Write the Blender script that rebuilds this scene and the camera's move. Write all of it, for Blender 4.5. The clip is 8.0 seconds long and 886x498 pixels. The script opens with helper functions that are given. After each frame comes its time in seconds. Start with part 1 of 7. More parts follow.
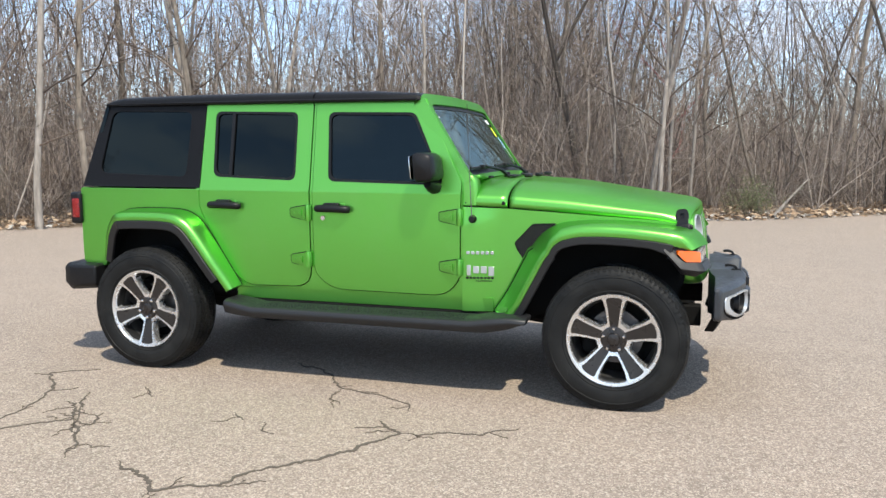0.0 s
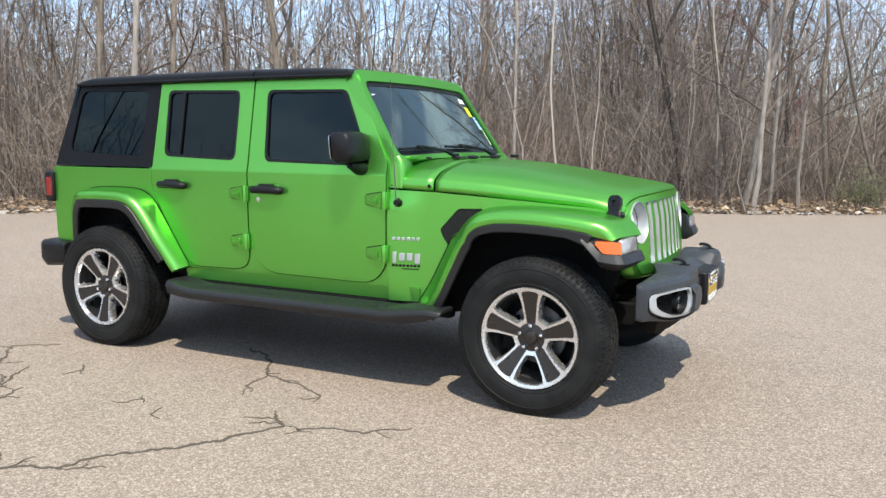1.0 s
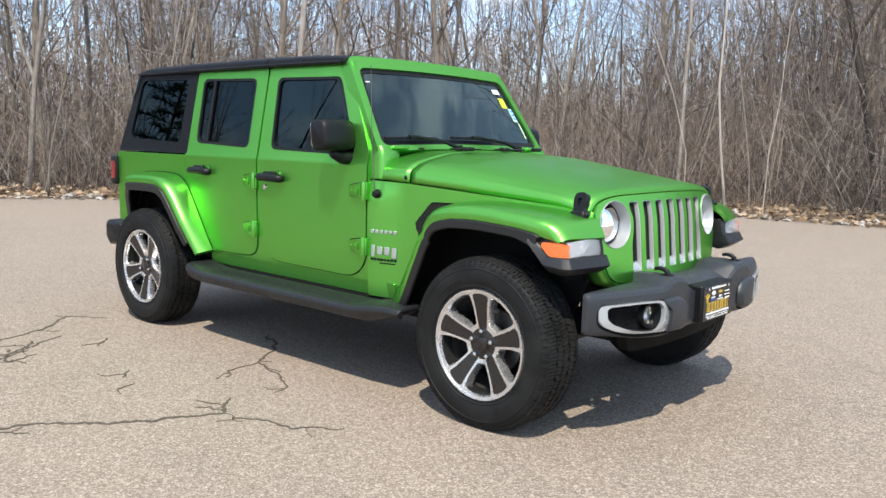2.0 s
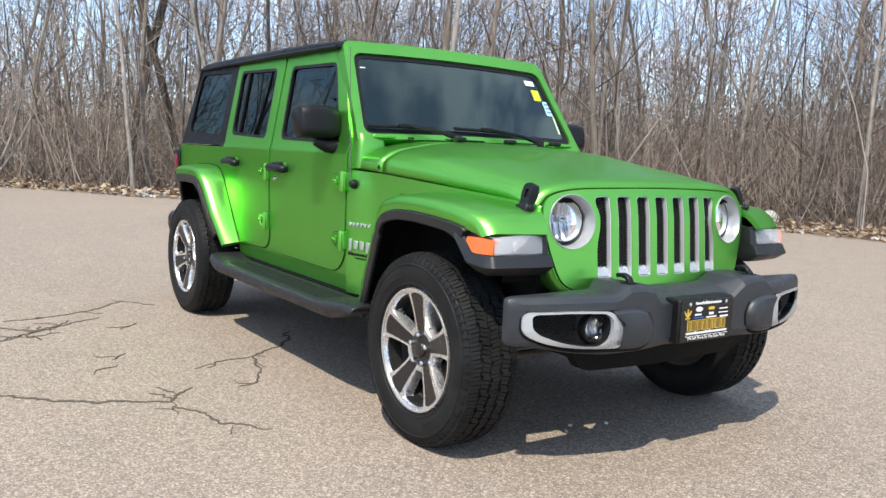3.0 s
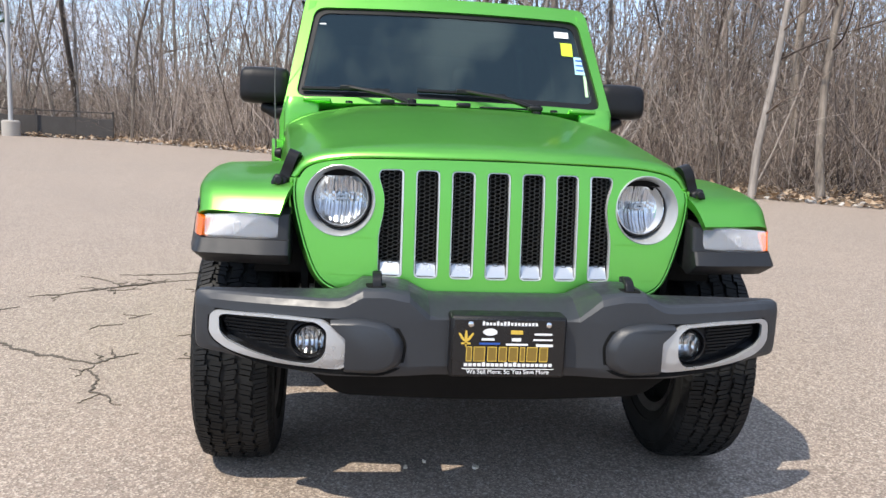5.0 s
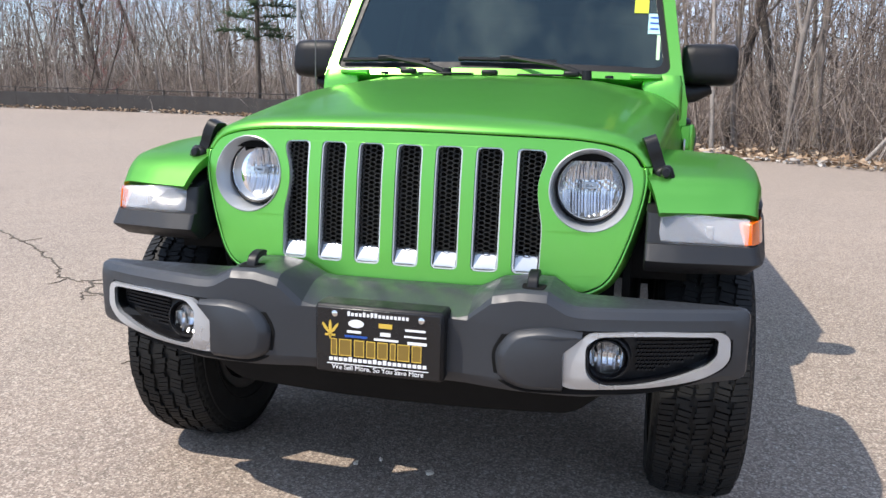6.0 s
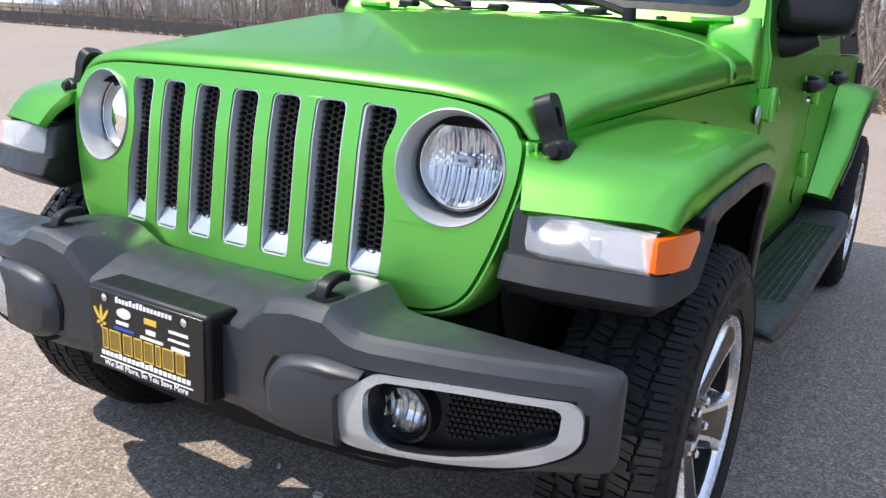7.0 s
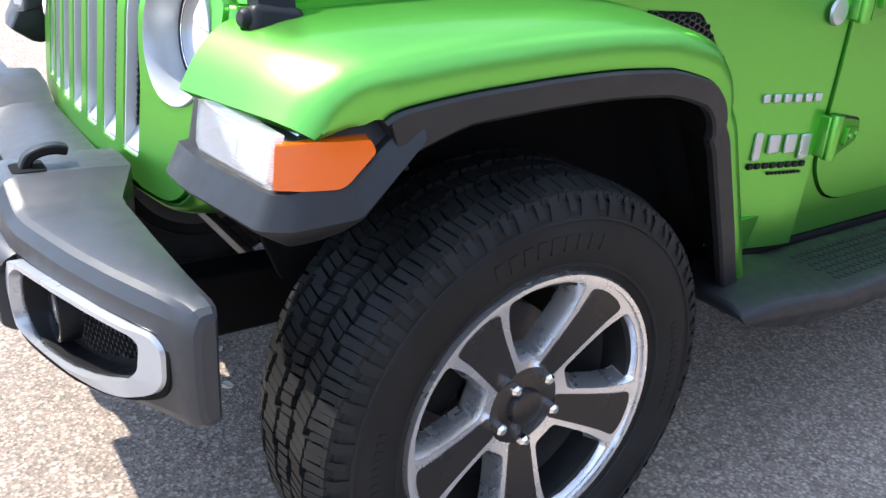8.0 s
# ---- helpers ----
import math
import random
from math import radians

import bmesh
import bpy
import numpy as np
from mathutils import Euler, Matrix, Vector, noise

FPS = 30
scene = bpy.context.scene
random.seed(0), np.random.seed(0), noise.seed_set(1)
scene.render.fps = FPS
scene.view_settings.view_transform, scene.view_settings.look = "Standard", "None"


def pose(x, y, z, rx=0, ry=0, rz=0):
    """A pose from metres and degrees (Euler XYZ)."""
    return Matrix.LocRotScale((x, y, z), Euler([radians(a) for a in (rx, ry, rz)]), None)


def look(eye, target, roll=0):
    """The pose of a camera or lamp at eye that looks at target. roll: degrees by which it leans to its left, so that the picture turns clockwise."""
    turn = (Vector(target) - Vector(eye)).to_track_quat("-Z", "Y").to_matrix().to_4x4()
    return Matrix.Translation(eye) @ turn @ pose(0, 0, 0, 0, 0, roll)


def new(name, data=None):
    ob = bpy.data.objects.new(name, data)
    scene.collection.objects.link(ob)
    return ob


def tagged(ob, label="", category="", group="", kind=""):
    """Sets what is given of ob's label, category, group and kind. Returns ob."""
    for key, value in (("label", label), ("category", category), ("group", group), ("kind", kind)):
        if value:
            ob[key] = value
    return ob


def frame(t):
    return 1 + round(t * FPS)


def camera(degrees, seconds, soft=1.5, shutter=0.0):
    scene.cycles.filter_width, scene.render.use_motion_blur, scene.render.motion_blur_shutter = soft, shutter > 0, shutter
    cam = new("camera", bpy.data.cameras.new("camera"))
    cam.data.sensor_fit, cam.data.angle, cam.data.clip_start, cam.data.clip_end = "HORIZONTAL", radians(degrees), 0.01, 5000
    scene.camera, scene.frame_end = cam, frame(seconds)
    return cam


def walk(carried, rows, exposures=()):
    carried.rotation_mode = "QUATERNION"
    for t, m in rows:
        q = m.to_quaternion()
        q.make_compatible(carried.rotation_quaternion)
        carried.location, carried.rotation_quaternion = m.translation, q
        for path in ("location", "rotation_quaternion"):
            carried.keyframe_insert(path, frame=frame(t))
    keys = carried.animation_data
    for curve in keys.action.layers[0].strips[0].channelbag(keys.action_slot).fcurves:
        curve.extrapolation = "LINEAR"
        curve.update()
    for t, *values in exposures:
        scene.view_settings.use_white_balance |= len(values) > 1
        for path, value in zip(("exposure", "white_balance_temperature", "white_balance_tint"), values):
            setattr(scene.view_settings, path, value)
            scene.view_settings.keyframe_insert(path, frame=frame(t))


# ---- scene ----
cam = camera(56.5, 8.0)
PATH = [
    (0, (1.974, -5.356, 1.4), (1.363, -3.466, 1.169), 0.0),
    (0.5, (2.494, -5.047, 1.378), (1.738, -3.21, 1.143), -0.1),
    (1, (2.953, -4.628, 1.35), (2.04, -2.867, 1.092), 0.3),
    (1.5, (3.412, -4.205, 1.331), (2.282, -2.574, 1.079), 0.6),
    (1.7, (3.576, -4.015, 1.316), (2.367, -2.443, 1.059), 1.0),
    (2.8, (4.202, -2.956, 1.245), (2.628, -1.744, 1.007), 2.2),
    (3, (4.257, -2.701, 1.195), (2.625, -1.569, 0.962), 2.5),
    (3.3, (4.306, -2.337, 1.235), (2.598, -1.325, 0.992), 2.7),
    (3.5, (4.355, -2.14, 1.202), (2.608, -1.197, 0.955), 3.3),
    (4, (4.444, -1.556, 1.223), (2.606, -0.823, 0.936), 3.8),
    (4.5, (4.406, -0.971, 1.246), (2.499, -0.459, 0.924), 3.7),
    (4.7, (4.412, -0.757, 1.217), (2.481, -0.348, 0.894), 3.2),
    (5.8, (4.183, 0.37, 1.2), (2.238, 0.056, 0.856), 1.7),
    (6, (4.06, 0.59, 1.195), (2.148, 0.145, 0.815), 1.4),
    (6.5, (3.671, 0.961, 1.188), (1.847, 0.273, 0.743), 2.8),
    (7, (3.196, 1.219, 1.194), (1.528, 0.245, 0.675), 3.4),
    (7.2, (3.035, 1.343, 1.173), (1.464, 0.232, 0.628), 2.8),
    (7.5, (2.791, 1.532, 1.199), (1.395, 0.219, 0.626), 2.4),
    (7.8, (2.515, 1.663, 1.161), (1.303, 0.226, 0.479), 3.5),
    (8, (2.313, 1.74, 1.167), (1.236, 0.25, 0.38), 4.0),
]
walk(cam, [(t, look(eye, target, roll)) for t, eye, target, roll in PATH],
     exposures=[(0.0, 1.07, 6450, 6), (3.0, 1.03, 6400, 7), (4.5, 1.06, 6400, 9), (6.0, 1.06, 6250, 12), (7.0, 1.15, 6150, 12), (7.5, 1.30, 6100, 11), (8.0, 1.85, 6050, 11)])

# ---- light ----
SUN_AZ, SUN_EL = math.atan2(0.58, -0.73), radians(56.3)   # azimuth clockwise from +y
world = bpy.data.worlds.new("world")
scene.world = world
world.use_nodes = True
wt = world.node_tree
wt.nodes.clear()
w_out = wt.nodes.new("ShaderNodeOutputWorld")
w_bg = wt.nodes.new("ShaderNodeBackground")
w_sky = wt.nodes.new("ShaderNodeTexSky")
w_sky.sky_type = "NISHITA"
w_sky.sun_disc = False
w_sky.sun_elevation, w_sky.sun_rotation = SUN_EL, SUN_AZ
w_sky.altitude, w_sky.air_density, w_sky.dust_density, w_sky.ozone_density = 50, 0.75, 0.0, 1.0
w_co = wt.nodes.new("ShaderNodeTexCoord")
w_map = wt.nodes.new("ShaderNodeMapping")
w_map.inputs["Scale"].default_value = (1.6, 1.6, 4.5)
w_noise = wt.nodes.new("ShaderNodeTexNoise")
w_noise.inputs["Scale"].default_value, w_noise.inputs["Detail"].default_value = 2.6, 7
w_noise.inputs["Roughness"].default_value = 0.58
w_ramp = wt.nodes.new("ShaderNodeValToRGB")
w_ramp.color_ramp.elements[0].position, w_ramp.color_ramp.elements[0].color = 0.46, (0.22, 0.22, 0.22, 1)
w_ramp.color_ramp.elements[1].position, w_ramp.color_ramp.elements[1].color = 0.58, (0.95, 0.95, 0.95, 1)
w_mix = wt.nodes.new("ShaderNodeMix")
w_mix.data_type = "RGBA"
w_mix.inputs[7].default_value = (3.8, 4.4, 5.5, 1)
wt.links.new(w_co.outputs["Generated"], w_map.inputs["Vector"])
wt.links.new(w_map.outputs[0], w_noise.inputs["Vector"])
wt.links.new(w_noise.outputs["Fac"], w_ramp.inputs["Fac"])
wt.links.new(w_ramp.outputs["Color"], w_mix.inputs[0])
wt.links.new(w_sky.outputs["Color"], w_mix.inputs[6])
wt.links.new(w_mix.outputs[2], w_bg.inputs["Color"])
w_bg.inputs["Strength"].default_value = 0.142
wt.links.new(w_bg.outputs[0], w_out.inputs[0])

sun = new("sun", bpy.data.lights.new("sun", "SUN"))
sun.data.energy, sun.data.angle, sun.data.color = 3.0, radians(0.55), (1.0, 0.905, 0.775)
sun.matrix_world = look((0, 0, 0), (-0.58, 0.73, -1.40))


# ---- materials ----
class Nodes:
    """A node material with short calls for its nodes."""

    def __init__(self, name):
        self.m = bpy.data.materials.new(name)
        self.m.use_nodes = True
        self.t = self.m.node_tree
        self.t.nodes.clear()
        self.out = self.n("OutputMaterial")
        self.co = None

    def n(self, kind, **values):
        node = self.t.nodes.new("ShaderNode" + kind)
        for key, value in values.items():
            self.set(node.inputs[key.replace("_", " ")], value)
        return node

    def set(self, socket, value):
        if hasattr(value, "is_linked"):
            self.t.links.new(value, socket)
        else:
            socket.default_value = (*value, 1) if isinstance(value, tuple) and len(value) == 3 and socket.type == "RGBA" else value

    def coord(self):
        if self.co is None:
            self.co = self.n("TexCoord").outputs["Object"]
        return self.co

    def noise(self, scale, detail=4, rough=0.55, vector=None, stretch=None):
        v = vector or self.coord()
        if stretch:
            mp = self.n("Mapping", Vector=v)
            mp.inputs["Scale"].default_value = stretch
            v = mp.outputs[0]
        return self.n("TexNoise", Vector=v, Scale=scale, Detail=detail, Roughness=rough).outputs["Fac"]

    def ramp(self, fac, *stops):
        r = self.n("ValToRGB", Fac=fac)
        e = r.color_ramp.elements
        while len(e) < len(stops):
            e.new(0.5)
        for el, (p, c) in zip(e, stops):
            el.position, el.color = p, (c, c, c, 1) if isinstance(c, (int, float)) else (*c, 1)
        return r.outputs["Color"]

    def mix(self, fac, a, b, mode="MIX"):
        x = self.n("Mix")
        x.data_type, x.blend_type = "RGBA", mode
        self.set(x.inputs[0], fac), self.set(x.inputs[6], a), self.set(x.inputs[7], b)
        return x.outputs[2]

    def math(self, op, a, b=0.0):
        x = self.n("Math")
        x.operation = op
        self.set(x.inputs[0], a), self.set(x.inputs[1], b)
        return x.outputs[0]

    def bump(self, height, strength=0.3, distance=0.01, normal=None):
        b = self.n("Bump", Height=height, Strength=strength, Distance=distance)
        if normal:
            self.set(b.inputs["Normal"], normal)
        return b.outputs[0]

    def bsdf(self, **values):
        p = self.n("BsdfPrincipled", **values)
        self.t.links.new(p.outputs[0], self.out.inputs[0])
        return self.m


def plain(name, color, rough=0.5, metal=0.0, grain=60.0, vary=0.12, bump=0.08, coat=0.0, spec=0.5):
    """A surface with fine grain and larger wear."""
    a = Nodes(name)
    fine, broad = a.noise(grain, 3), a.noise(grain / 14, 4)
    lo, hi = tuple(c * (1 - vary) for c in color), tuple(min(1, c * (1 + vary)) for c in color)
    c = a.mix(fine, lo, hi)
    c = a.mix(a.math("MULTIPLY", broad, vary * 1.5), c, tuple(x * 0.7 for x in color))
    r = a.ramp(broad, (0.3, max(0.02, rough - 0.08)), (0.7, min(1, rough + 0.08)))
    return a.bsdf(Base_Color=c, Roughness=r, Metallic=metal, Coat_Weight=coat, Coat_Roughness=0.05,
                  Specular_IOR_Level=spec, Normal=a.bump(fine, bump, 0.002))


def car_paint():
    """Green flake paint: deep green body, yellow-green pearl in the glint, thin clear coat."""
    a = Nodes("green_metallic_paint")
    flake = a.n("TexVoronoi", Vector=a.coord(), Scale=1400.0)
    col = a.mix(a.math("MULTIPLY", flake.outputs["Distance"], 0.5), (0.114, 0.492, 0.076), (0.158, 0.566, 0.096))
    dust = a.noise(3.5, 6, 0.6)
    col = a.mix(a.ramp(dust, (0.52, 0.0), (0.85, 0.10)), col, (0.35, 0.36, 0.25))
    body = a.n("BsdfPrincipled", Base_Color=col, Metallic=0.86, Roughness=a.ramp(dust, (0.35, 0.32), (0.75, 0.38)), Specular_Tint=(0.25, 0.33, 0.25),
               Coat_Weight=0.24, Coat_Roughness=a.ramp(dust, (0.4, 0.07), (0.8, 0.12)), Coat_IOR=1.5)
    pearl = a.n("BsdfGlossy", Color=(0.36, 0.51, 0.12), Roughness=0.34)
    both = a.n("MixShader")
    a.set(both.inputs[0], 0.20)
    a.set(both.inputs[1], body.outputs[0]), a.set(both.inputs[2], pearl.outputs[0])
    a.t.links.new(both.outputs[0], a.out.inputs[0])
    return a.m


def tinted(name, tint, rough=0.0, gain=1.15, most=1.0, shine=(1.0, 1.0, 1.0)):
    """A dark pane: straight view through, and a clear gloss on top."""
    a = Nodes(name)
    clear = a.n("BsdfTransparent", Color=tint)
    gloss = a.n("BsdfGlossy", Color=(*shine, 1.0), Roughness=rough + 0.01)
    f = a.n("Fresnel", IOR=1.52)
    mixer = a.n("MixShader")
    fac = a.math("ADD", a.math("MULTIPLY", f.outputs[0], gain), 0.004)
    a.set(mixer.inputs[0], a.math("MINIMUM", fac, most))
    a.set(mixer.inputs[1], clear.outputs[0]), a.set(mixer.inputs[2], gloss.outputs[0])
    a.t.links.new(mixer.outputs[0], a.out.inputs[0])
    return a.m


def lamp_glass(name, color, lines=90.0, axis=1, through_=0.75, relief=0.35):
    """Fluted lens plastic."""
    a = Nodes(name)
    sep = a.n("SeparateXYZ", Vector=a.coord())
    wave = a.math("SINE", a.math("MULTIPLY", sep.outputs[axis], lines * 6.28))
    return a.bsdf(Base_Color=color, Roughness=0.12, Transmission_Weight=through_, IOR=1.35, Coat_Weight=1.0,
                  Normal=a.bump(wave, relief, 0.002))


def asphalt():
    a = Nodes("worn_asphalt")
    stones = a.n("TexVoronoi", Vector=a.coord(), Scale=150.0)
    tone = a.n("SeparateColor", Color=stones.outputs["Color"]).outputs[0]
    col = a.ramp(tone, (0.0, (0.106, 0.084, 0.067)), (0.35, (0.233, 0.184, 0.148)), (0.7, (0.329, 0.261, 0.207)), (1.0, (0.530, 0.434, 0.354)))
    binder = a.ramp(stones.outputs["Distance"], (0.25, 0.0), (0.62, 1.0))
    col = a.mix(a.math("MULTIPLY", binder, 0.5), col, (0.106, 0.089, 0.075))
    big = a.n("TexVoronoi", Vector=a.coord(), Scale=48.0)
    pick = a.n("SeparateColor", Color=big.outputs["Color"]).outputs[1]
    chip = a.math("MULTIPLY", a.ramp(pick, (0.62, 0.0), (0.70, 1.0)), a.ramp(big.outputs["Distance"], (0.22, 1.0), (0.42, 0.0)))
    col = a.mix(a.math("MULTIPLY", chip, 0.75), col, a.ramp(pick, (0.62, (0.12, 0.10, 0.085)), (0.78, (0.46, 0.40, 0.33)), (1.0, (0.66, 0.60, 0.52))))
    broad, mid = a.noise(0.22, 5, 0.6), a.noise(2.3, 5, 0.65)
    col = a.mix(a.ramp(broad, (0.3, 0.0), (0.7, 0.45)), col, (0.350, 0.271, 0.208))
    col = a.mix(a.ramp(mid, (0.30, 0.28), (0.60, 0.0)), col, (0.138, 0.116, 0.100))
    dark = a.noise(0.9, 3, 0.5)
    col = a.mix(a.ramp(dark, (0.64, 0.0), (0.74, 0.28)), col, (0.095, 0.081, 0.070))
    patch = a.noise(42.0, 3, 0.6)
    col = a.mix(a.ramp(patch, (0.36, 0.42), (0.55, 0.0)), col, (0.115, 0.098, 0.080))
    col = a.mix(a.ramp(patch, (0.56, 0.0), (0.72, 0.40)), col, (0.50, 0.43, 0.345))
    far = a.noise(14.0, 4, 0.7)
    col = a.mix(a.ramp(far, (0.35, 0.22), (0.65, 0.0)), col, (0.424, 0.348, 0.285))
    grit = a.n("TexVoronoi", Vector=a.coord(), Scale=105.0)
    gtone = a.n("SeparateColor", Color=grit.outputs["Color"]).outputs[2]
    body = a.ramp(grit.outputs["Distance"], (0.30, 1.0), (0.55, 0.0))
    col = a.mix(a.math("MULTIPLY", body, a.ramp(gtone, (0.68, 0.0), (0.80, 0.50))), col, (0.56, 0.49, 0.40))
    col = a.mix(a.math("MULTIPLY", body, a.ramp(gtone, (0.10, 0.55), (0.30, 0.0))), col, (0.085, 0.073, 0.060))
    n = a.bump(stones.outputs["Distance"], 0.42, 0.004)
    n = a.bump(mid, 0.2, 0.01, n)
    return a.bsdf(Base_Color=col, Roughness=0.88, Normal=n, Specular_IOR_Level=0.35)


def bark(name, dark, light, scale=7.0):
    a = Nodes(name)
    streak = a.noise(scale, 5, 0.65, stretch=(3.0, 3.0, 0.35))
    spot = a.noise(2.2, 4)
    rnd = a.n("ObjectInfo").outputs["Random"]
    col = a.mix(a.ramp(streak, (0.32, 0.0), (0.68, 1.0)), dark, light)
    col = a.mix(a.ramp(spot, (0.5, 0.0), (0.75, 0.55)), col, tuple(x * 1.35 for x in light))
    col = a.mix(a.math("MULTIPLY", rnd, 0.45), col, tuple(x * 0.55 for x in dark))
    return a.bsdf(Base_Color=col, Roughness=0.9, Normal=a.bump(streak, 0.6, 0.03))


def per_island(name, *stops, rough=0.85):
    a = Nodes(name)
    r = a.n("NewGeometry").outputs["Random Per Island"]
    col = a.ramp(r, *stops)
    col = a.mix(a.math("MULTIPLY", a.noise(30, 3), 0.4), col, tuple(x * 0.55 for x in stops[0][1]))
    return a.bsdf(Base_Color=col, Roughness=rough)


def forest_floor():
    a = Nodes("leaf_litter_floor")
    v = a.n("TexVoronoi", Vector=a.coord(), Scale=14.0)
    tone = a.n("SeparateColor", Color=v.outputs["Color"]).outputs[0]
    col = a.ramp(tone, (0.0, (0.05, 0.035, 0.022)), (0.5, (0.15, 0.10, 0.06)), (1.0, (0.30, 0.22, 0.14)))
    broad = a.noise(0.4, 5, 0.6)
    col = a.mix(a.ramp(broad, (0.4, 0.0), (0.7, 0.6)), col, (0.07, 0.055, 0.035))
    return a.bsdf(Base_Color=col, Roughness=0.95, Normal=a.bump(v.outputs["Distance"], 0.6, 0.03))


def hexmesh(name):
    """Black grille plastic with a honeycomb relief."""
    a = Nodes(name)
    return a.bsdf(Base_Color=(0.022, 0.023, 0.022), Roughness=0.35, Normal=a.bump(a.noise(200, 2), 0.1, 0.001))


def rubber():
    a = Nodes("tyre_rubber")
    d, f = a.noise(9, 5, 0.6), a.noise(240, 2)
    col = a.mix(a.ramp(d, (0.4, 0.0), (0.75, 0.7)), (0.0085, 0.0088, 0.0090), (0.024, 0.024, 0.023))
    return a.bsdf(Base_Color=col, Roughness=a.ramp(d, (0.3, 0.48), (0.7, 0.75)), Specular_IOR_Level=0.2, Normal=a.bump(f, 0.15, 0.001))


PAINT = car_paint()
BLACK = plain("black_textured_plastic", (0.006, 0.006, 0.007), 0.46, grain=420, vary=0.2, bump=0.15, spec=0.28)
TRIM = plain("dark_grey_trim_plastic", (0.013, 0.0135, 0.015), 0.46, grain=420, vary=0.2, bump=0.15, spec=0.42)
SOFT_BLACK = plain("matte_black_hardtop", (0.004, 0.004, 0.005), 0.50, grain=600, vary=0.2, bump=0.2, spec=0.2)
DARK = plain("dark_underbody", (0.006, 0.006, 0.006), 0.85, grain=40, vary=0.3, spec=0.15)
GREY_PLASTIC = plain("grey_bumper_plastic", (0.024, 0.027, 0.032), 0.44, grain=500, vary=0.15, bump=0.12)
SATIN = plain("satin_silver", (0.40, 0.41, 0.42), 0.36, 0.5, grain=300, vary=0.05, bump=0.03)
SLOT = plain("slot_silver", (0.55, 0.565, 0.58), 0.36, 0.35, grain=300, vary=0.05, bump=0.02)
BOWL = plain("silver_lamp_bowl", (0.42, 0.435, 0.445), 0.38, 0.45, grain=300, vary=0.05, bump=0.02)
SILVER = plain("silver_paint", (0.52, 0.54, 0.56), 0.30, 0.62, grain=90, vary=0.04, bump=0.006)
ALLOY = plain("machined_alloy", (0.78, 0.78, 0.79), 0.27, 0.90, grain=180, vary=0.04, bump=0.01)
BARREL = plain("dull_rim_barrel", (0.07, 0.068, 0.066), 0.5, 0.6, grain=120, vary=0.15)
ALLOY_DARK = plain("dark_painted_alloy", (0.046, 0.042, 0.041), 0.30, 0.65, grain=180, vary=0.12, bump=0.05)
PEARL = plain("pearl_lamp_plastic", (0.84, 0.83, 0.85), 0.30, 0.1, grain=60, vary=0.04, bump=0.0)
CHROME = plain("chrome", (0.80, 0.80, 0.80), 0.06, 1.0, grain=40, vary=0.04, bump=0.0)
REFLECTOR = plain("reflector_silver", (0.70, 0.71, 0.72), 0.17, 1.0, grain=40, vary=0.03, bump=0.0)
STEEL = plain("brake_steel", (0.16, 0.15, 0.145), 0.5, 0.8, grain=90, vary=0.2)
RUBBER = rubber()
HEX = hexmesh("black_grille_mesh")
GLASS_DARK = tinted("privacy_glass", (0.018, 0.022, 0.022), gain=0.48, shine=(0.82, 1.0, 1.0))
GLASS_SIDE = tinted("side_glass", (0.12, 0.150, 0.145), gain=0.65, shine=(0.82, 1.0, 1.0))
GLASS_FRONT = tinted("windshield_glass", (0.17, 0.225, 0.21), gain=1.8, most=0.30, shine=(0.86, 1.0, 0.90))
GLASS_LAMP = tinted("lamp_cover_glass", (0.93, 0.94, 0.95))
AMBER = lamp_glass("amber_lens", (0.82, 0.135, 0.001), 420.0, 2, 0.15, 0.10)
CLEAR = lamp_glass("clear_lens", (0.88, 0.90, 0.94), 260.0, 2, 0.77, 0.40)
RED = lamp_glass("red_lens", (0.75, 0.01, 0.012), 50.0, 2)
ASPHALT = asphalt()
FLOOR = forest_floor()
CABIN = plain("dark_cabin_trim", (0.035, 0.035, 0.037), 0.7, grain=120, vary=0.2)
SEAT = plain("black_seat_cloth", (0.028, 0.028, 0.030), 0.85, grain=500, vary=0.25, bump=0.4)
WHITE = plain("white_ink", (0.78, 0.78, 0.78), 0.5, vary=0.03, bump=0.0)
GOLD = plain("gold_ink", (0.62, 0.42, 0.06), 0.4, vary=0.06, bump=0.0)
OLD_GOLD = plain("dull_gold_ink", (0.20, 0.125, 0.018), 0.5, vary=0.10, bump=0.0)
YELLOW = plain("yellow_paper", (0.55, 0.66, 0.03), 0.7, vary=0.05, bump=0.0)
PALE_GREEN = plain("pale_green_paper", (0.46, 0.66, 0.40), 0.6, vary=0.05, bump=0.0)
PALE_BLUE = plain("pale_blue_paper", (0.40, 0.66, 0.72), 0.6, vary=0.05, bump=0.0)
BLUE = plain("blue_ink", (0.02, 0.08, 0.35), 0.4, vary=0.05, bump=0.0)
CRACK = plain("dark_crack_strip", (0.090, 0.074, 0.057), 0.95, grain=70, vary=0.4, bump=0.5)
BARK_GREY = bark("grey_bark", (0.085, 0.070, 0.056), (0.27, 0.228, 0.188))
BARK_PALE = bark("pale_bark", (0.17, 0.15, 0.13), (0.38, 0.34, 0.30))
BARK_DARK = bark("dark_bark", (0.032, 0.026, 0.021), (0.11, 0.088, 0.071))
TWIG = per_island("bare_twigs", (0.0, (0.045, 0.032, 0.025)), (0.6, (0.175, 0.132, 0.105)), (1.0, (0.42, 0.35, 0.29)))
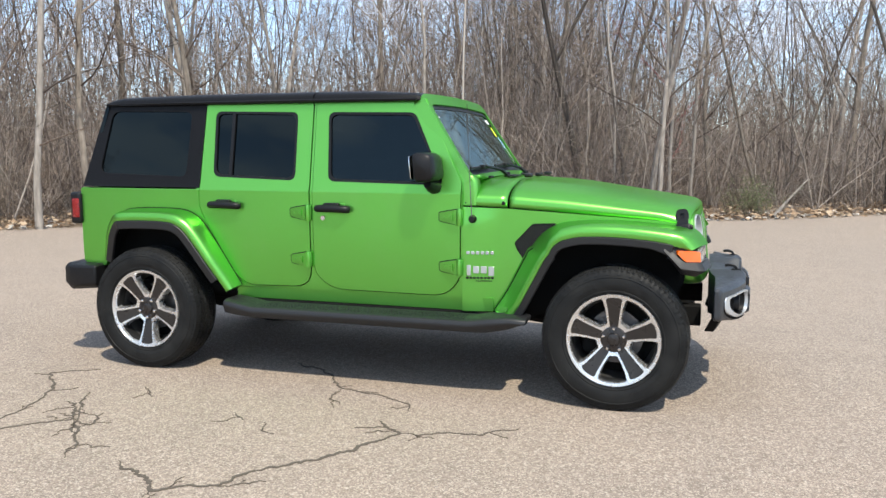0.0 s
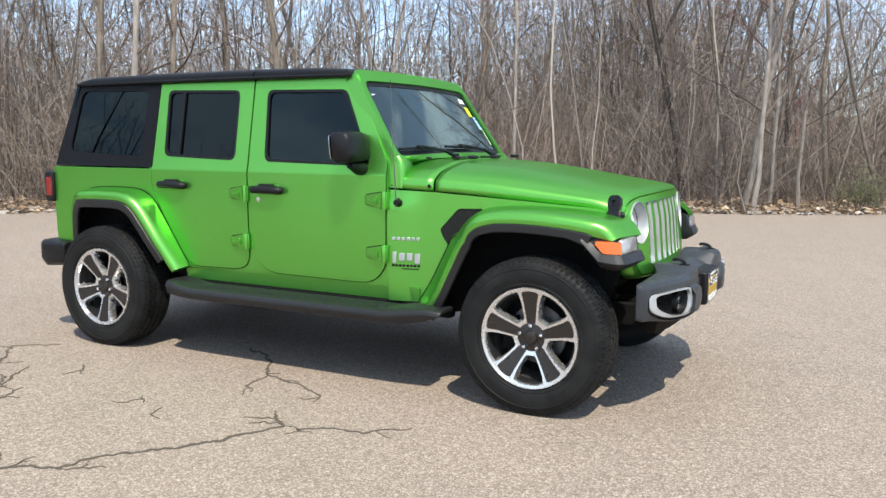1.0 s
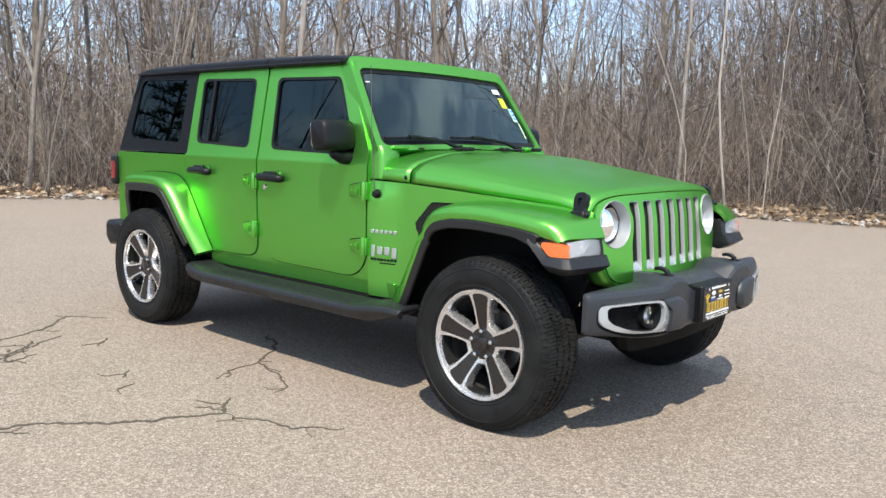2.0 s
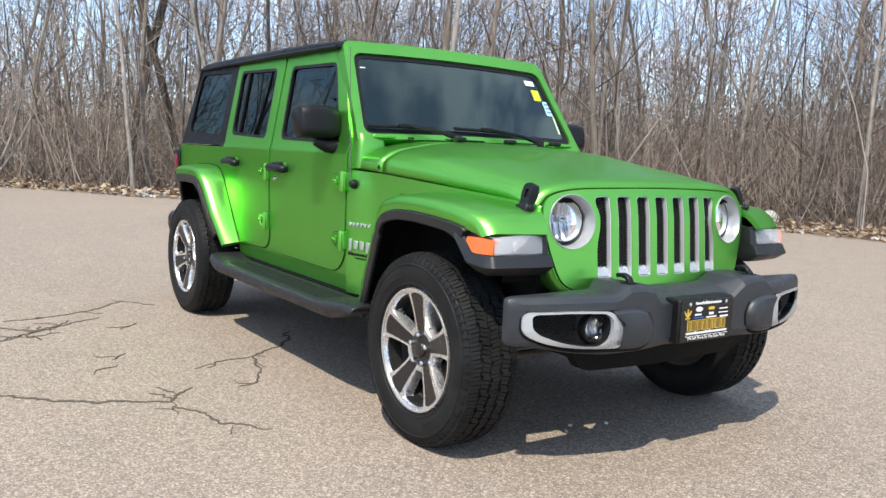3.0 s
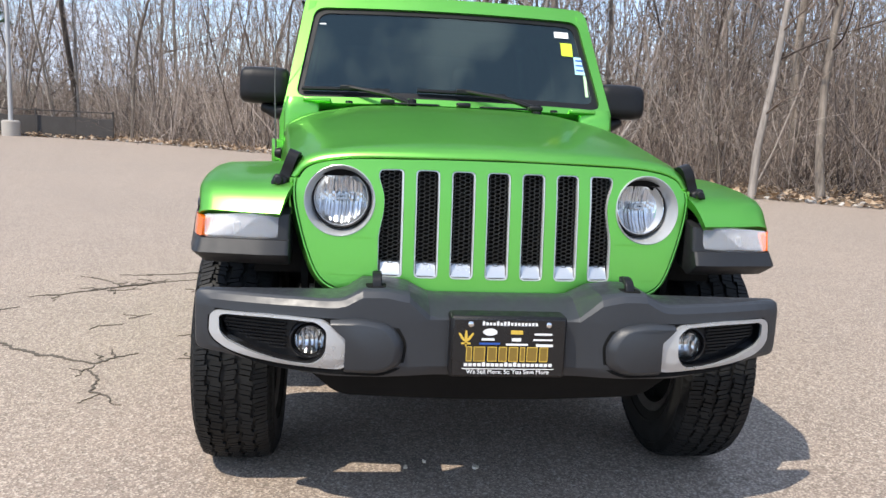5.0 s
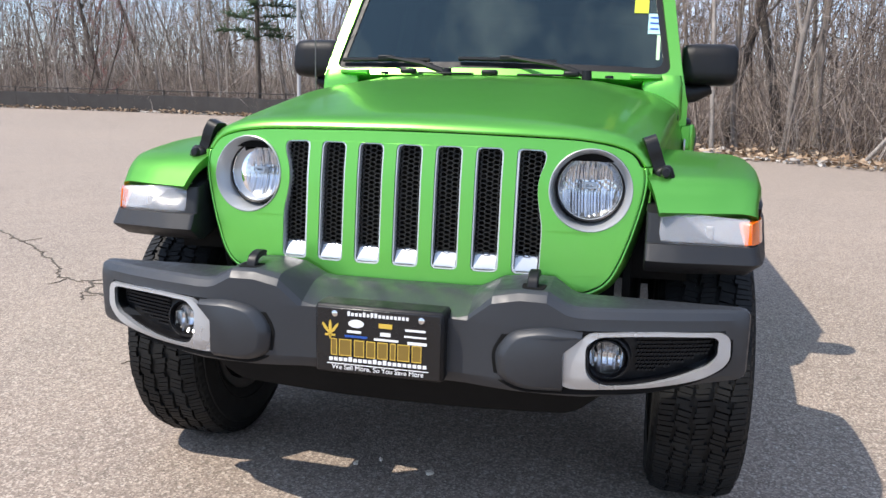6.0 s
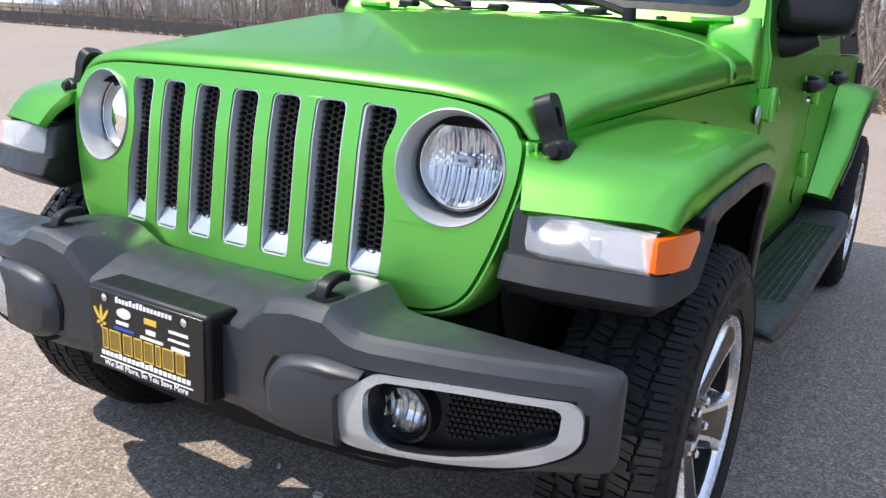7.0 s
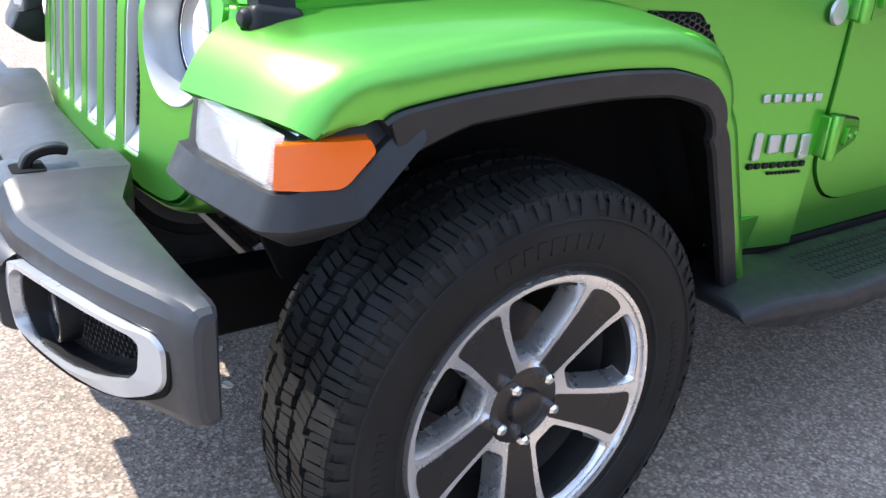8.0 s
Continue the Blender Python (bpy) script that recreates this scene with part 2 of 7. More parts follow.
TWIG_RED = per_island("budding_red_twigs", (0.0, (0.16, 0.05, 0.048)), (0.5, (0.29, 0.105, 0.10)), (1.0, (0.38, 0.17, 0.155)))


# ---- mesh helpers ----
def part(name, bm, material, parent, label="", bevel=0.0, sharp=38, seg=2, doubles=True):
    """Links a bmesh as one mesh object under a thing or a part."""
    if doubles:
        bmesh.ops.remove_doubles(bm, verts=bm.verts, dist=1e-5)
    bmesh.ops.recalc_face_normals(bm, faces=bm.faces)
    me = bpy.data.meshes.new(name)
    bm.to_mesh(me)
    bm.free()
    me.materials.append(material)
    me.polygons.foreach_set("use_smooth", [True] * len(me.polygons))
    me.set_sharp_from_angle(angle=radians(sharp))
    ob = new(name, me)
    ob.parent = parent
    if label:
        ob["label"] = label
    if bevel:
        b = ob.modifiers.new("edge", "BEVEL")
        b.width, b.segments, b.limit_method, b.angle_limit = bevel, seg, "ANGLE", radians(sharp)
    return ob


def thing(name, label, category, at=(0, 0, 0), group="", kind=""):
    ob = new(name)
    ob.location = at
    ob.empty_display_size = 0.1
    return tagged(ob, label, category, group, kind)


def rounded(pts, r, n=4):
    """A closed outline with each corner rounded; a corner may carry its own radius as a third number."""
    out, k = [], len(pts)
    for i in range(k):
        p, a, b = (Vector(pts[j % k][:2]) for j in (i, i - 1, i + 1))
        rad = pts[i][2] if len(pts[i]) > 2 else r
        da, db = (a - p), (b - p)
        ra, rb = min(rad, da.length * 0.49), min(rad, db.length * 0.49)
        s, e = p + da.normalized() * ra, p + db.normalized() * rb
        if rad <= 0:
            out.append(tuple(p))
            continue
        for j in range(n + 1):
            t = j / n
            out.append(tuple(s * (1 - t) ** 2 + p * 2 * t * (1 - t) + e * t * t))
    return out


def smooth_line(pts, n=6):
    """Catmull-Rom through the points (tuples of any length)."""
    p = [np.array(q, float) for q in pts]
    p = [2 * p[0] - p[1]] + p + [2 * p[-1] - p[-2]]
    out = []
    for i in range(1, len(p) - 2):
        for j in range(n):
            t = j / n
            out.append(0.5 * (2 * p[i] + (p[i + 1] - p[i - 1]) * t + (2 * p[i - 1] - 5 * p[i] + 4 * p[i + 1] - p[i + 2]) * t * t
                              + (3 * p[i] - p[i - 1] - 3 * p[i + 1] + p[i + 2]) * t ** 3))
    out.append(p[-2])
    return [tuple(float(c) for c in q) for q in out]


def panel(outline, place, thick, holes=(), us=(), vs=()):
    """A shell cut to a flat outline (u, v) with holes, laid out by place(u, v, depth); us, vs: where to cut it so that it can bend."""
    from mathutils.geometry import tessellate_polygon
    loops = [[Vector((*p, 0)) for p in loop] for loop in (outline, *holes)]
    flat = [v for loop in loops for v in loop]
    bm = bmesh.new()
    vv = [bm.verts.new(v) for v in flat]
    for tri in tessellate_polygon(loops):
        try:
            bm.faces.new([vv[i] for i in tri])
        except ValueError:
            pass
    for axis, cuts in ((0, us), (1, vs)):
        for c in cuts:
            co, no = (Vector((c, 0, 0)), Vector((1, 0, 0))) if axis == 0 else (Vector((0, c, 0)), Vector((0, 1, 0)))
            bmesh.ops.bisect_plane(bm, geom=bm.verts[:] + bm.edges[:] + bm.faces[:], plane_co=co, plane_no=no, dist=1e-5)
    rim = [e for e in bm.edges if len(e.link_faces) == 1]
    front = {v: v.co.copy() for v in bm.verts}
    faces = bm.faces[:]
    back = {v: bm.verts.new(place(c.x, c.y, thick)) for v, c in front.items()}
    for f in faces:
        bm.faces.new([back[v] for v in reversed(f.verts)])
    for e in rim:
        a, b = e.verts
        bm.faces.new([a, b, back[b], back[a]])
    for v, c in front.items():
        v.co = place(c.x, c.y, 0.0)
    return bm


def loft(rings, closed=True, caps=True):
    """A skin over rings of equally many points."""
    bm = bmesh.new()
    vs = [[bm.verts.new(p) for p in ring] for ring in rings]
    k = len(rings[0])
    for a, b in zip(vs, vs[1:]):
        for i in range(k if closed else k - 1):
            bm.faces.new([a[i], a[(i + 1) % k], b[(i + 1) % k], b[i]])
    if caps and closed:
        bm.faces.new(vs[0][::-1])
        bm.faces.new(vs[-1])
    return bm


def box(c, s, m=None):
    bm = bmesh.new()
    bmesh.ops.create_cube(bm, size=1.0)
    bmesh.ops.scale(bm, verts=bm.verts, vec=s)
    if m is not None:
        bmesh.ops.transform(bm, verts=bm.verts, matrix=m)
    bmesh.ops.translate(bm, verts=bm.verts, vec=c)
    return bm


def revolve(profile, segs=48, axis="Y", at=(0, 0, 0), closed=False):
    """A profile of (radius, height) turned about an axis."""
    rings = []
    for i in range(segs):
        a = 2 * math.pi * i / segs
        c, s = math.cos(a), math.sin(a)
        ring = []
        for r, h in profile:
            p = {"Y": (r * c, h, r * s), "Z": (r * c, r * s, h), "X": (h, r * c, r * s)}[axis]
            ring.append((p[0] + at[0], p[1] + at[1], p[2] + at[2]))
        rings.append(ring)
    bm = bmesh.new()
    vs = [[bm.verts.new(p) for p in ring] for ring in rings]
    k = len(profile)
    for i in range(segs):
        a, b = vs[i], vs[(i + 1) % segs]
        for j in range(k if closed else k - 1):
            try:
                bm.faces.new([a[j], a[(j + 1) % k], b[(j + 1) % k], b[j]])
            except ValueError:
                pass
    return bm


def tube(pts, radius, sides=8, caps=True):
    """A tube along points; radius: a number, or one for each point."""
    p = [Vector(q) for q in pts]
    rings, side = [], None
    for i, q in enumerate(p):
        d = (p[min(i + 1, len(p) - 1)] - p[max(i - 1, 0)]).normalized()
        if side is None:
            side = d.orthogonal().normalized()
        side = (side - d * side.dot(d)).normalized()
        up = d.cross(side)
        r = radius[i] if isinstance(radius, (list, tuple)) else radius
        rings.append([q + (side * math.cos(2 * math.pi * j / sides) + up * math.sin(2 * math.pi * j / sides)) * r for j in range(sides)])
    return loft(rings, True, caps)


def join(bm, other, m=None):
    """Adds another bmesh to bm."""
    if m is not None:
        bmesh.ops.transform(other, verts=other.verts, matrix=m)
    me = bpy.data.meshes.new("tmp")
    other.to_mesh(me)
    other.free()
    bm.from_mesh(me)
    bpy.data.meshes.remove(me)
    return bm


def steps(a, b, n):
    return [a + (b - a) * i / n for i in range(n + 1)]

# ---- ground ----
# the lot's far edge, from beside the rear of the car round to its side
EDGE = smooth_line([(40, 60), (17, 30), (9.5, 19.5), (4.5, 14.6), (1.0, 12.2), (-3.0, 11.6), (-6.0, 10.8), (-9.0, 8.2), (-11.2, 5.0), (-13.2, 2.2),
                    (-16.0, 0.2), (-19.5, -3.2), (-23.0, -8.0), (-25.5, -16.0), (-26.0, -28.0), (-26.0, -45.0), (-26.0, -70.0)], 5)


def build_ground():
    bm = bmesh.new()
    n = 40
    grid = [[bm.verts.new(((i / n - 0.5) * 2400, (j / n - 0.5) * 2400, -0.05)) for j in range(n + 1)] for i in range(n + 1)]
    for i in range(n):
        for j in range(n):
            bm.faces.new([grid[i][j], grid[i + 1][j], grid[i + 1][j + 1], grid[i][j + 1]])
    g = part("ground", bm, FLOOR, None)
    tagged(g, "brown leaf-littered woodland ground reaching the horizon", "ground", kind="structure")
    rng = random.Random(5)
    rim = [(x + rng.uniform(-0.12, 0.12), y + rng.uniform(-0.12, 0.12)) for x, y in EDGE]
    loop = rim + [(60, -70), (60, 60)]
    bm = panel(loop, lambda u, v, d: (u, v, -d), 0.045, us=steps(-24, 12, 12), vs=steps(-12, 14, 13))
    lot = part("pavement", bm, ASPHALT, None)
    tagged(lot, "sun-bleached tan asphalt parking lot with branching cracks", "parking lot", kind="structure")
    return lot


LOT = build_ground()


def crack(points, width, seed, branches=0):
    """A jagged crack in the asphalt along a few points, crumbled in places: a raised strip, dark in place of the shaded
    gap.
    """
    rng = random.Random(seed)
    line = [Vector(points[0])]
    for a, b in zip(points, points[1:]):
        a, b = Vector(a), Vector(b)
        n = max(3, int((b - a).length / 0.014))
        side = Vector((-(b - a).y, (b - a).x)).normalized()
        slow, phase = 0.0, rng.uniform(0, 6.28)
        for k in range(1, n + 1):
            slow = slow * 0.86 + rng.gauss(0, 0.0062)
            wave = 0.010 * math.sin(phase + k * 0.33) + slow + rng.gauss(0, 0.0035)
            line.append(a.lerp(b, k / n) + side * wave * max(0.0, math.sin(math.pi * k / n)) ** 0.5)
    left, right, crumble = [], [], 1.0
    for i, p in enumerate(line):
        d = (line[min(i + 1, len(line) - 1)] - line[max(0, i - 1)]).normalized()
        s = Vector((-d.y, d.x))
        crumble = crumble * 0.8 + 0.2 * rng.choice((0.25, 0.5, 1.0, 1.0, 1.6, 2.6))
        taper = min(1.0, (i + 0.3) / 8, (len(line) - 1 - i + 0.3) / 8)
        w = 0.55 * width * taper * crumble
        left.append(p + s * w * rng.uniform(0.25, 0.85))
        right.append(p - s * w * rng.uniform(0.25, 0.85))
    bm = bmesh.new()
    top = [[bm.verts.new((q.x, q.y, 0.004)) for q in row] for row in (left, right)]
    low = [[bm.verts.new((q.x, q.y, -0.010)) for q in row] for row in (left, right)]
    for i in range(len(line) - 1):
        bm.faces.new([top[0][i], top[0][i + 1], top[1][i + 1], top[1][i]])
        for r in (0, 1):
            bm.faces.new([top[r][i], top[r][i + 1], low[r][i + 1], low[r][i]])
    part("crack", bm, CRACK, LOT, doubles=False)
    for _ in range(branches):
        k = rng.randrange(4, len(line) - 4)
        d = (line[k + 3] - line[k - 3]).to_3d().normalized()
        a = math.atan2(d.y, d.x) + rng.choice((-1, 1)) * rng.uniform(0.5, 1.3)
        q, ln = line[k], rng.uniform(0.06, 0.20)
        mid = q + Vector((math.cos(a), math.sin(a))) * ln * 0.5
        a += rng.gauss(0, 0.5)
        crack([q, mid, mid + Vector((math.cos(a), math.sin(a))) * ln * 0.5], width * 0.6, rng.randrange(9999))


for i, (pts, w, br) in enumerate((
        ([(-0.56, -2.35), (-0.38, -2.46), (-0.2, -2.59), (0.03, -2.46), (0.07, -2.32), (0.3, -2.07), (0.54, -1.61), (0.36, -1.45)], 0.020, 5),
        ([(0.54, -1.61), (0.88, -1.51), (0.96, -1.46), (1.09, -1.34)], 0.013, 2), ([(0.04, -2.47), (0.21, -2.36)], 0.012, 1), ([(0.95, -1.46), (1.07, -1.52)], 0.010, 0),
        ([(-0.62, -0.50), (-0.30, -0.69), (-0.08, -0.97), (0.10, -1.02), (0.32, -1.09), (0.45, -1.25)], 0.017, 3), ([(-0.08, -0.97), (-0.06, -1.18), (0.04, -1.27)], 0.014, 1),
        ([(-1.50, -2.30), (-1.37, -2.09), (-1.19, -1.93), (-1.37, -1.71), (-1.45, -1.69)], 0.017, 4), ([(-1.19, -1.93), (-1.04, -1.98), (-1.11, -1.79)], 0.014, 2),
        ([(-1.19, -1.93), (-0.90, -2.22), (-0.82, -2.40)], 0.018, 3), ([(-1.56, -2.05), (-1.64, -1.66), (-1.81, -1.40), (-2.01, -1.23), (-1.76, -1.05)], 0.014, 4),
        ([(-0.44, -1.57), (-0.32, -1.67)], 0.022, 1), ([(-0.20, -1.67), (-0.06, -1.81)], 0.010, 0), ([(-1.22, -1.31), (-1.05, -1.46)], 0.012, 1),
        ([(-1.00, -2.16), (-1.26, -1.81), (-1.48, -1.49)], 0.010, 2), ([(-1.50, -4.40), (-0.99, -3.64), (-0.51, -3.07), (-0.22, -2.84), (-0.16, -2.61)], 0.014, 4))):
    crack(pts, w, 40 + i, br)


# ---- the car: x forward, y to its left, origin on the ground midway between the axles ----
CAR = thing("car", "bright metallic green four-door off-road car with black hardtop, parked on asphalt", "car")
AXLE, TYRE_R, HUB_Z = 1.504, 0.400, 0.392


def side_y(z, base=0.768):
    """Half width of the body side at a height."""
    if z < 0.95:
        return base - 0.10 * (0.95 - z) ** 2
    if z < 1.165:
        return base
    if z < 1.20:
        return base - (z - 1.165) / 0.035 * 0.010
    return base - 0.010 - (z - 1.20) * 0.185


def hood_w(x):
    return 0.742 - max(0.0, x - 0.60) * 0.078


def side_place(s, base, extra=0.0):
    return lambda u, v, d: (u, s * (side_y(v, base) + extra - d), v)


LEVELS = steps(0.52, 1.16, 10) + [1.165, 1.18, 1.20] + steps(1.26, 1.70, 6)

ARCH_R = [(-1.905, 0.56), (-1.90, 0.72), (-1.80, 0.92), (-1.69, 0.975), (-1.28, 0.972), (-1.15, 0.885), (-0.94, 0.545), (-0.92, 0.48)]
ARCH_F = [(0.80, 0.48), (0.93, 0.60), (1.06, 0.86), (1.18, 0.95), (1.60, 0.96), (1.82, 0.88), (1.84, 0.70)]


DOOR_F = [(-0.350, 0.66, 0.05), (-0.235, 0.565, 0.09), (0.50, 0.560, 0.10), (0.590, 0.66, 0.05), (0.598, 1.235, 0.02), (0.345, 1.712, 0.03), (-0.362, 1.712, 0.02)]
DOOR_R = [(-0.378, 0.62, 0.09), (-0.45, 0.570, 0.06), (-0.83, 0.562, 0.06), (-0.92, 0.63, 0.05), (-1.118, 0.965, 0.12), (-1.166, 1.06, 0.08), (-1.160, 1.172, 0.0),
          (-1.148, 1.712, 0.02), (-0.385, 1.712, 0.02)]


def offset(loop, d):
    """A closed outline moved outwards by d."""
    area = sum(a[0] * b[1] - b[0] * a[1] for a, b in zip(loop, loop[1:] + loop[:1]))
    q, out = (1 if area > 0 else -1), []
    for i, p in enumerate(loop):
        a, b = Vector(loop[i - 1]), Vector(loop[(i + 1) % len(loop)])
        t = (b - a).normalized() if (b - a).length > 1e-6 else Vector((1, 0))
        out.append((p[0] + t.y * d * q, p[1] - t.x * d * q))
    return out


def inside(loop, x, y):
    hit = False
    for a, b in zip(loop, loop[1:] + loop[:1]):
        if (a[1] > y) != (b[1] > y) and x < (b[0] - a[0]) * (y - a[1]) / (b[1] - a[1]) + a[0]:
            hit = not hit
    return hit


def cowl_flare(u, v):
    """How far the side ahead of the door swells out to meet it."""
    k = 1 - max(0.0, min(1.0, (u - 0.62) / 0.22))
    return 0.0245 * k * k * (3 - 2 * k) * max(0.0, min(1.0, (1.092 - v) / 0.075))


def cowl_place(s, extra=0.0):
    return lambda u, v, d: (u, s * (hood_w(u) - 0.004 - max(0.0, u - 1.80) * 0.12 - 0.06 * max(0.0, 0.85 - v) ** 2 + cowl_flare(u, v) + extra - d), v)


def honeycomb(place, loop, pw, ph, depth):
    """Open flat cells over an outline."""
    bm = bmesh.new()
    us_, vs_ = [p[0] for p in loop], [p[1] for p in loop]
    shape = [(-0.5, 0), (-0.26, 0.5), (0.26, 0.5), (0.5, 0), (0.26, -0.5), (-0.26, -0.5)]
    for col in range(int((max(us_) - min(us_)) / (pw * 0.76)) + 2):
        for row in range(int((max(vs_) - min(vs_)) / ph) + 2):
            u, v = min(us_) + col * pw * 0.76, min(vs_) + (row + 0.5 * (col % 2)) * ph
            if not inside(loop, u, v):
                continue
            r = [[bm.verts.new(place(u + a * pw * f, v + b * ph * f, d)) for a, b in shape] for f, d in ((1.0, 0.0), (0.78, 0.0), (0.74, depth))]
            for i in range(6):
                j = (i + 1) % 6
                bm.faces.new([r[0][i], r[0][j], r[1][j], r[1][i]])
                bm.faces.new([r[1][i], r[1][j], r[2][j], r[2][i]])
    return bm


def build_body(s):
    side = "right" if s < 0 else "left"
    # inner side wall with the wheel arches cut out; it shows in the gaps between the panels
    out = [(-2.10, 1.172), (-2.10, 0.66), (-1.93, 0.62)] + ARCH_R[1:] + [(-0.90, 0.475), (0.64, 0.475), (0.64, 1.172)]
    part("door_frame", panel(out, side_place(s, 0.728), 0.035, vs=LEVELS), DARK, CAR)
    out = [(0.607, 0.475), (0.78, 0.475), (0.90, 0.56), (0.99, 0.74), (1.04, 0.90), (1.10, 0.93), (1.88, 0.90), (1.88, 1.009), (1.72, 1.028), (0.87, 1.081), (0.607, 1.088)]
    part("body_side", panel(out, cowl_place(s), 0.035, us=[0.62, 0.66, 0.70, 0.74, 0.78, 0.82] + steps(0.88, 1.85, 13), vs=LEVELS[:9] + [1.017, 1.04, 1.06]), PAINT, CAR)
    # green surround of both door openings, with a fine gap left round each door
    out = [(-1.19, 1.718), (-1.19, 1.06), (-1.14, 0.965), (-0.940, 0.635), (-0.927, 0.550), (0.6055, 0.550), (0.6055, 1.24), (0.354, 1.721)]
    part("door_surround", panel(out, side_place(s, 0.761), 0.03, holes=[offset(rounded(DOOR_F, 0.02, 5), 0.0056), offset(rounded(DOOR_R, 0.02, 5), 0.0056)], vs=LEVELS), PAINT, CAR)
    # rear quarter
    q = rounded([(-2.10, 1.168), (-2.105, 0.665), (-1.93, 0.64, 0.0), (-1.90, 0.72, 0.0), (-1.80, 0.92), (-1.69, 0.975), (-1.28, 0.972), (-1.15, 0.885),
                 (-0.945, 0.56), (-0.925, 0.56), (-0.925, 0.625), (-1.125, 0.96, 0.10), (-1.175, 1.06, 0.06), (-1.172, 1.168)], 0.02)
    part("quarter_panel", panel(q, side_place(s, 0.764), 0.03, vs=LEVELS), PAINT, CAR, bevel=0.006)
    # sill under the doors
    sill = rounded([(-0.925, 0.475), (0.79, 0.475), (0.79, 0.555), (0.52, 0.555), (-0.92, 0.545)], 0.01)
    part("sill", panel(sill, side_place(s, 0.752), 0.03), PAINT, CAR, bevel=0.006)
    part("firewall", box((0.62, s * 0.36, 0.86), (0.05, 0.72, 0.58)), DARK, CAR)
    # wheel-house liners
    for arch, x0 in ((ARCH_R, -AXLE), (ARCH_F, AXLE)):
        pts = smooth_line([(p[0], p[1] + 0.012) for p in arch], 3)
        ring = lambda y: [(x, s * y, z) for x, z in pts]
        bm = loft([ring(0.40), ring(0.60), ring(0.735)], closed=False, caps=False)
        liner = part("wheel_liner", bm, DARK, CAR)
        sol = liner.modifiers.new("thick", "SOLIDIFY")
        sol.thickness = 0.012
    wall = rounded([(0.76, 0.40), (0.98, 0.42), (1.10, 0.50), (1.80, 0.55), (1.86, 0.70), (1.84, 0.96), (1.00, 1.00), (0.76, 0.90)], 0.03)
    part("inner_fender", panel(wall, lambda u, v, d: (u, s * (0.625 - (u - 1.0) * 0.04 - d), v), 0.02), DARK, CAR)
    wall = rounded([(-1.93, 0.50), (-0.90, 0.48), (-0.94, 0.62), (-1.14, 0.97), (-1.30, 1.06), (-1.72, 1.06), (-1.90, 0.92)], 0.03)
    part("inner_fender", panel(wall, lambda u, v, d: (u, s * (0.66 - d), v), 0.02), DARK, CAR)
    part("rocker", box((0.02, s * 0.700, 0.437), (1.92, 0.070, 0.068)), DARK, CAR, bevel=0.008)
    # vent behind the front wheel
    v = rounded([(0.908, 0.885, 0.01), (1.012, 0.998, 0.015), (1.15, 1.002, 0.01), (1.10, 0.955), (1.03, 0.88), (0.965, 0.785), (0.920, 0.850, 0.01)], 0.004, 3)
    vent = part("fender_vent", panel(v, cowl_place(s, 0.003), 0.010, us=[1.0, 1.05, 1.1]), DARK, CAR, "black honeycomb fender vent", bevel=0.002)
    part("vent_mesh", honeycomb(cowl_place(s, 0.010), offset(v, -0.006), 0.018, 0.012, 0.005), HEX, vent, doubles=False)


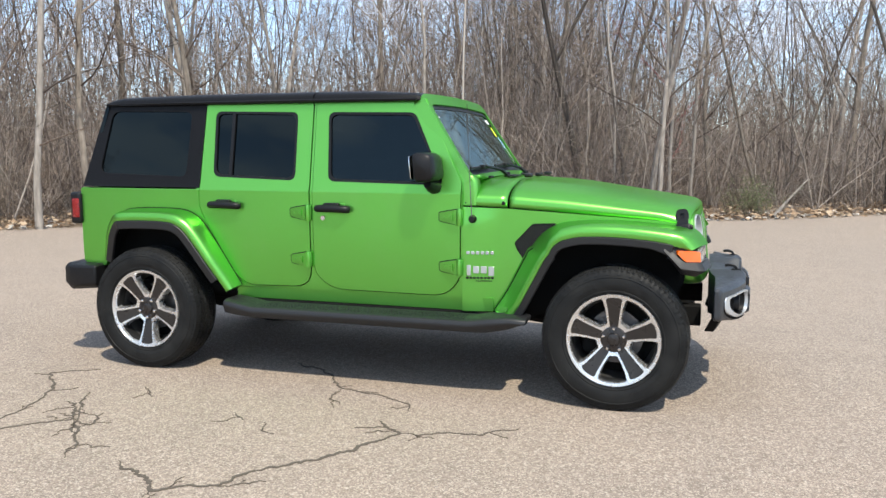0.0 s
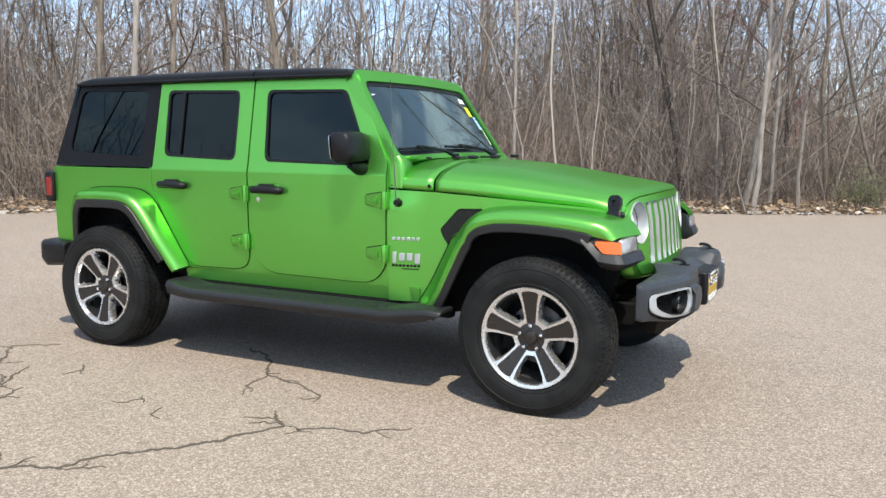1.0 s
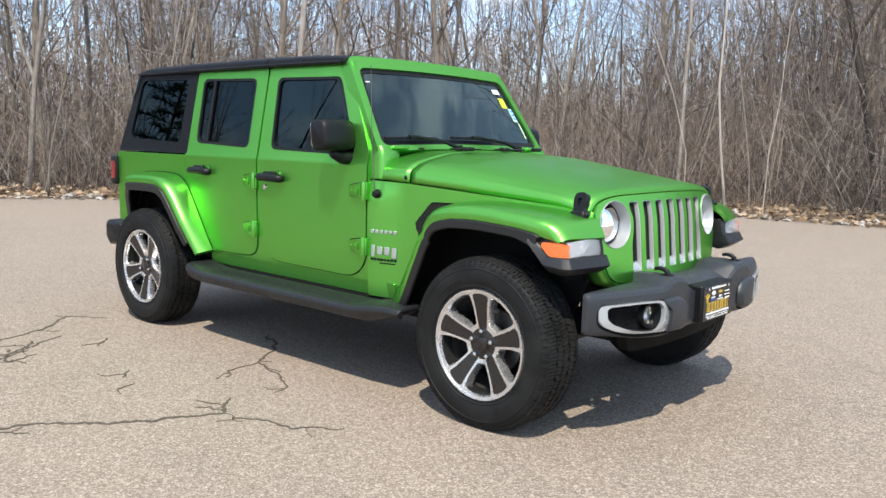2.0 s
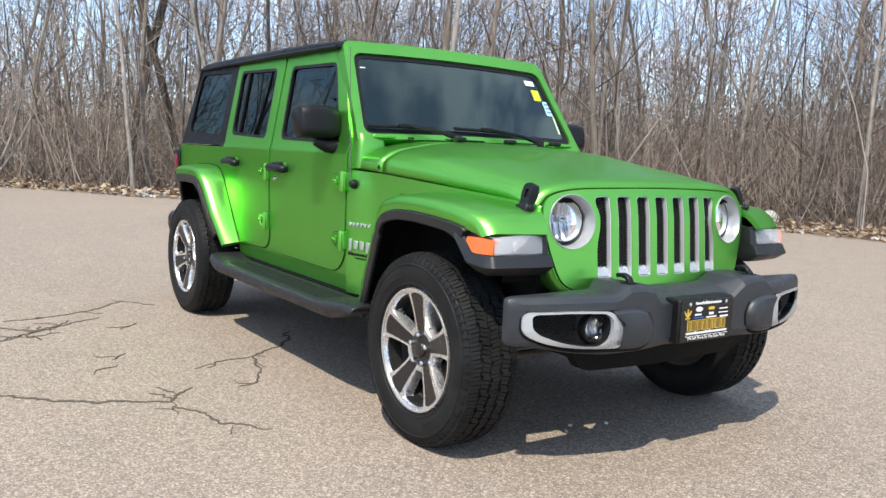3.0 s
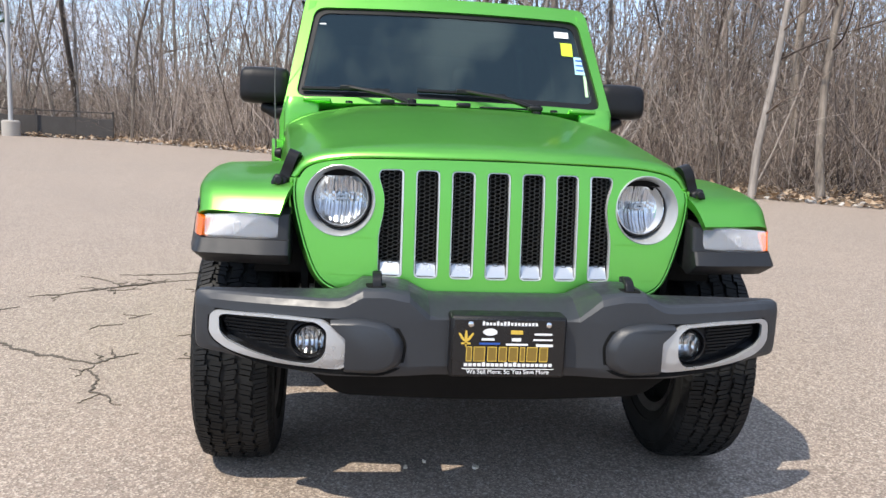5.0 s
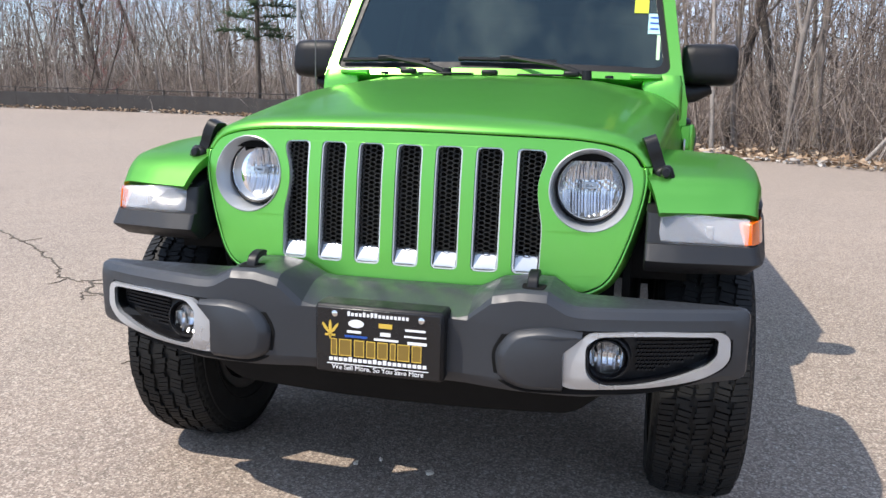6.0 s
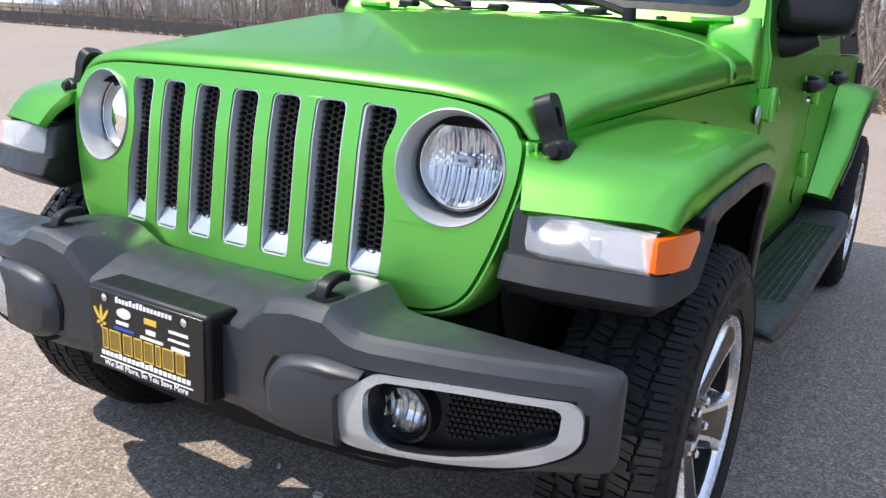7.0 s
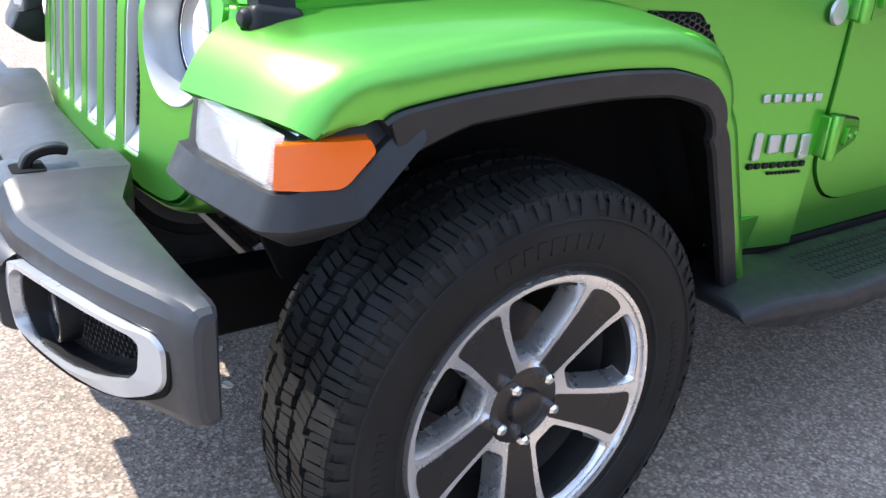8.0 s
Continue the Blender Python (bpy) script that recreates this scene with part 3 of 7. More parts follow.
def build_door(s, front):
    out = DOOR_F if front else DOOR_R
    if front:
        glass = [(-0.255, 1.228, 0.045), (0.495, 1.212, 0.05), (0.290, 1.642, 0.04), (-0.278, 1.652, 0.045)]
    else:
        glass = [(-1.068, 1.250, 0.05), (-0.480, 1.230, 0.05), (-0.487, 1.655, 0.045), (-1.080, 1.668, 0.045)]
    base = 0.768
    hole = rounded(glass, 0.04, 5)
    door = part("door", panel(rounded(out, 0.02, 5), side_place(s, base), 0.045, holes=[hole], vs=LEVELS), PAINT, CAR,
                "green front door" if front else "green rear door", bevel=0.006)
    # pressed outline round the pane and the rubber seal
    cx, cz = sum(p[0] for p in hole) / len(hole), sum(p[1] for p in hole) / len(hole)
    grow = lambda k: [(cx + (x - cx) * (1 + k / abs(x - cx if abs(x - cx) > 0.15 else 0.3)), cz + (z - cz) * (1 + k / max(0.12, abs(z - cz)))) for x, z in hole]
    part("window_seal", panel(grow(0.004), side_place(s, base, -0.002), 0.022, holes=[grow(-0.016)], vs=LEVELS[13:]), BLACK, door, bevel=0.002)
    part("window_pane", panel(grow(-0.012), side_place(s, base, -0.014), 0.005, vs=LEVELS[13:]), GLASS_SIDE if front else GLASS_DARK, door)
    if not front:
        part("window_divider", box((-0.945, s * 0.706, 1.445), (0.022, 0.012, 0.42), pose(0, 0, 0, s * 10.5, 0, 0)), BLACK, door)
    # handle: cup, bar and button
    hx, hz = (-0.212, 1.062) if front else (-0.968, 1.070)
    cup = part("handle_cup", revolve([(0.0, 0.0), (0.045, 0.002), (0.052, 0.006)], 24, "Y", (0, 0, 0)), PAINT, door)
    cup.matrix_local = pose(hx, s * (base + 0.001), hz - 0.004) @ Matrix.Diagonal((1, -s * 0.6, 0.7, 1))
    pts = [(hx - 0.105, s * (base + 0.012), hz), (hx - 0.085, s * (base + 0.036), hz + 0.002), (hx, s * (base + 0.042), hz + 0.003),
           (hx + 0.085, s * (base + 0.036), hz), (hx + 0.105, s * (base + 0.012), hz - 0.002)]
    hd = part("handle", tube(smooth_line(pts, 4), [0.018] + [0.023] * 15 + [0.018], 10), BLACK, door, "black pull handle")
    part("handle_foot", box((hx + 0.08, s * (base + 0.012), hz), (0.06, 0.03, 0.036)), BLACK, hd, bevel=0.006)
    part("handle_hood", box((hx - 0.005, s * (base + 0.018), hz + 0.024), (0.105, 0.036, 0.026)), BLACK, hd, bevel=0.010, seg=3)
    part("handle_plate", box((hx, s * (base + 0.001), hz + 0.002), (0.150, 0.008, 0.064)), PAINT, hd, bevel=0.003)
    if front:
        part("keyhole", revolve([(0.0, 0.004), (0.005, 0.004), (0.007, 0.008), (0.014, 0.008), (0.017, 0.0)], 20, "Y"), CHROME, door).matrix_local = pose(-0.285, s * base, 1.004) @ Matrix.Diagonal((1, s, 1, 1))
    # hinges: a tapered leaf on the door, a knuckle and a flange on the pillar
    for hz in ((1.030, 0.735) if front else (1.035, 0.745)):
        x1 = 0.588 if front else -0.388
        leaf = rounded([(x1 - 0.118, hz - 0.024, 0.010), (x1 - 0.070, hz - 0.033, 0.012), (x1 - 0.006, hz - 0.044, 0.006), (x1 - 0.006, hz + 0.044, 0.006), (x1 - 0.070, hz + 0.033, 0.012), (x1 - 0.118, hz + 0.024, 0.010)], 0.01, 3)
        # black plate a little larger than the leaf: its outline shadow as colour
        gap_shade = panel(offset(leaf, 0.0055), side_place(s, base, 0.0035), 0.006)
        hinge = part("hinge", panel(leaf, lambda u, v, d: (u, s * (side_y(v, base) + 0.008 + 0.022 * (u - x1 + 0.118) / 0.112 - d), v), 0.026), PAINT, door, "exposed green door hinge", bevel=0.005, seg=2)
        part("hinge_gasket", gap_shade, BLACK, hinge)
        boss = rounded([(x1 - 0.098, hz - 0.013, 0.008), (x1 - 0.030, hz - 0.022, 0.008), (x1 - 0.030, hz + 0.022, 0.008), (x1 - 0.098, hz + 0.013, 0.008)], 0.008, 3)
        part("hinge_boss", panel(boss, lambda u, v, d: (u, s * (side_y(v, base) + 0.017 + 0.022 * (u - x1 + 0.118) / 0.112 - d), v), 0.016), PAINT, hinge, bevel=0.004)
        part("hinge_knuckle", revolve([(0, -0.050), (0.014, -0.050), (0.015, -0.046), (0.015, 0.046), (0.014, 0.050), (0, 0.050)], 14, "Z", (x1 + 0.008, s * (base + 0.018), hz)), PAINT, hinge)
        part("hinge_flange", box((x1 + 0.016, s * (base - 0.002), hz), (0.020, 0.036, 0.092)), PAINT, hinge, bevel=0.003)
        for dx in (-0.082, -0.046):
            part("hinge_bolt", revolve([(0, 0.005), (0.006, 0.005), (0.008, 0)], 6, "Y"), PAINT, hinge).matrix_local = pose(x1 + dx, s * (side_y(hz, base) + 0.016 + 0.022 * (dx + 0.118) / 0.112), hz) @ Matrix.Diagonal((1, s, 1, 1))


def build_hood():
    def top(x):
        pts = [(0.55, 1.245), (0.87, 1.238), (1.2, 1.216), (1.5, 1.178), (1.75, 1.144), (1.86, 1.127), (1.895, 1.119), (1.915, 1.111), (1.927, 1.101), (1.933, 1.090)]
        return float(np.interp(x, [p[0] for p in pts], [p[1] for p in pts]))

    def seam(x):
        return float(np.interp(x, [0.6, 0.87, 1.72, 1.90, 1.933], [1.096, 1.087, 1.034, 1.014, 1.012]))

    us = [-1.0, -0.9995, -0.998, -0.995, -0.99, -0.982, -0.972, -0.96, -0.945, -0.925, -0.90, -0.87] + steps(-0.83, 0.83, 28) + [0.87, 0.90, 0.925, 0.945, 0.96, 0.972, 0.982, 0.99, 0.995, 0.998, 0.9995, 1.0]

    def ring(x):
        w, zs, zt = hood_w(x), seam(x), top(x)
        if x > 1.88:
            w -= 0.030 * (1 - math.sqrt(max(0.0, 1 - ((x - 1.88) / 0.0535) ** 2)))
        pts = []
        for u in us:
            c = abs(u) ** (1 / 0.36)
            q = math.sqrt(max(0.0, 1 - c * c))
            z = zs + (zt - zs) * q ** 0.55
            crown = -0.026 * (u * 1.05) ** 2 * (1 if abs(u) < 1 else 0)
            if x > 1.88:
                crown *= 1 - 0.45 * (x - 1.88) / 0.053
            fade = max(0.0, min(1.0, (1.80 - x) / 0.7)) ** 1.3
            edge = 0.5 + 0.5 * math.tanh((0.64 - abs(u)) * 14)
            z += crown * min(1, q * 2) + 0.011 * fade * edge
            if x > 1.80:
                k = (x - 1.80) / 0.133
                z = z * (1 - k) + k * (float(np.interp(abs(u), [0, 0.46, 0.69, 0.81, 0.88, 0.93, 0.965, 0.985, 1.0], [1.088, 1.084, 1.080, 1.073, 1.064, 1.053, 1.038, 1.021, 1.012])) + (zt - 1.090) * q)
            y = w * u
            pts.append((x - 0.15 * y * y * max(0.0, (x - 0.95) / 0.988), y, z))
        return pts
    hood = part("hood", loft([ring(x) for x in steps(0.878, 1.70, 24) + [1.74, 1.78, 1.82, 1.85, 1.87, 1.885, 1.897, 1.907, 1.915, 1.921, 1.926, 1.930, 1.933]], closed=False, caps=False), PAINT, CAR,
                "broad green hood with raised centre", sharp=60)
    sol = hood.modifiers.new("thick", "SOLIDIFY")
    sol.thickness, sol.offset = 0.014, -1
    cowl = part("cowl", loft([ring(x) for x in steps(0.602, 0.866, 6)], closed=False, caps=False), PAINT, CAR, "green cowl below the windshield", sharp=60)
    sol = cowl.modifiers.new("thick", "SOLIDIFY")
    sol.thickness, sol.offset = 0.014, -1
    part("hood_well", box((1.25, 0, 1.03), (1.25, 1.20, 0.02)), DARK, CAR)
    # black vents on the cowl, washer caps and bump stops on the hood
    for x, y, w in ((0.78, -0.18, 0.22), (0.78, 0.22, 0.22)):
        part("cowl_vent", box((x, y, 1.259), (0.05, w, 0.008), pose(0, 0, 0, 0, 2, 0)), BLACK, CAR, bevel=0.003)
    for y in (-0.30, 0.02, 0.33):
        part("washer_nozzle", box((0.90, y, 1.262), (0.045, 0.06, 0.022)), BLACK, CAR, bevel=0.008)
    for s in (-1, 1):
        for x in (0.622, 0.842):
            part("cowl_bolt", revolve([(0, 0.005), (0.009, 0.004), (0.012, 0)], 10, "Y", (0, 0, 0)), BLACK, CAR).matrix_local = \
                pose(x, s * (hood_w(x) - 0.001), 1.112) @ Matrix.Diagonal((1, s, 1, 1))
        # rubber hold-down latch: a strap with a slot over a foot with a pin
        o = rounded([(-0.032, -0.056), (0.032, -0.056), (0.027, -0.010), (0.035, 0.022), (0.029, 0.062), (-0.029, 0.062), (-0.035, 0.022), (-0.027, -0.010)], 0.020, 4)
        slot = rounded([(-0.010, 0.000), (0.010, 0.000), (0.011, 0.036), (-0.011, 0.036)], 0.009, 4)
        latch = part("hood_latch", panel(o, lambda u, v, d: (u, s * (0.024 - d), v), 0.032, holes=[slot]), BLACK, CAR, "black rubber hood latch", bevel=0.010, seg=4)
        latch.matrix_local = pose(1.838, s * 0.628, 1.028, s * 20, -6, s * 5)
        part("latch_back", box((0, s * 0.004, 0.004), (0.050, 0.022, 0.105)), BLACK, latch, bevel=0.008)
        part("latch_foot", box((0.004, s * 0.014, -0.046), (0.084, 0.048, 0.046)), BLACK, latch, bevel=0.014, seg=3)
        part("latch_pin", revolve([(0, 0.012), (0.010, 0.011), (0.014, 0.006), (0.015, 0.0)], 16, "X", (0.044, s * 0.016, -0.042)), BLACK, latch)
        # windshield hinges on the cowl
        rings = []
        for z, w0, x1 in ((1.10, 0.744, 0.690), (1.20, 0.742, 0.690), (1.245, 0.739, 0.684), (1.270, 0.735, 0.664)):
            o = rounded([(0.560, 0.585, 0.005), (x1 - 0.02, 0.585, 0.02), (x1, 0.66, 0.04), (x1, w0, 0.03), (0.560, w0, 0.004)], 0.01, 4)
            rings.append([(x, s * y, z) for x, y in o])
        part("windshield_foot", loft(rings), PAINT, CAR, sharp=50)
        part("windshield_hinge", box((0.655, s * 0.60, 1.262), (0.06, 0.12, 0.018)), PAINT, CAR, bevel=0.005)
        part("tie_down_rod", revolve([(0, 0.012), (0.016, 0.010), (0.018, 0)], 10, "Z", (0.70, s * 0.46, 1.252)), BLACK, CAR)


def build_windshield():
    # leaning plane: v runs from the cowl up to the roof
    low, high = Vector((0.655, 0, 1.238)), Vector((0.315, 0, 1.745))
    up = (high - low).normalized()
    normal = up.cross(Vector((0, 1, 0))).normalized()
    if normal.x < 0:
        normal = -normal
    h = (high - low).length

    def at(u, v, d):
        p = low + up * v + normal * (0.035 - d - 0.05 * u * u)
        return (p.x, u, p.z)
    k = 0.072 / h
    half = lambda v: 0.742 - k * v
    out = rounded([(-half(0), 0, 0.01), (half(0), 0, 0.01), (half(h), h, 0.05), (-half(h), h, 0.05)], 0.03, 5)
    hole = rounded([(-0.697, 0.032), (0.697, 0.032), (0.628, h - 0.075), (-0.628, h - 0.075)], 0.055, 6)
    us = steps(-0.7, 0.7, 10)
    fr = part("windshield_frame", panel(out, at, 0.075, holes=[hole], us=us), PAINT, CAR, "green windshield surround", bevel=0.014, seg=3)
    inner = rounded([(-0.668, 0.070), (0.668, 0.070), (0.604, h - 0.100), (-0.604, h - 0.100)], 0.05, 6)
    sealo = rounded([(-0.700, 0.029), (0.700, 0.029), (0.631, h - 0.072), (-0.631, h - 0.072)], 0.055, 6)
    part("windshield_seal", panel(sealo, lambda u, v, d: at(u, v, d + 0.012), 0.02, holes=[inner], us=us), BLACK, fr, "black ceramic border of the windshield", bevel=0.002)
    pane = part("windshield", panel(inner, lambda u, v, d: at(u, v, d + 0.016), 0.006, us=us), GLASS_FRONT, fr, "tinted windshield reflecting clouds")
    # paper stickers and the yellow stripe at the driver's upper corner
    for u, v, w, hh, mt, nm in ((0.545, h - 0.150, 0.07, 0.035, WHITE, "white_sticker"), (0.565, h - 0.235, 0.056, 0.076, YELLOW, "yellow_sticker"),
                                (0.620, h - 0.325, 0.05, 0.10, PALE_BLUE, "blue_sticker"), (0.640, h - 0.44, 0.014, 0.12, PALE_GREEN, "price_strip"),
                                (-0.59, h - 0.160, 0.030, 0.006, WHITE, "small_sticker")):
        o = [(u - w / 2, v - hh / 2), (u + w / 2, v - hh / 2), (u + w / 2, v + hh / 2), (u - w / 2, v + hh / 2)]
        st = part(nm, panel(o, lambda u, v, d: at(u, v, d + 0.0135), 0.001), mt, pane)
        if nm == "blue_sticker":
            for q in range(3):
                yy = v + 0.03 - q * 0.028
                o = [(u - 0.018, yy - 0.004), (u + 0.016, yy - 0.004), (u + 0.016, yy + 0.004), (u - 0.018, yy + 0.004)]
                part("print_bar", panel(o, lambda u, v, d: at(u, v, d + 0.0115), 0.001), BLUE, st)
    # wipers: arm and blade
    for y0, y1, yp in ((-0.67, -0.28, -0.185), (-0.158, 0.246, 0.374)):
        b0, b1 = Vector(at(y0, 0.074, -0.006)), Vector(at(y1, 0.066, -0.006))
        bm = tube([b0, (b0 + b1) / 2 + normal * 0.004, b1], 0.009, 6)
        wiper = part("wiper", bm, BLACK, CAR, "black windshield wiper")
        piv, mid = Vector((0.735, yp, 1.262)), b0.lerp(b1, 0.52) + normal * 0.022
        part("wiper_arm", tube([piv, piv.lerp(mid, 0.4) + normal * 0.02, mid], [0.013, 0.011, 0.007], 6), BLACK, wiper)
        part("wiper_clip", box(tuple(mid - normal * 0.008), (0.03, 0.07, 0.022)), BLACK, wiper, bevel=0.004)
        part("wiper_pivot", revolve([(0, 0.02), (0.018, 0.018), (0.022, -0.02)], 12, "Z", tuple(piv)), BLACK, wiper)


def build_top():
    # roof: two shells with a joint
    def roof_ring(x, top, w=0.682, n=16):
        pts = []
        for i in range(n + 1):
            a = math.pi * i / n
            c, q = math.cos(a), math.sin(a)
            pts.append((x, w * math.copysign(abs(c) ** 0.30, c), 1.716 + (top - 1.716) * abs(q) ** 0.5))
        return pts + [(x, -w + 0.03, 1.706), (x, w - 0.03, 1.706)]
    roof = part("hardtop_roof", loft([roof_ring(x, z, w) for x, z, w in ((0.318, 1.752, 0.672), (0.28, 1.768, 0.680), (0.0, 1.785, 0.684), (-0.372, 1.790, 0.686))]), SOFT_BLACK, CAR,
                "matte black hardtop roof panel", sharp=50)
    part("hardtop_rear_roof", loft([roof_ring(x, z, w) for x, z, w in ((-0.380, 1.790, 0.686), (-1.2, 1.790, 0.686), (-1.80, 1.782, 0.684), (-1.90, 1.765, 0.676), (-1.94, 1.74, 0.664))]),
         SOFT_BLACK, CAR, "matte black rear hardtop roof", sharp=50)
    for s in (-1, 1):
        part("drip_rail", tube(smooth_line([(-1.93, s * 0.672, 1.722), (-0.4, s * 0.692, 1.722), (0.30, s * 0.688, 1.718)], 4), 0.010, 6), SOFT_BLACK, CAR)
        out = rounded([(-2.085, 1.178, 0.02), (-1.168, 1.178, 0.01), (-1.155, 1.716, 0.02), (-1.945, 1.722, 0.05)], 0.02, 5)
        hole = rounded([(-1.955, 1.270, 0.06), (-1.275, 1.248, 0.05), (-1.262, 1.668, 0.05), (-1.885, 1.680, 0.06)], 0.05, 6)
        part("hardtop_side", panel(out, side_place(s, 0.766), 0.04, holes=[hole], vs=LEVELS[13:]), SOFT_BLACK, CAR, "matte black hardtop side", bevel=0.008)
        part("quarter_window", panel(hole, side_place(s, 0.766, -0.010), 0.006, vs=LEVELS[13:]), GLASS_DARK, CAR, "dark tinted rear quarter window")
    # back wall
    out = rounded([(-0.74, 0.60), (0.74, 0.60), (0.745, 1.17, 0), (-0.745, 1.17, 0)], 0.02)
    part("tailgate", panel(out, lambda u, v, d: (-2.105 + d, u, v), 0.05), PAINT, CAR, bevel=0.01)
    out = rounded([(-0.745, 1.18), (0.745, 1.18), (0.665, 1.735), (-0.665, 1.735)], 0.04)
    part("rear_window", panel(out, lambda u, v, d: (-2.08 + d + (v - 1.18) * 0.26, u, v), 0.03), GLASS_DARK, CAR)
    for s in (-1, 1):
        t = part("tail_light", box((-2.135, s * 0.735, 1.03), (0.085, 0.115, 0.215)), BLACK, CAR, "red tail light in a black housing", bevel=0.02, seg=3)
        part("tail_lens", box((-2.128, s * 0.790, 1.03), (0.055, 0.012, 0.13)), RED, t, bevel=0.006)
        part("tail_lens", box((-2.176, s * 0.735, 1.03), (0.012, 0.085, 0.15)), RED, t, bevel=0.006)


for s in (-1, 1):
    build_body(s)
    build_door(s, True)
    build_door(s, False)
build_hood()
build_windshield()
build_top()


# ---- front of the car ----
def grille_x(y, z):
    return 1.978 - 0.15 * y * y - (z - 0.75) * 0.10 - max(0.0, z - 0.97) * 0.12


def grille_outline(grow=0.0):
    """Half of the outline from the hood corner down to the middle, mirrored."""
    half = smooth_line([(0.603, 1.009), (0.607, 0.985), (0.605, 0.945), (0.595, 0.895), (0.574, 0.820), (0.548, 0.752), (0.525, 0.716), (0.496, 0.696), (0.455, 0.685), (0.34, 0.681), (0.17, 0.680), (0.0, 0.680)], 3)
    pts = []
    for k, (y, z) in enumerate(half):
        a, b = half[max(0, k - 1)], half[min(len(half) - 1, k + 1)]
        n = Vector((-(b[1] - a[1]), b[0] - a[0])).normalized()
        pts.append((y + n.x * grow, z + n.y * grow))
    return pts


def build_grille():
    half = grille_outline()
    topr = smooth_line([(0.597, 1.014), (0.586, 1.032), (0.566, 1.047), (0.535, 1.058), (0.49, 1.067), (0.42, 1.074), (0.28, 1.078), (0.14, 1.081), (0.0, 1.082)], 3)
    out = [(-y, z) for y, z in half] + [(y, z) for y, z in half[-2::-1]] + topr + [(-y, z) for y, z in topr[-2::-1]]
    cen, rad = (0.478, 0.949), 0.1065
    slots = []
    for k in range(7):
        c = (k - 3) * 0.1075
        h = 0.0365
        if abs(k - 3) < 3:
            pts = [(c - h, 0.726), (c + h, 0.726), (c + h, 1.050), (c - h, 1.050)]
            slots.append(rounded(pts, 0.016, 4))
        else:
            q = 1 if k == 6 else -1
            pts = [(c - q * h, 0.726), (c + q * h, 0.726), (c + q * (h + 0.002), 0.855, 0.03), (c + q * 0.022, 0.925, 0.05), (c + q * 0.022, 0.975, 0.04), (c + q * (h + 0.004), 1.020, 0.025),
                   (c + q * (h + 0.002), 1.047), (c - q * h, 1.050)]
            slots.append(rounded(pts, 0.014, 4))
    rings = [[(s * cen[0] + rad * math.cos(2 * math.pi * i / 48), cen[1] + rad * math.sin(2 * math.pi * i / 48)) for i in range(48)] for s in (-1, 1)]
    at = lambda u, v, d: (grille_x(u, v) - d, u, v)
    gr = part("grille_panel", panel(out, at, 0.035, holes=slots + rings, us=steps(-0.6, 0.6, 16), vs=steps(0.69, 1.07, 10)), PAINT, CAR,
              "green seven-slot grille panel", bevel=0.007, seg=3, sharp=50)
    # shell behind the panel: a fine groove, a rolled edge, then the return to the fenders
    rings = []
    for g, d in ((-0.02, 0.020), (0.0035, 0.016), (0.006, 0.005), (0.010, 0.004), (0.018, 0.012), (0.026, 0.035), (0.030, 0.07), (0.030, 0.11)):
        o = grille_outline(g)
        line = [(-y, z) for y, z in o] + [(y, z) for y, z in o[-2::-1]]
        rings.append([(grille_x(y, z) - d, y, min(z, 1.009)) for y, z in line])
    shell = part("grille_shell", loft(rings, closed=False, caps=False), PAINT, gr, sharp=50)
    sol = shell.modifiers.new("thick", "SOLIDIFY")
    sol.thickness, sol.offset = 0.004, -1
    arc = topr + [(-y, z) for y, z in topr[-2::-1]]
    part("hood_gap", panel([(y, z + 0.006) for y, z in arc] + [(y * 0.97, z - 0.016) for y, z in arc[::-1]], lambda u, v, d: at(u, v, d + 0.016), 0.008, us=steps(-0.6, 0.6, 8)), DARK, gr)
    for k, hole in enumerate(slots):
        cx, cz = sum(p[0] for p in hole) / len(hole), 0.888
        inner = [(cx + (x - cx) * 0.885, cz + (z - cz) * 0.978) for x, z in hole]
        outer = [(cx + (x - cx) * 0.985, cz + (z - cz) * 0.997) for x, z in hole]
        rim = part("slot_rim", panel(outer, lambda u, v, d: at(u, v, d + 0.003), 0.028, holes=[inner], vs=steps(0.74, 1.03, 8)), SLOT, gr, "silver slot surround", bevel=0.003, seg=3)
        c = (k - 3) * 0.1075
        # sloping silver foot
        rings = []
        for y in (c - 0.030, c + 0.030):
            rings.append([(grille_x(y, 0.735) - 0.004, y, 0.732), (grille_x(y, 0.735) - 0.006, y, 0.738), (grille_x(y, 0.77) - 0.026, y, 0.772), (grille_x(y, 0.77) - 0.040, y, 0.772), (grille_x(y, 0.735) - 0.040, y, 0.732)])
        part("slot_foot", loft(rings), SILVER, rim, bevel=0.002)
        # honeycomb: long flat cells
        bm = bmesh.new()
        pw, ph = 0.0205, 0.0122
        for col in range(-3, 4):
            for row in range(28):
                y, z = c + col * pw * 0.76, 0.772 + (row + 0.5 * (col % 2)) * ph
                if abs(y - c) > 0.040 or z > 1.044:
                    continue
                shape = [(-0.5, 0), (-0.26, 0.5), (0.26, 0.5), (0.5, 0), (0.26, -0.5), (-0.26, -0.5)]
                xx = grille_x(y, z) - 0.020
                o = lambda f, x0: [bm.verts.new((x0, y + a * pw * f, z + b * ph * f)) for a, b in shape]
                v0, v1, v2 = o(1.0, xx), o(0.86, xx), o(0.83, xx - 0.008)
                for i in range(6):
                    j = (i + 1) % 6
                    bm.faces.new([v0[i], v0[j], v1[j], v1[i]])
                    bm.faces.new([v1[i], v1[j], v2[j], v2[i]])
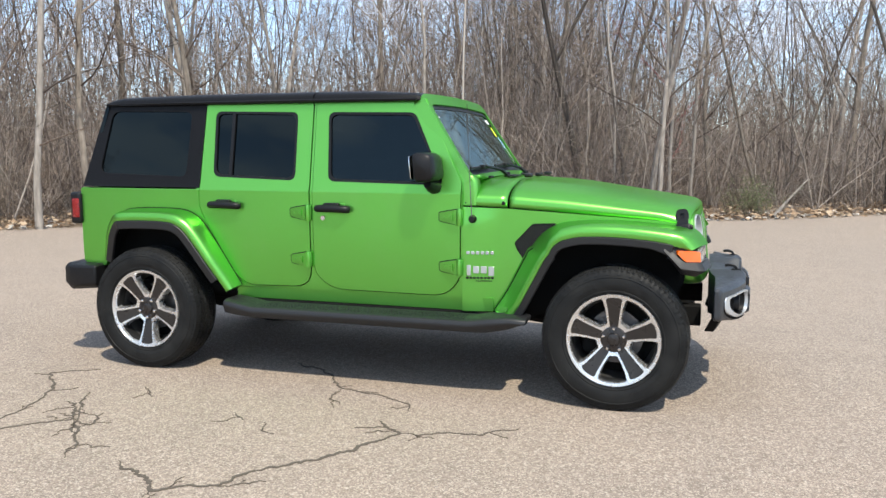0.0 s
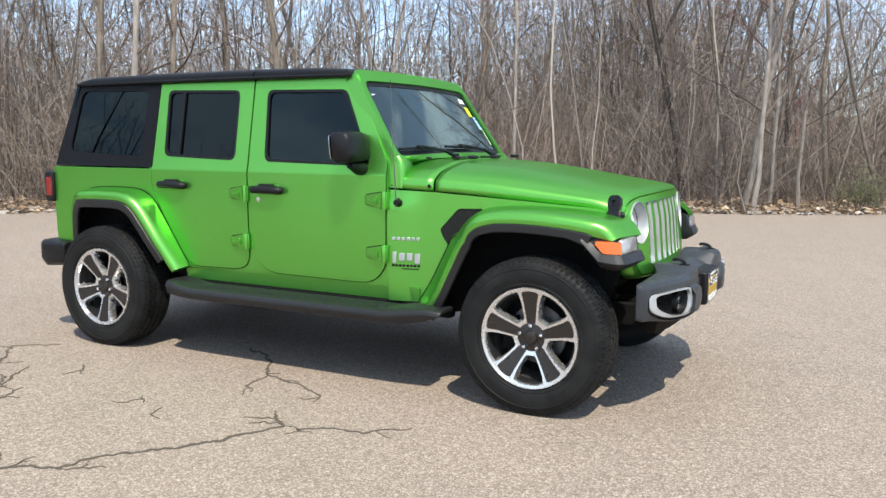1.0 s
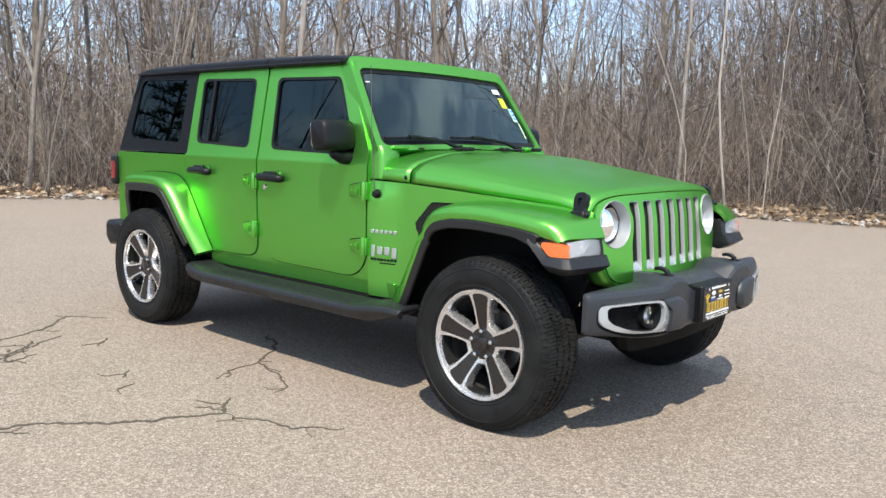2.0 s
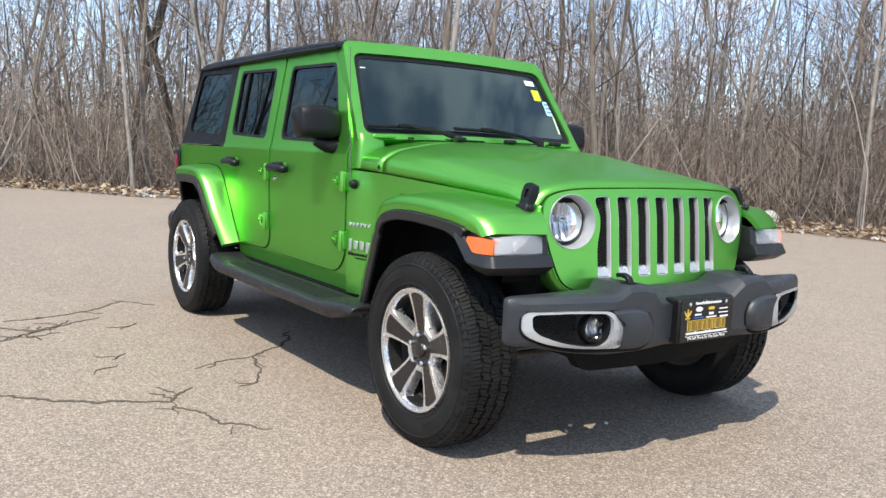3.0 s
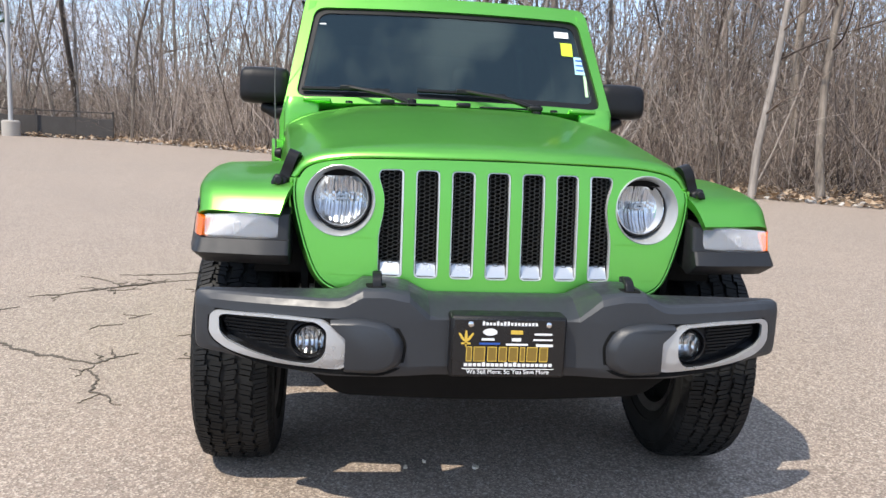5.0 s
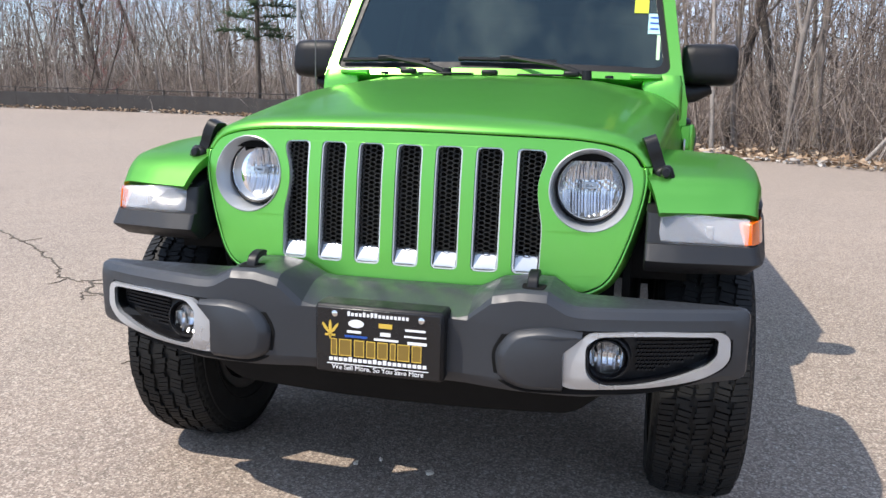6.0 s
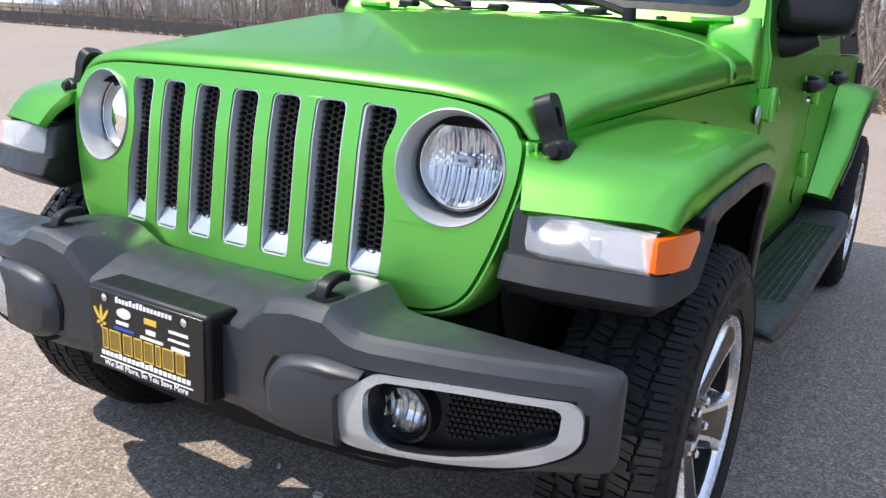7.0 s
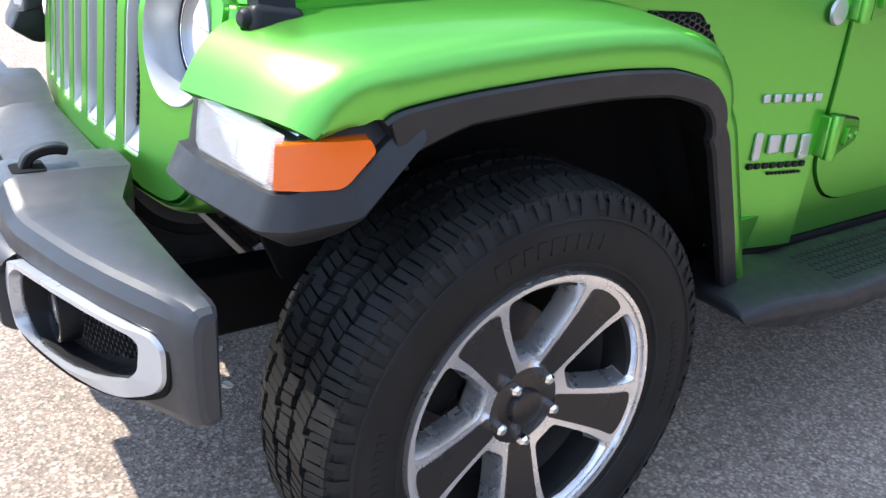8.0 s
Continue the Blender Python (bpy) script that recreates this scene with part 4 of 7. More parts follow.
        part("slot_mesh", bm, HEX, rim, "black honeycomb mesh", doubles=False)
    part("radiator_shroud", box((1.80, 0, 0.83), (0.06, 1.10, 0.42)), DARK, CAR)
    # headlights: satin bowl, black ring, fluted reflector, clear cover; about the bezel's own centre, looking along +x
    for s in (-1, 1):
        bez = part("headlight", revolve([(0.1085, -0.012), (0.1075, 0.001), (0.1055, 0.002), (0.1025, -0.003), (0.098, -0.030), (0.093, -0.054), (0.084, -0.066), (0.084, -0.10)], 64, "X"), BOWL, CAR,
                   "round headlight in a satin silver bezel", sharp=55)
        bez.matrix_local = pose(grille_x(0.478, 0.949), s * 0.478, 0.949, 0, -7.0, s * 8.3)
        c2 = (-0.050, s * 0.003, 0.008)
        part("headlight_ring", revolve([(0.090, -0.03), (0.0895, 0.000), (0.087, 0.003), (0.0835, 0.000), (0.0835, -0.03)], 56, "X", c2), BLACK, bez)
        part("chrome_rim", revolve([(0.0835, -0.03), (0.0835, 0.001), (0.0815, 0.002), (0.0805, -0.004), (0.0805, -0.03)], 56, "X", c2), CHROME, bez)
        # reflector: a bowl broken into upright flutes, each with its own lean
        rng = random.Random(5 + s)
        cols = [-0.082]
        while cols[-1] < 0.082:
            cols.append(cols[-1] + rng.uniform(0.005, 0.0105))
        bm = bmesh.new()
        for lo, hi in zip(cols, cols[1:]):
            mid = (lo + hi) / 2
            lim = math.sqrt(max(0.0, 0.0812 ** 2 - mid * mid))
            if lim < 0.012:
                continue
            for z0, z1, amp in ((-lim, -0.006, 1.0), (-0.006, 0.022, 0.35), (0.022, lim, 0.8)):
                if z1 - z0 < 0.006 or z0 > lim:
                    continue
                z1 = min(z1, lim)
                lean, off = rng.uniform(-0.7, 0.7) * amp, rng.uniform(-0.004, 0.003) * amp
                cells = 5
                prev = None
                for i in range(cells + 1):
                    z = z0 + (z1 - z0) * i / cells
                    row = []
                    for j in range(5):
                        y = lo + (hi - lo) * j / 4
                        r2 = (y * y + z * z) / 0.09 ** 2
                        wave = math.sin(math.pi * j / 4) * 0.0022 * amp
                        x = -0.034 * (1 - min(1.0, r2)) + off + (y - mid) * lean + wave + 0.0012 * math.sin(z * 420 + lo * 300)
                        row.append(bm.verts.new((c2[0] - 0.006 + x, c2[1] + y, c2[2] + z)))
                    if prev:
                        for j in range(4):
                            bm.faces.new([prev[j], prev[j + 1], row[j + 1], row[j]])
                    prev = row
        part("reflector", bm, REFLECTOR, bez, "bright fluted reflector", doubles=False)
        part("reflector_back", revolve([(0.0, -0.050), (0.036, -0.044), (0.064, -0.026), (0.0805, -0.008)], 40, "X", c2), REFLECTOR, bez)
        o = rounded([(-0.017, -0.009), (0.017, -0.009), (0.017, 0.009), (-0.017, 0.009)], 0.006, 4)
        i_ = rounded([(-0.010, -0.003), (0.010, -0.003), (0.010, 0.003), (-0.010, 0.003)], 0.002, 3)
        part("bulb_shield", panel(o, lambda u, v, d: (c2[0] - 0.012 - d, c2[1] + u, c2[2] + v + 0.006), 0.02, holes=[i_]), SATIN, bez, bevel=0.003)
        bm = revolve([(0.0, 0.016), (0.028, 0.0148), (0.055, 0.0108), (0.073, 0.005), (0.083, 0.000)], 40, "X", c2)
        part("headlight_cover", bm, GLASS_LAMP, bez, "clear headlight glass").visible_shadow = False


def build_fender(s, front):
    if front:
        path = [(0.800, 0.492), (0.875, 0.610), (0.955, 0.765), (1.025, 0.895), (1.095, 0.965), (1.20, 1.005), (1.38, 1.020), (1.53, 1.018), (1.67, 1.008), (1.78, 0.994), (1.838, 0.980), (1.876, 0.950), (1.909, 0.904)]
        outer = lambda x: float(np.interp(x, [0.80, 0.9, 1.02, 1.2, 1.62, 1.80, 1.90], [0.838, 0.872, 0.898, 0.914, 0.916, 0.908, 0.892]))
        inner = lambda x: (0.735 if x < 1.0 else max(hood_w(x) - 0.03, float(np.interp(x, [1.80, 1.92], [0.60, 0.655]))))
    else:
        path = [(-1.925, 0.700), (-1.885, 0.800), (-1.825, 0.930), (-1.755, 1.005), (-1.66, 1.030), (-1.45, 1.036), (-1.30, 1.030), (-1.215, 1.006), (-1.140, 0.948), (-1.04, 0.810), (-0.945, 0.660), (-0.880, 0.555)]
        outer = lambda x: float(np.interp(x, [-1.93, -1.85, -1.7, -1.2, -1.0, -0.85], [0.800, 0.865, 0.922, 0.922, 0.895, 0.845]))
        inner = lambda x: 0.74
    line = smooth_line(path, 5)
    green, black, under = [], [], []
    for i, (x, z) in enumerate(line):
        a, b = line[max(0, i - 1)], line[min(len(line) - 1, i + 1)]
        t = Vector((b[0] - a[0], b[1] - a[1])).normalized()
        n = Vector((t.y, -t.x))                       # towards the wheel
        yo, yi = outer(x), inner(x)
        if front:
            edge = float(np.interp(x, [0.8, 1.06, 1.12, 1.20, 1.30, 1.84, 1.91], [0.085, 0.095, 0.065, 0.035, 0.021, 0.019, 0.006]))
            lip = float(np.interp(x, [0.8, 1.06, 1.20, 1.70, 1.80, 1.85, 1.88, 1.917], [0.028, 0.028, 0.045, 0.045, 0.046, 0.056, 0.050, 0.005]))
        else:
            edge = 0.026
            lip = 0.040 * float(np.interp(x, [-1.93, -1.7, -1.1, -0.85], [0.35, 1, 1, 0.8]))
        sec = [(yi, -0.009), (yi + (yo - yi) * 0.45, edge * 0.42 - 0.012), (yo - 0.045, edge - 0.019), (yo - 0.016, edge - 0.010), (yo - 0.004, edge), (yo, edge + 0.012), (yo + 0.002, edge + lip * 0.6),
               (yo - 0.002, edge + lip), (yo - 0.03, edge + lip), (yi, edge * 0.6 + 0.008)]
        ahead = 0.24 * max(0.0, min(1.0, (x - 1.45) / 0.45)) if front else 0.0
        green.append([(x + n.x * d + ahead * (0.895 - y), s * y, z + n.y * d) for y, d in sec])
        d0 = edge + 0.002 + lip
        w = 0.042 if front else 0.052
        if front and x > 1.70:
            w = float(np.interp(x, [1.70, 1.78, 1.86], [0.042, 0.058, 0.080]))
        sec = [(yo - 0.04, d0), (yo + 0.003, d0), (yo + 0.008, d0 + 0.004), (yo + 0.006, d0 + w - 0.005), (yo + 0.001, d0 + w), (yo - 0.012, d0 + w), (yo - 0.016, d0 + w - 0.006), (yo - 0.016, d0 + 0.006)]
        under.append([(x + n.x * d, s * y, z + n.y * d) for y, d in ((yo - 0.034, edge + lip + 0.002), (yi, edge * 0.6 + 0.011), (yi, edge * 0.6 + 0.016), (yo - 0.034, edge + lip + 0.007))])
        black.append([(x + n.x * d, s * y, z + n.y * d) for y, d in sec])
    f = part("front_fender" if front else "rear_fender", loft(green), PAINT, CAR, "green fender flare", sharp=48)
    # dark joint where the flare meets the body
    joint = []
    for i, (x, z) in enumerate(line):
        if (x > 1.02 if front else x < -1.88):
            continue
        a, b = line[max(0, i - 1)], line[min(len(line) - 1, i + 1)]
        t = Vector((b[0] - a[0], b[1] - a[1])).normalized()
        y = side_y(z) + 0.001
        d = float(np.interp(y, [inner(x), inner(x) + (outer(x) - inner(x)) * 0.45], [-0.009, (0.085 if front else 0.026) * 0.42 - 0.012])) - 0.001
        joint.append((x + t.y * d, s * y, z - t.x * d))
    part("fender_joint", tube(joint, [0.0032] * len(joint), 5), DARK, f)
    part("fender_liner", loft(under[:-5] if front else under), DARK, f)
    if front:
        k = [i for i, q in enumerate(line) if q[0] < 1.850][-1]
        black = black[:k + 1]
    else:
        black = black[:-4]
    part("fender_trim", loft(black), TRIM, f, "black textured fender lip", sharp=30)
    if not front:
        return
    # front lamp housing
    def plan(inset):
        p = [(1.995 - inset, 0.622), (1.996 - inset, 0.70), (1.968 - inset, 0.888 - inset * 0.3), (1.935 - inset, 0.908 - inset * 0.6), (1.855, 0.924 - inset), (1.752, 0.924 - inset), (1.752, 0.85), (1.82, 0.622)]
        return rounded([(x, y, 0.012) for x, y in p], 0.012, 3)
    levels = [(0.752, 0.060), (0.755, 0.046), (0.784, 0.004), (0.790, 0.0), (0.822, 0.016), (0.830, 0.020), (0.831, 0.034), (0.886, 0.048)]
    rings = []
    for z, i in levels:
        rings.append([(x, s * y, z + (0.030 if z > 0.79 else 0.016) * max(0.0, (1.93 - x) / 0.13) + (0.92 - z) * 0.62 * max(0.0, min(1.0, (1.845 - x) / 0.09)) + (0.07 * max(0.0, 0.89 - y) if z > 0.85 else 0.0)) for x, y in plan(i)])
    hs = part("lamp_housing", loft(rings), TRIM, f, "black front fender lamp housing", sharp=35)

    def lamp(pts, lift=0.0):
        return loft([[(x - i, s * y, z + lift * max(0.0, (1.93 - x) / 0.11) + (0.075 * (0.87 - y) if z > 0.85 else 0.0)) for x, y in pts] for z, i in ((0.832, 0.0), (0.838, -0.004), (0.884, 0.004), (0.896, 0.010))])
    part("clear_lamp", lamp([(1.955, 0.655), (1.965, 0.70), (1.944, 0.868), (1.932, 0.868), (1.952, 0.70), (1.942, 0.655)]), CLEAR, hs, "clear ribbed front position lamp").visible_shadow = False
    am = rounded([(1.943, 0.834, 0.004), (1.865, 0.836, 0.012), (1.823, 0.878, 0.006), (1.830, 0.893, 0.004), (1.90, 0.893, 0.004), (1.938, 0.887, 0.004)], 0.004, 3)
    am_y = lambda x: float(np.interp(x, [1.82, 1.87, 1.91, 1.944], [0.915, 0.907, 0.894, 0.873]))
    part("amber_lamp", panel(am, lambda u, v, d: (u - d * 0.4, s * (am_y(u) + 0.004 - (v - 0.834) * 0.12 - d), v), 0.03, us=[1.85, 1.87, 1.89, 1.91, 1.93]), AMBER, hs, "amber side marker lamp", bevel=0.003)
    back = part("lamp_backing", lamp([(1.926, 0.658), (1.932, 0.70), (1.914, 0.866), (1.89, 0.866), (1.89, 0.658)]), PEARL, hs)
    part("lamp_bulb", revolve([(0, 0.026), (0.008, 0.024), (0.011, 0.012), (0.011, 0.0)], 14, "X", (1.922, s * 0.725, 0.856)), AMBER, back, "amber bulb")
    part("lamp_divider", box((1.936, s * 0.775, 0.856), (0.020, 0.020, 0.042)), SATIN, back, bevel=0.004)
    part("lamp_divider", box((1.934, s * 0.668, 0.856), (0.022, 0.010, 0.042)), SATIN, back, bevel=0.003)


build_grille()
for s in (-1, 1):
    build_fender(s, True)
    build_fender(s, False)


def build_bumper():
    # front face x, top z, bottom z and rear x along the width
    ys = [0.0, 0.19, 0.215, 0.275, 0.34, 0.405, 0.450, 0.47, 0.50, 0.56, 0.64, 0.72, 0.78, 0.82, 0.850, 0.866, 0.875, 0.879]
    fx = [2.176, 2.176, 2.178, 2.188, 2.189, 2.188, 2.186, 2.184, 2.180, 2.166, 2.145, 2.118, 2.094, 2.075, 2.061, 2.054, 2.047, 2.039]
    tz = [0.694, 0.694, 0.697, 0.727, 0.736, 0.735, 0.710, 0.705, 0.703, 0.703, 0.702, 0.701, 0.700, 0.699, 0.698, 0.695, 0.689, 0.680]
    bz = [0.482, 0.482, 0.482, 0.481, 0.478, 0.478, 0.478, 0.478, 0.478, 0.482, 0.490, 0.503, 0.512, 0.516, 0.519, 0.523, 0.530, 0.540]
    bx = [1.985, 1.985, 1.985, 1.985, 1.985, 1.985, 2.01, 2.018, 2.02, 2.02, 2.02, 2.019, 2.018, 2.016, 2.014, 2.014, 2.016, 2.020]
    rings = []
    for y in [-v for v in ys[:0:-1]] + ys:
        i = ys.index(abs(y))
        f, t, b, back = fx[i], tz[i], bz[i], bx[i]
        # between the horns the top falls forward in one broad slope
        k = float(np.interp(abs(y), [0.0, 0.205, 0.285, 1.0], [1.0, 1.0, 0.0, 0.0]))
        e = min(0.034, (f - back) * 0.45)
        ridge = (f - e) * (1 - k) + (f - 0.120) * k
        drop = 0.004 + 0.034 * k
        well = float(np.interp(abs(y), [0.47, 0.50, 0.78, 0.82], [0.0, 0.080, 0.080, 0.0]))
        hi = min(0.646, t - 0.036)
        lo = float(np.interp(abs(y), [0.0, 0.50, 0.56, 0.64, 0.72, 0.78, 0.82, 0.86, 0.879], [0.52, 0.520, 0.517, 0.522, 0.548, 0.575, 0.59, 0.60, 0.61]))
        lo = min(lo, hi - 0.01)
        lx = min(e, 0.05)
        rings.append([(back, y, t - 0.003), (back + 0.3 * (ridge - back), y, t), (ridge, y, t - 0.001), (ridge + 0.3 * (f - ridge), y, t - 0.25 * drop - 0.002), (f - 0.42 * e, y, t - drop - 0.005),
                      (f - 0.06 * e, y, t - drop - 0.021), (f, y, hi + 0.004), (f - well, y, hi), (f - well, y, lo), (f, y, lo - 0.004), (f - 0.15 * lx, y, b + 0.020), (f - 0.45 * lx, y, b + 0.005),
                      (f - lx, y, b), (back, y, b + 0.004)])
    b = part("front_bumper", loft(rings), GREY_PLASTIC, CAR, "dark grey plastic front bumper", sharp=19)
    lower = rounded([(-0.58, 0.486), (0.58, 0.486), (0.47, 0.378), (-0.47, 0.378)], 0.04, 4)
    part("lower_valance", panel(lower, lambda u, v, d: (2.120 - 0.20 * u * u - (0.478 - v) * 0.6 - d, u, v), 0.05, us=steps(-0.5, 0.5, 8)), DARK, b, bevel=0.01)
    face = lambda y: float(np.interp(abs(y), ys, fx))
    for s in (-1, 1):
        # tow hook: a bent strap; a flat dark patch paints the shade of its pocket in the horn
        o = rounded([(0.338, 2.108), (0.398, 2.108), (0.394, 2.158), (0.342, 2.158)], 0.010, 3)
        part("hook_pocket", panel(o, lambda u, v, d: (v, s * u, 0.7385 - (v - 2.06) * 0.03 - d), 0.006), DARK, b, bevel=0.002)
        pts = smooth_line([(2.072, 0.757), (2.090, 0.761), (2.112, 0.759), (2.130, 0.749), (2.140, 0.725)], 5)
        rings = []
        for k, (x, z) in enumerate(pts):
            a, c = pts[max(0, k - 1)], pts[min(len(pts) - 1, k + 1)]
            n = Vector((-(c[1] - a[1]), c[0] - a[0])).normalized() * 0.008
            rings.append([(x + n.x, s * 0.352, z + n.y), (x + n.x, s * 0.378, z + n.y), (x - n.x, s * 0.378, z - n.y), (x - n.x, s * 0.352, z - n.y)])
        part("tow_hook", loft(rings), BLACK, b, "black tow hook", bevel=0.004)
        # pad beside the fog lamp; a dark plate paints the shaded groove round pad and bezel
        at = lambda lift: (lambda u, v, d: (face(u) + lift - d - 0.006 * abs(v - 0.578) / 0.1, s * u, v))
        us, vs = steps(0.30, 0.82, 14), steps(0.50, 0.65, 6)
        gro = rounded([(0.279, 0.585, 0.02), (0.288, 0.515, 0.02), (0.342, 0.488, 0.03), (0.62, 0.496, 0.03), (0.70, 0.508, 0.02), (0.765, 0.526, 0.02), (0.823, 0.553, 0.02), (0.841, 0.579, 0.02), (0.839, 0.636, 0.015),
                       (0.815, 0.652, 0.02), (0.646, 0.662, 0.02), (0.40, 0.664, 0.03), (0.312, 0.646, 0.03)], 0.02, 4)
        pad = rounded([(0.287, 0.584, 0.02), (0.296, 0.522, 0.02), (0.347, 0.497, 0.03), (0.452, 0.499, 0.004), (0.450, 0.602, 0.004), (0.494, 0.6475, 0.004), (0.40, 0.654, 0.03), (0.320, 0.637, 0.03)], 0.03, 4)
        rings = []
        for k, m, lift in ((0.0, 0.0, -0.030), (0.0, 0.0, 0.006), (0.04, 0.03, 0.015), (0.15, 0.15, 0.0275), (0.19, 0.19, 0.029)):
            # towards the bezel the block keeps its full depth
            rings.append([at(lift - 0.010 * max(0.0, (u - 0.43) / 0.07))(u - k * min(0.0, u - 0.44) , v + m * (0.585 - v), 0.0) for u, v in pad])
        part("bumper_pad", loft(rings), GREY_PLASTIC, b, sharp=32)
        # fog lamp bezel: silver ring round a black recess
        ring = rounded([(0.448, 0.598, 0.012), (0.448, 0.512, 0.012), (0.474, 0.506, 0.012), (0.61, 0.511, 0.05), (0.700, 0.522, 0.04), (0.765, 0.536, 0.04), (0.819, 0.560, 0.02), (0.835, 0.582, 0.012), (0.833, 0.630, 0.012),
                        (0.815, 0.646, 0.014), (0.646, 0.651, 0.05), (0.509, 0.646, 0.014)], 0.03, 4)
        hole = rounded([(0.501, 0.618, 0.014), (0.503, 0.560, 0.02), (0.513, 0.538, 0.02), (0.540, 0.517, 0.02), (0.60, 0.518, 0.03), (0.655, 0.527, 0.03), (0.71, 0.540, 0.03), (0.784, 0.568, 0.014), (0.803, 0.590, 0.010),
                        (0.805, 0.630, 0.008), (0.790, 0.640, 0.008), (0.646, 0.644, 0.04), (0.530, 0.640, 0.014)], 0.02, 4)
        part("pad_groove", panel(gro, at(0.003), 0.02, holes=[hole], us=us, vs=vs), DARK, b)
        def slope(u, v, d):
            # bands of the bezel lean outward like a frame
            back = 0.013 * min(1.0, max(0.0, 0.540 - v) / 0.034) ** 1.5 + 0.010 * max(0.0, min(1.0, (0.505 - u) / 0.055)) + 0.010 * max(0.0, min(1.0, (u - 0.785) / 0.05))
            x, y, z = at(0.019)(u, v, d)
            return x - min(back, 0.014), y, z
        bez = part("fog_bezel", panel(ring, slope, 0.030, holes=[hole], us=us + [0.46, 0.47, 0.48, 0.50, 0.79, 0.80, 0.825], vs=vs + [0.512, 0.518, 0.530, 0.537, 0.544]), SILVER, b, "satin silver fog lamp bezel", bevel=0.004, seg=3)
        mu, mv = 0.645, 0.588
        small = [(mu + (u - mu) * 0.975, mv + (v - mv) * 0.94) for u, v in hole]
        part("fog_liner", panel(hole, at(0.000), 0.036, holes=[small], us=us, vs=vs), BLACK, bez)
        part("fog_recess", panel(ring, at(-0.034), 0.006, holes=[[(0.549 + 0.045 * math.cos(2 * math.pi * i / 28), 0.577 + 0.045 * math.sin(2 * math.pi * i / 28)) for i in range(28)]], us=us, vs=vs), BLACK, bez)
        # black collar round the lamp
        part("fog_collar", revolve([(0.056, -0.030), (0.054, 0.004), (0.050, 0.006), (0.045, -0.004), (0.045, -0.02)], 36, "X", (face(0.553) - 0.022, s * 0.551, 0.579)), BLACK, bez)
        fl = Vector((face(0.553) - 0.026, s * 0.549, 0.577))
        fog = part("fog_lamp", revolve([(0.045, -0.02), (0.044, 0.000), (0.0415, 0.001), (0.0395, -0.004), (0.0395, -0.02)], 32, "X", tuple(fl)), BLACK, bez, "round fog lamp")
        bm = bmesh.new()
        rng = random.Random(8)
        for i in range(9):
            lo, hi = -0.0395 + i * 0.0088, -0.0395 + (i + 1) * 0.0088
            mid = (lo + hi) / 2
            lim = math.sqrt(max(1e-6, 0.0392 ** 2 - mid * mid))
            lean = rng.uniform(-0.8, 0.8)
            prev = None
            for k in range(7):
                z = -lim + 2 * lim * k / 6
                row = [bm.verts.new((fl.x - 0.004 - 0.024 * (1 - (y * y + z * z) / 0.0395 ** 2) + (y - mid) * lean + 0.0015 * math.sin(math.pi * j / 3), fl.y + y, fl.z + z)) for j, y in enumerate(steps(lo, hi, 3))]
                if prev:
                    for j in range(3):
                        bm.faces.new([prev[j], prev[j + 1], row[j + 1], row[j]])
                prev = row
        part("reflector", bm, REFLECTOR, fog, doubles=False)
        part("reflector_back", revolve([(0, -0.030), (0.02, -0.026), (0.034, -0.014), (0.0395, -0.006)], 28, "X", tuple(fl)), REFLECTOR, fog)
        part("fog_cover", revolve([(0, 0.010), (0.02, 0.009), (0.033, 0.004), (0.0400, -0.003)], 28, "X", tuple(fl)), GLASS_LAMP, fog).visible_shadow = False
        # raised mesh beside the fog lamp
        bm = bmesh.new()
        for i in range(19):
            for j in range(10):
                u, v = 0.620 + i * 0.0092 + 0.0046 * (j % 2), 0.540 + j * 0.0098
                if v < 0.541 + max(0, (u - 0.64)) * 0.33 or v > 0.634 or u > 0.792:
                    continue
                join(bm, box((face(u) - 0.030, s * u, v), (0.008, 0.0068, 0.0058), pose(0, 0, 0, 18, 0, 0)))
        part("fog_mesh", bm, BLACK, bez, doubles=False)
    # plate holder and dealer plate
    hold = part("plate_holder", box((2.172, 0.003, 0.583), (0.080, 0.330, 0.176)), BLACK, b, "black plate holder", bevel=0.010)
    part("dealer_plate", box((2.2135, 0.003, 0.583), (0.006, 0.315, 0.162)), DARK_INK, hold, "black dealer plate with gold and white lettering", bevel=0.002)
    X = 2.2185

    def bar(u, v, w, h, mt, nm="print_bar", round_=False, tilt=0):
        if round_:
            o = [(0.5 * w * math.cos(2 * math.pi * i / 24), 0.5 * h * math.sin(2 * math.pi * i / 24)) for i in range(24)]
        else:
            o = [(-w / 2, -h / 2), (w / 2, -h / 2), (w / 2, h / 2), (-w / 2, h / 2)]
        c, q = math.cos(radians(tilt)), math.sin(radians(tilt))
        o = [(0.003 + u + x * c - y * q, 0.583 + v + x * q + y * c) for x, y in o]
        part(nm, panel(o, lambda a, bb, d: (X - d, a, bb), 0.002), mt, hold)
    # the viewer's left is the car's right, so the print runs from -y to +y
    for i in range(16):
        tall = i in (0, 4, 6, 7)
        bar(-0.074 + i * 0.0099, 0.068 + (0.0015 if tall else 0), 0.0064, 0.011 if tall else 0.008, WHITE)
    for u, w in ((-0.112, 0.016), (-0.083, 0.032), (-0.047, 0.026), (-0.017, 0.023), (0.013, 0.026), (0.039, 0.014), (0.066, 0.030), (0.099, 0.024)):
        o = [(-w / 2, -0.021), (w / 2, -0.021), (w / 2, 0.021), (-w / 2, 0.021)]
        k = [(x * (1 - 0.0036 / w), z * 0.915) for x, z in o]
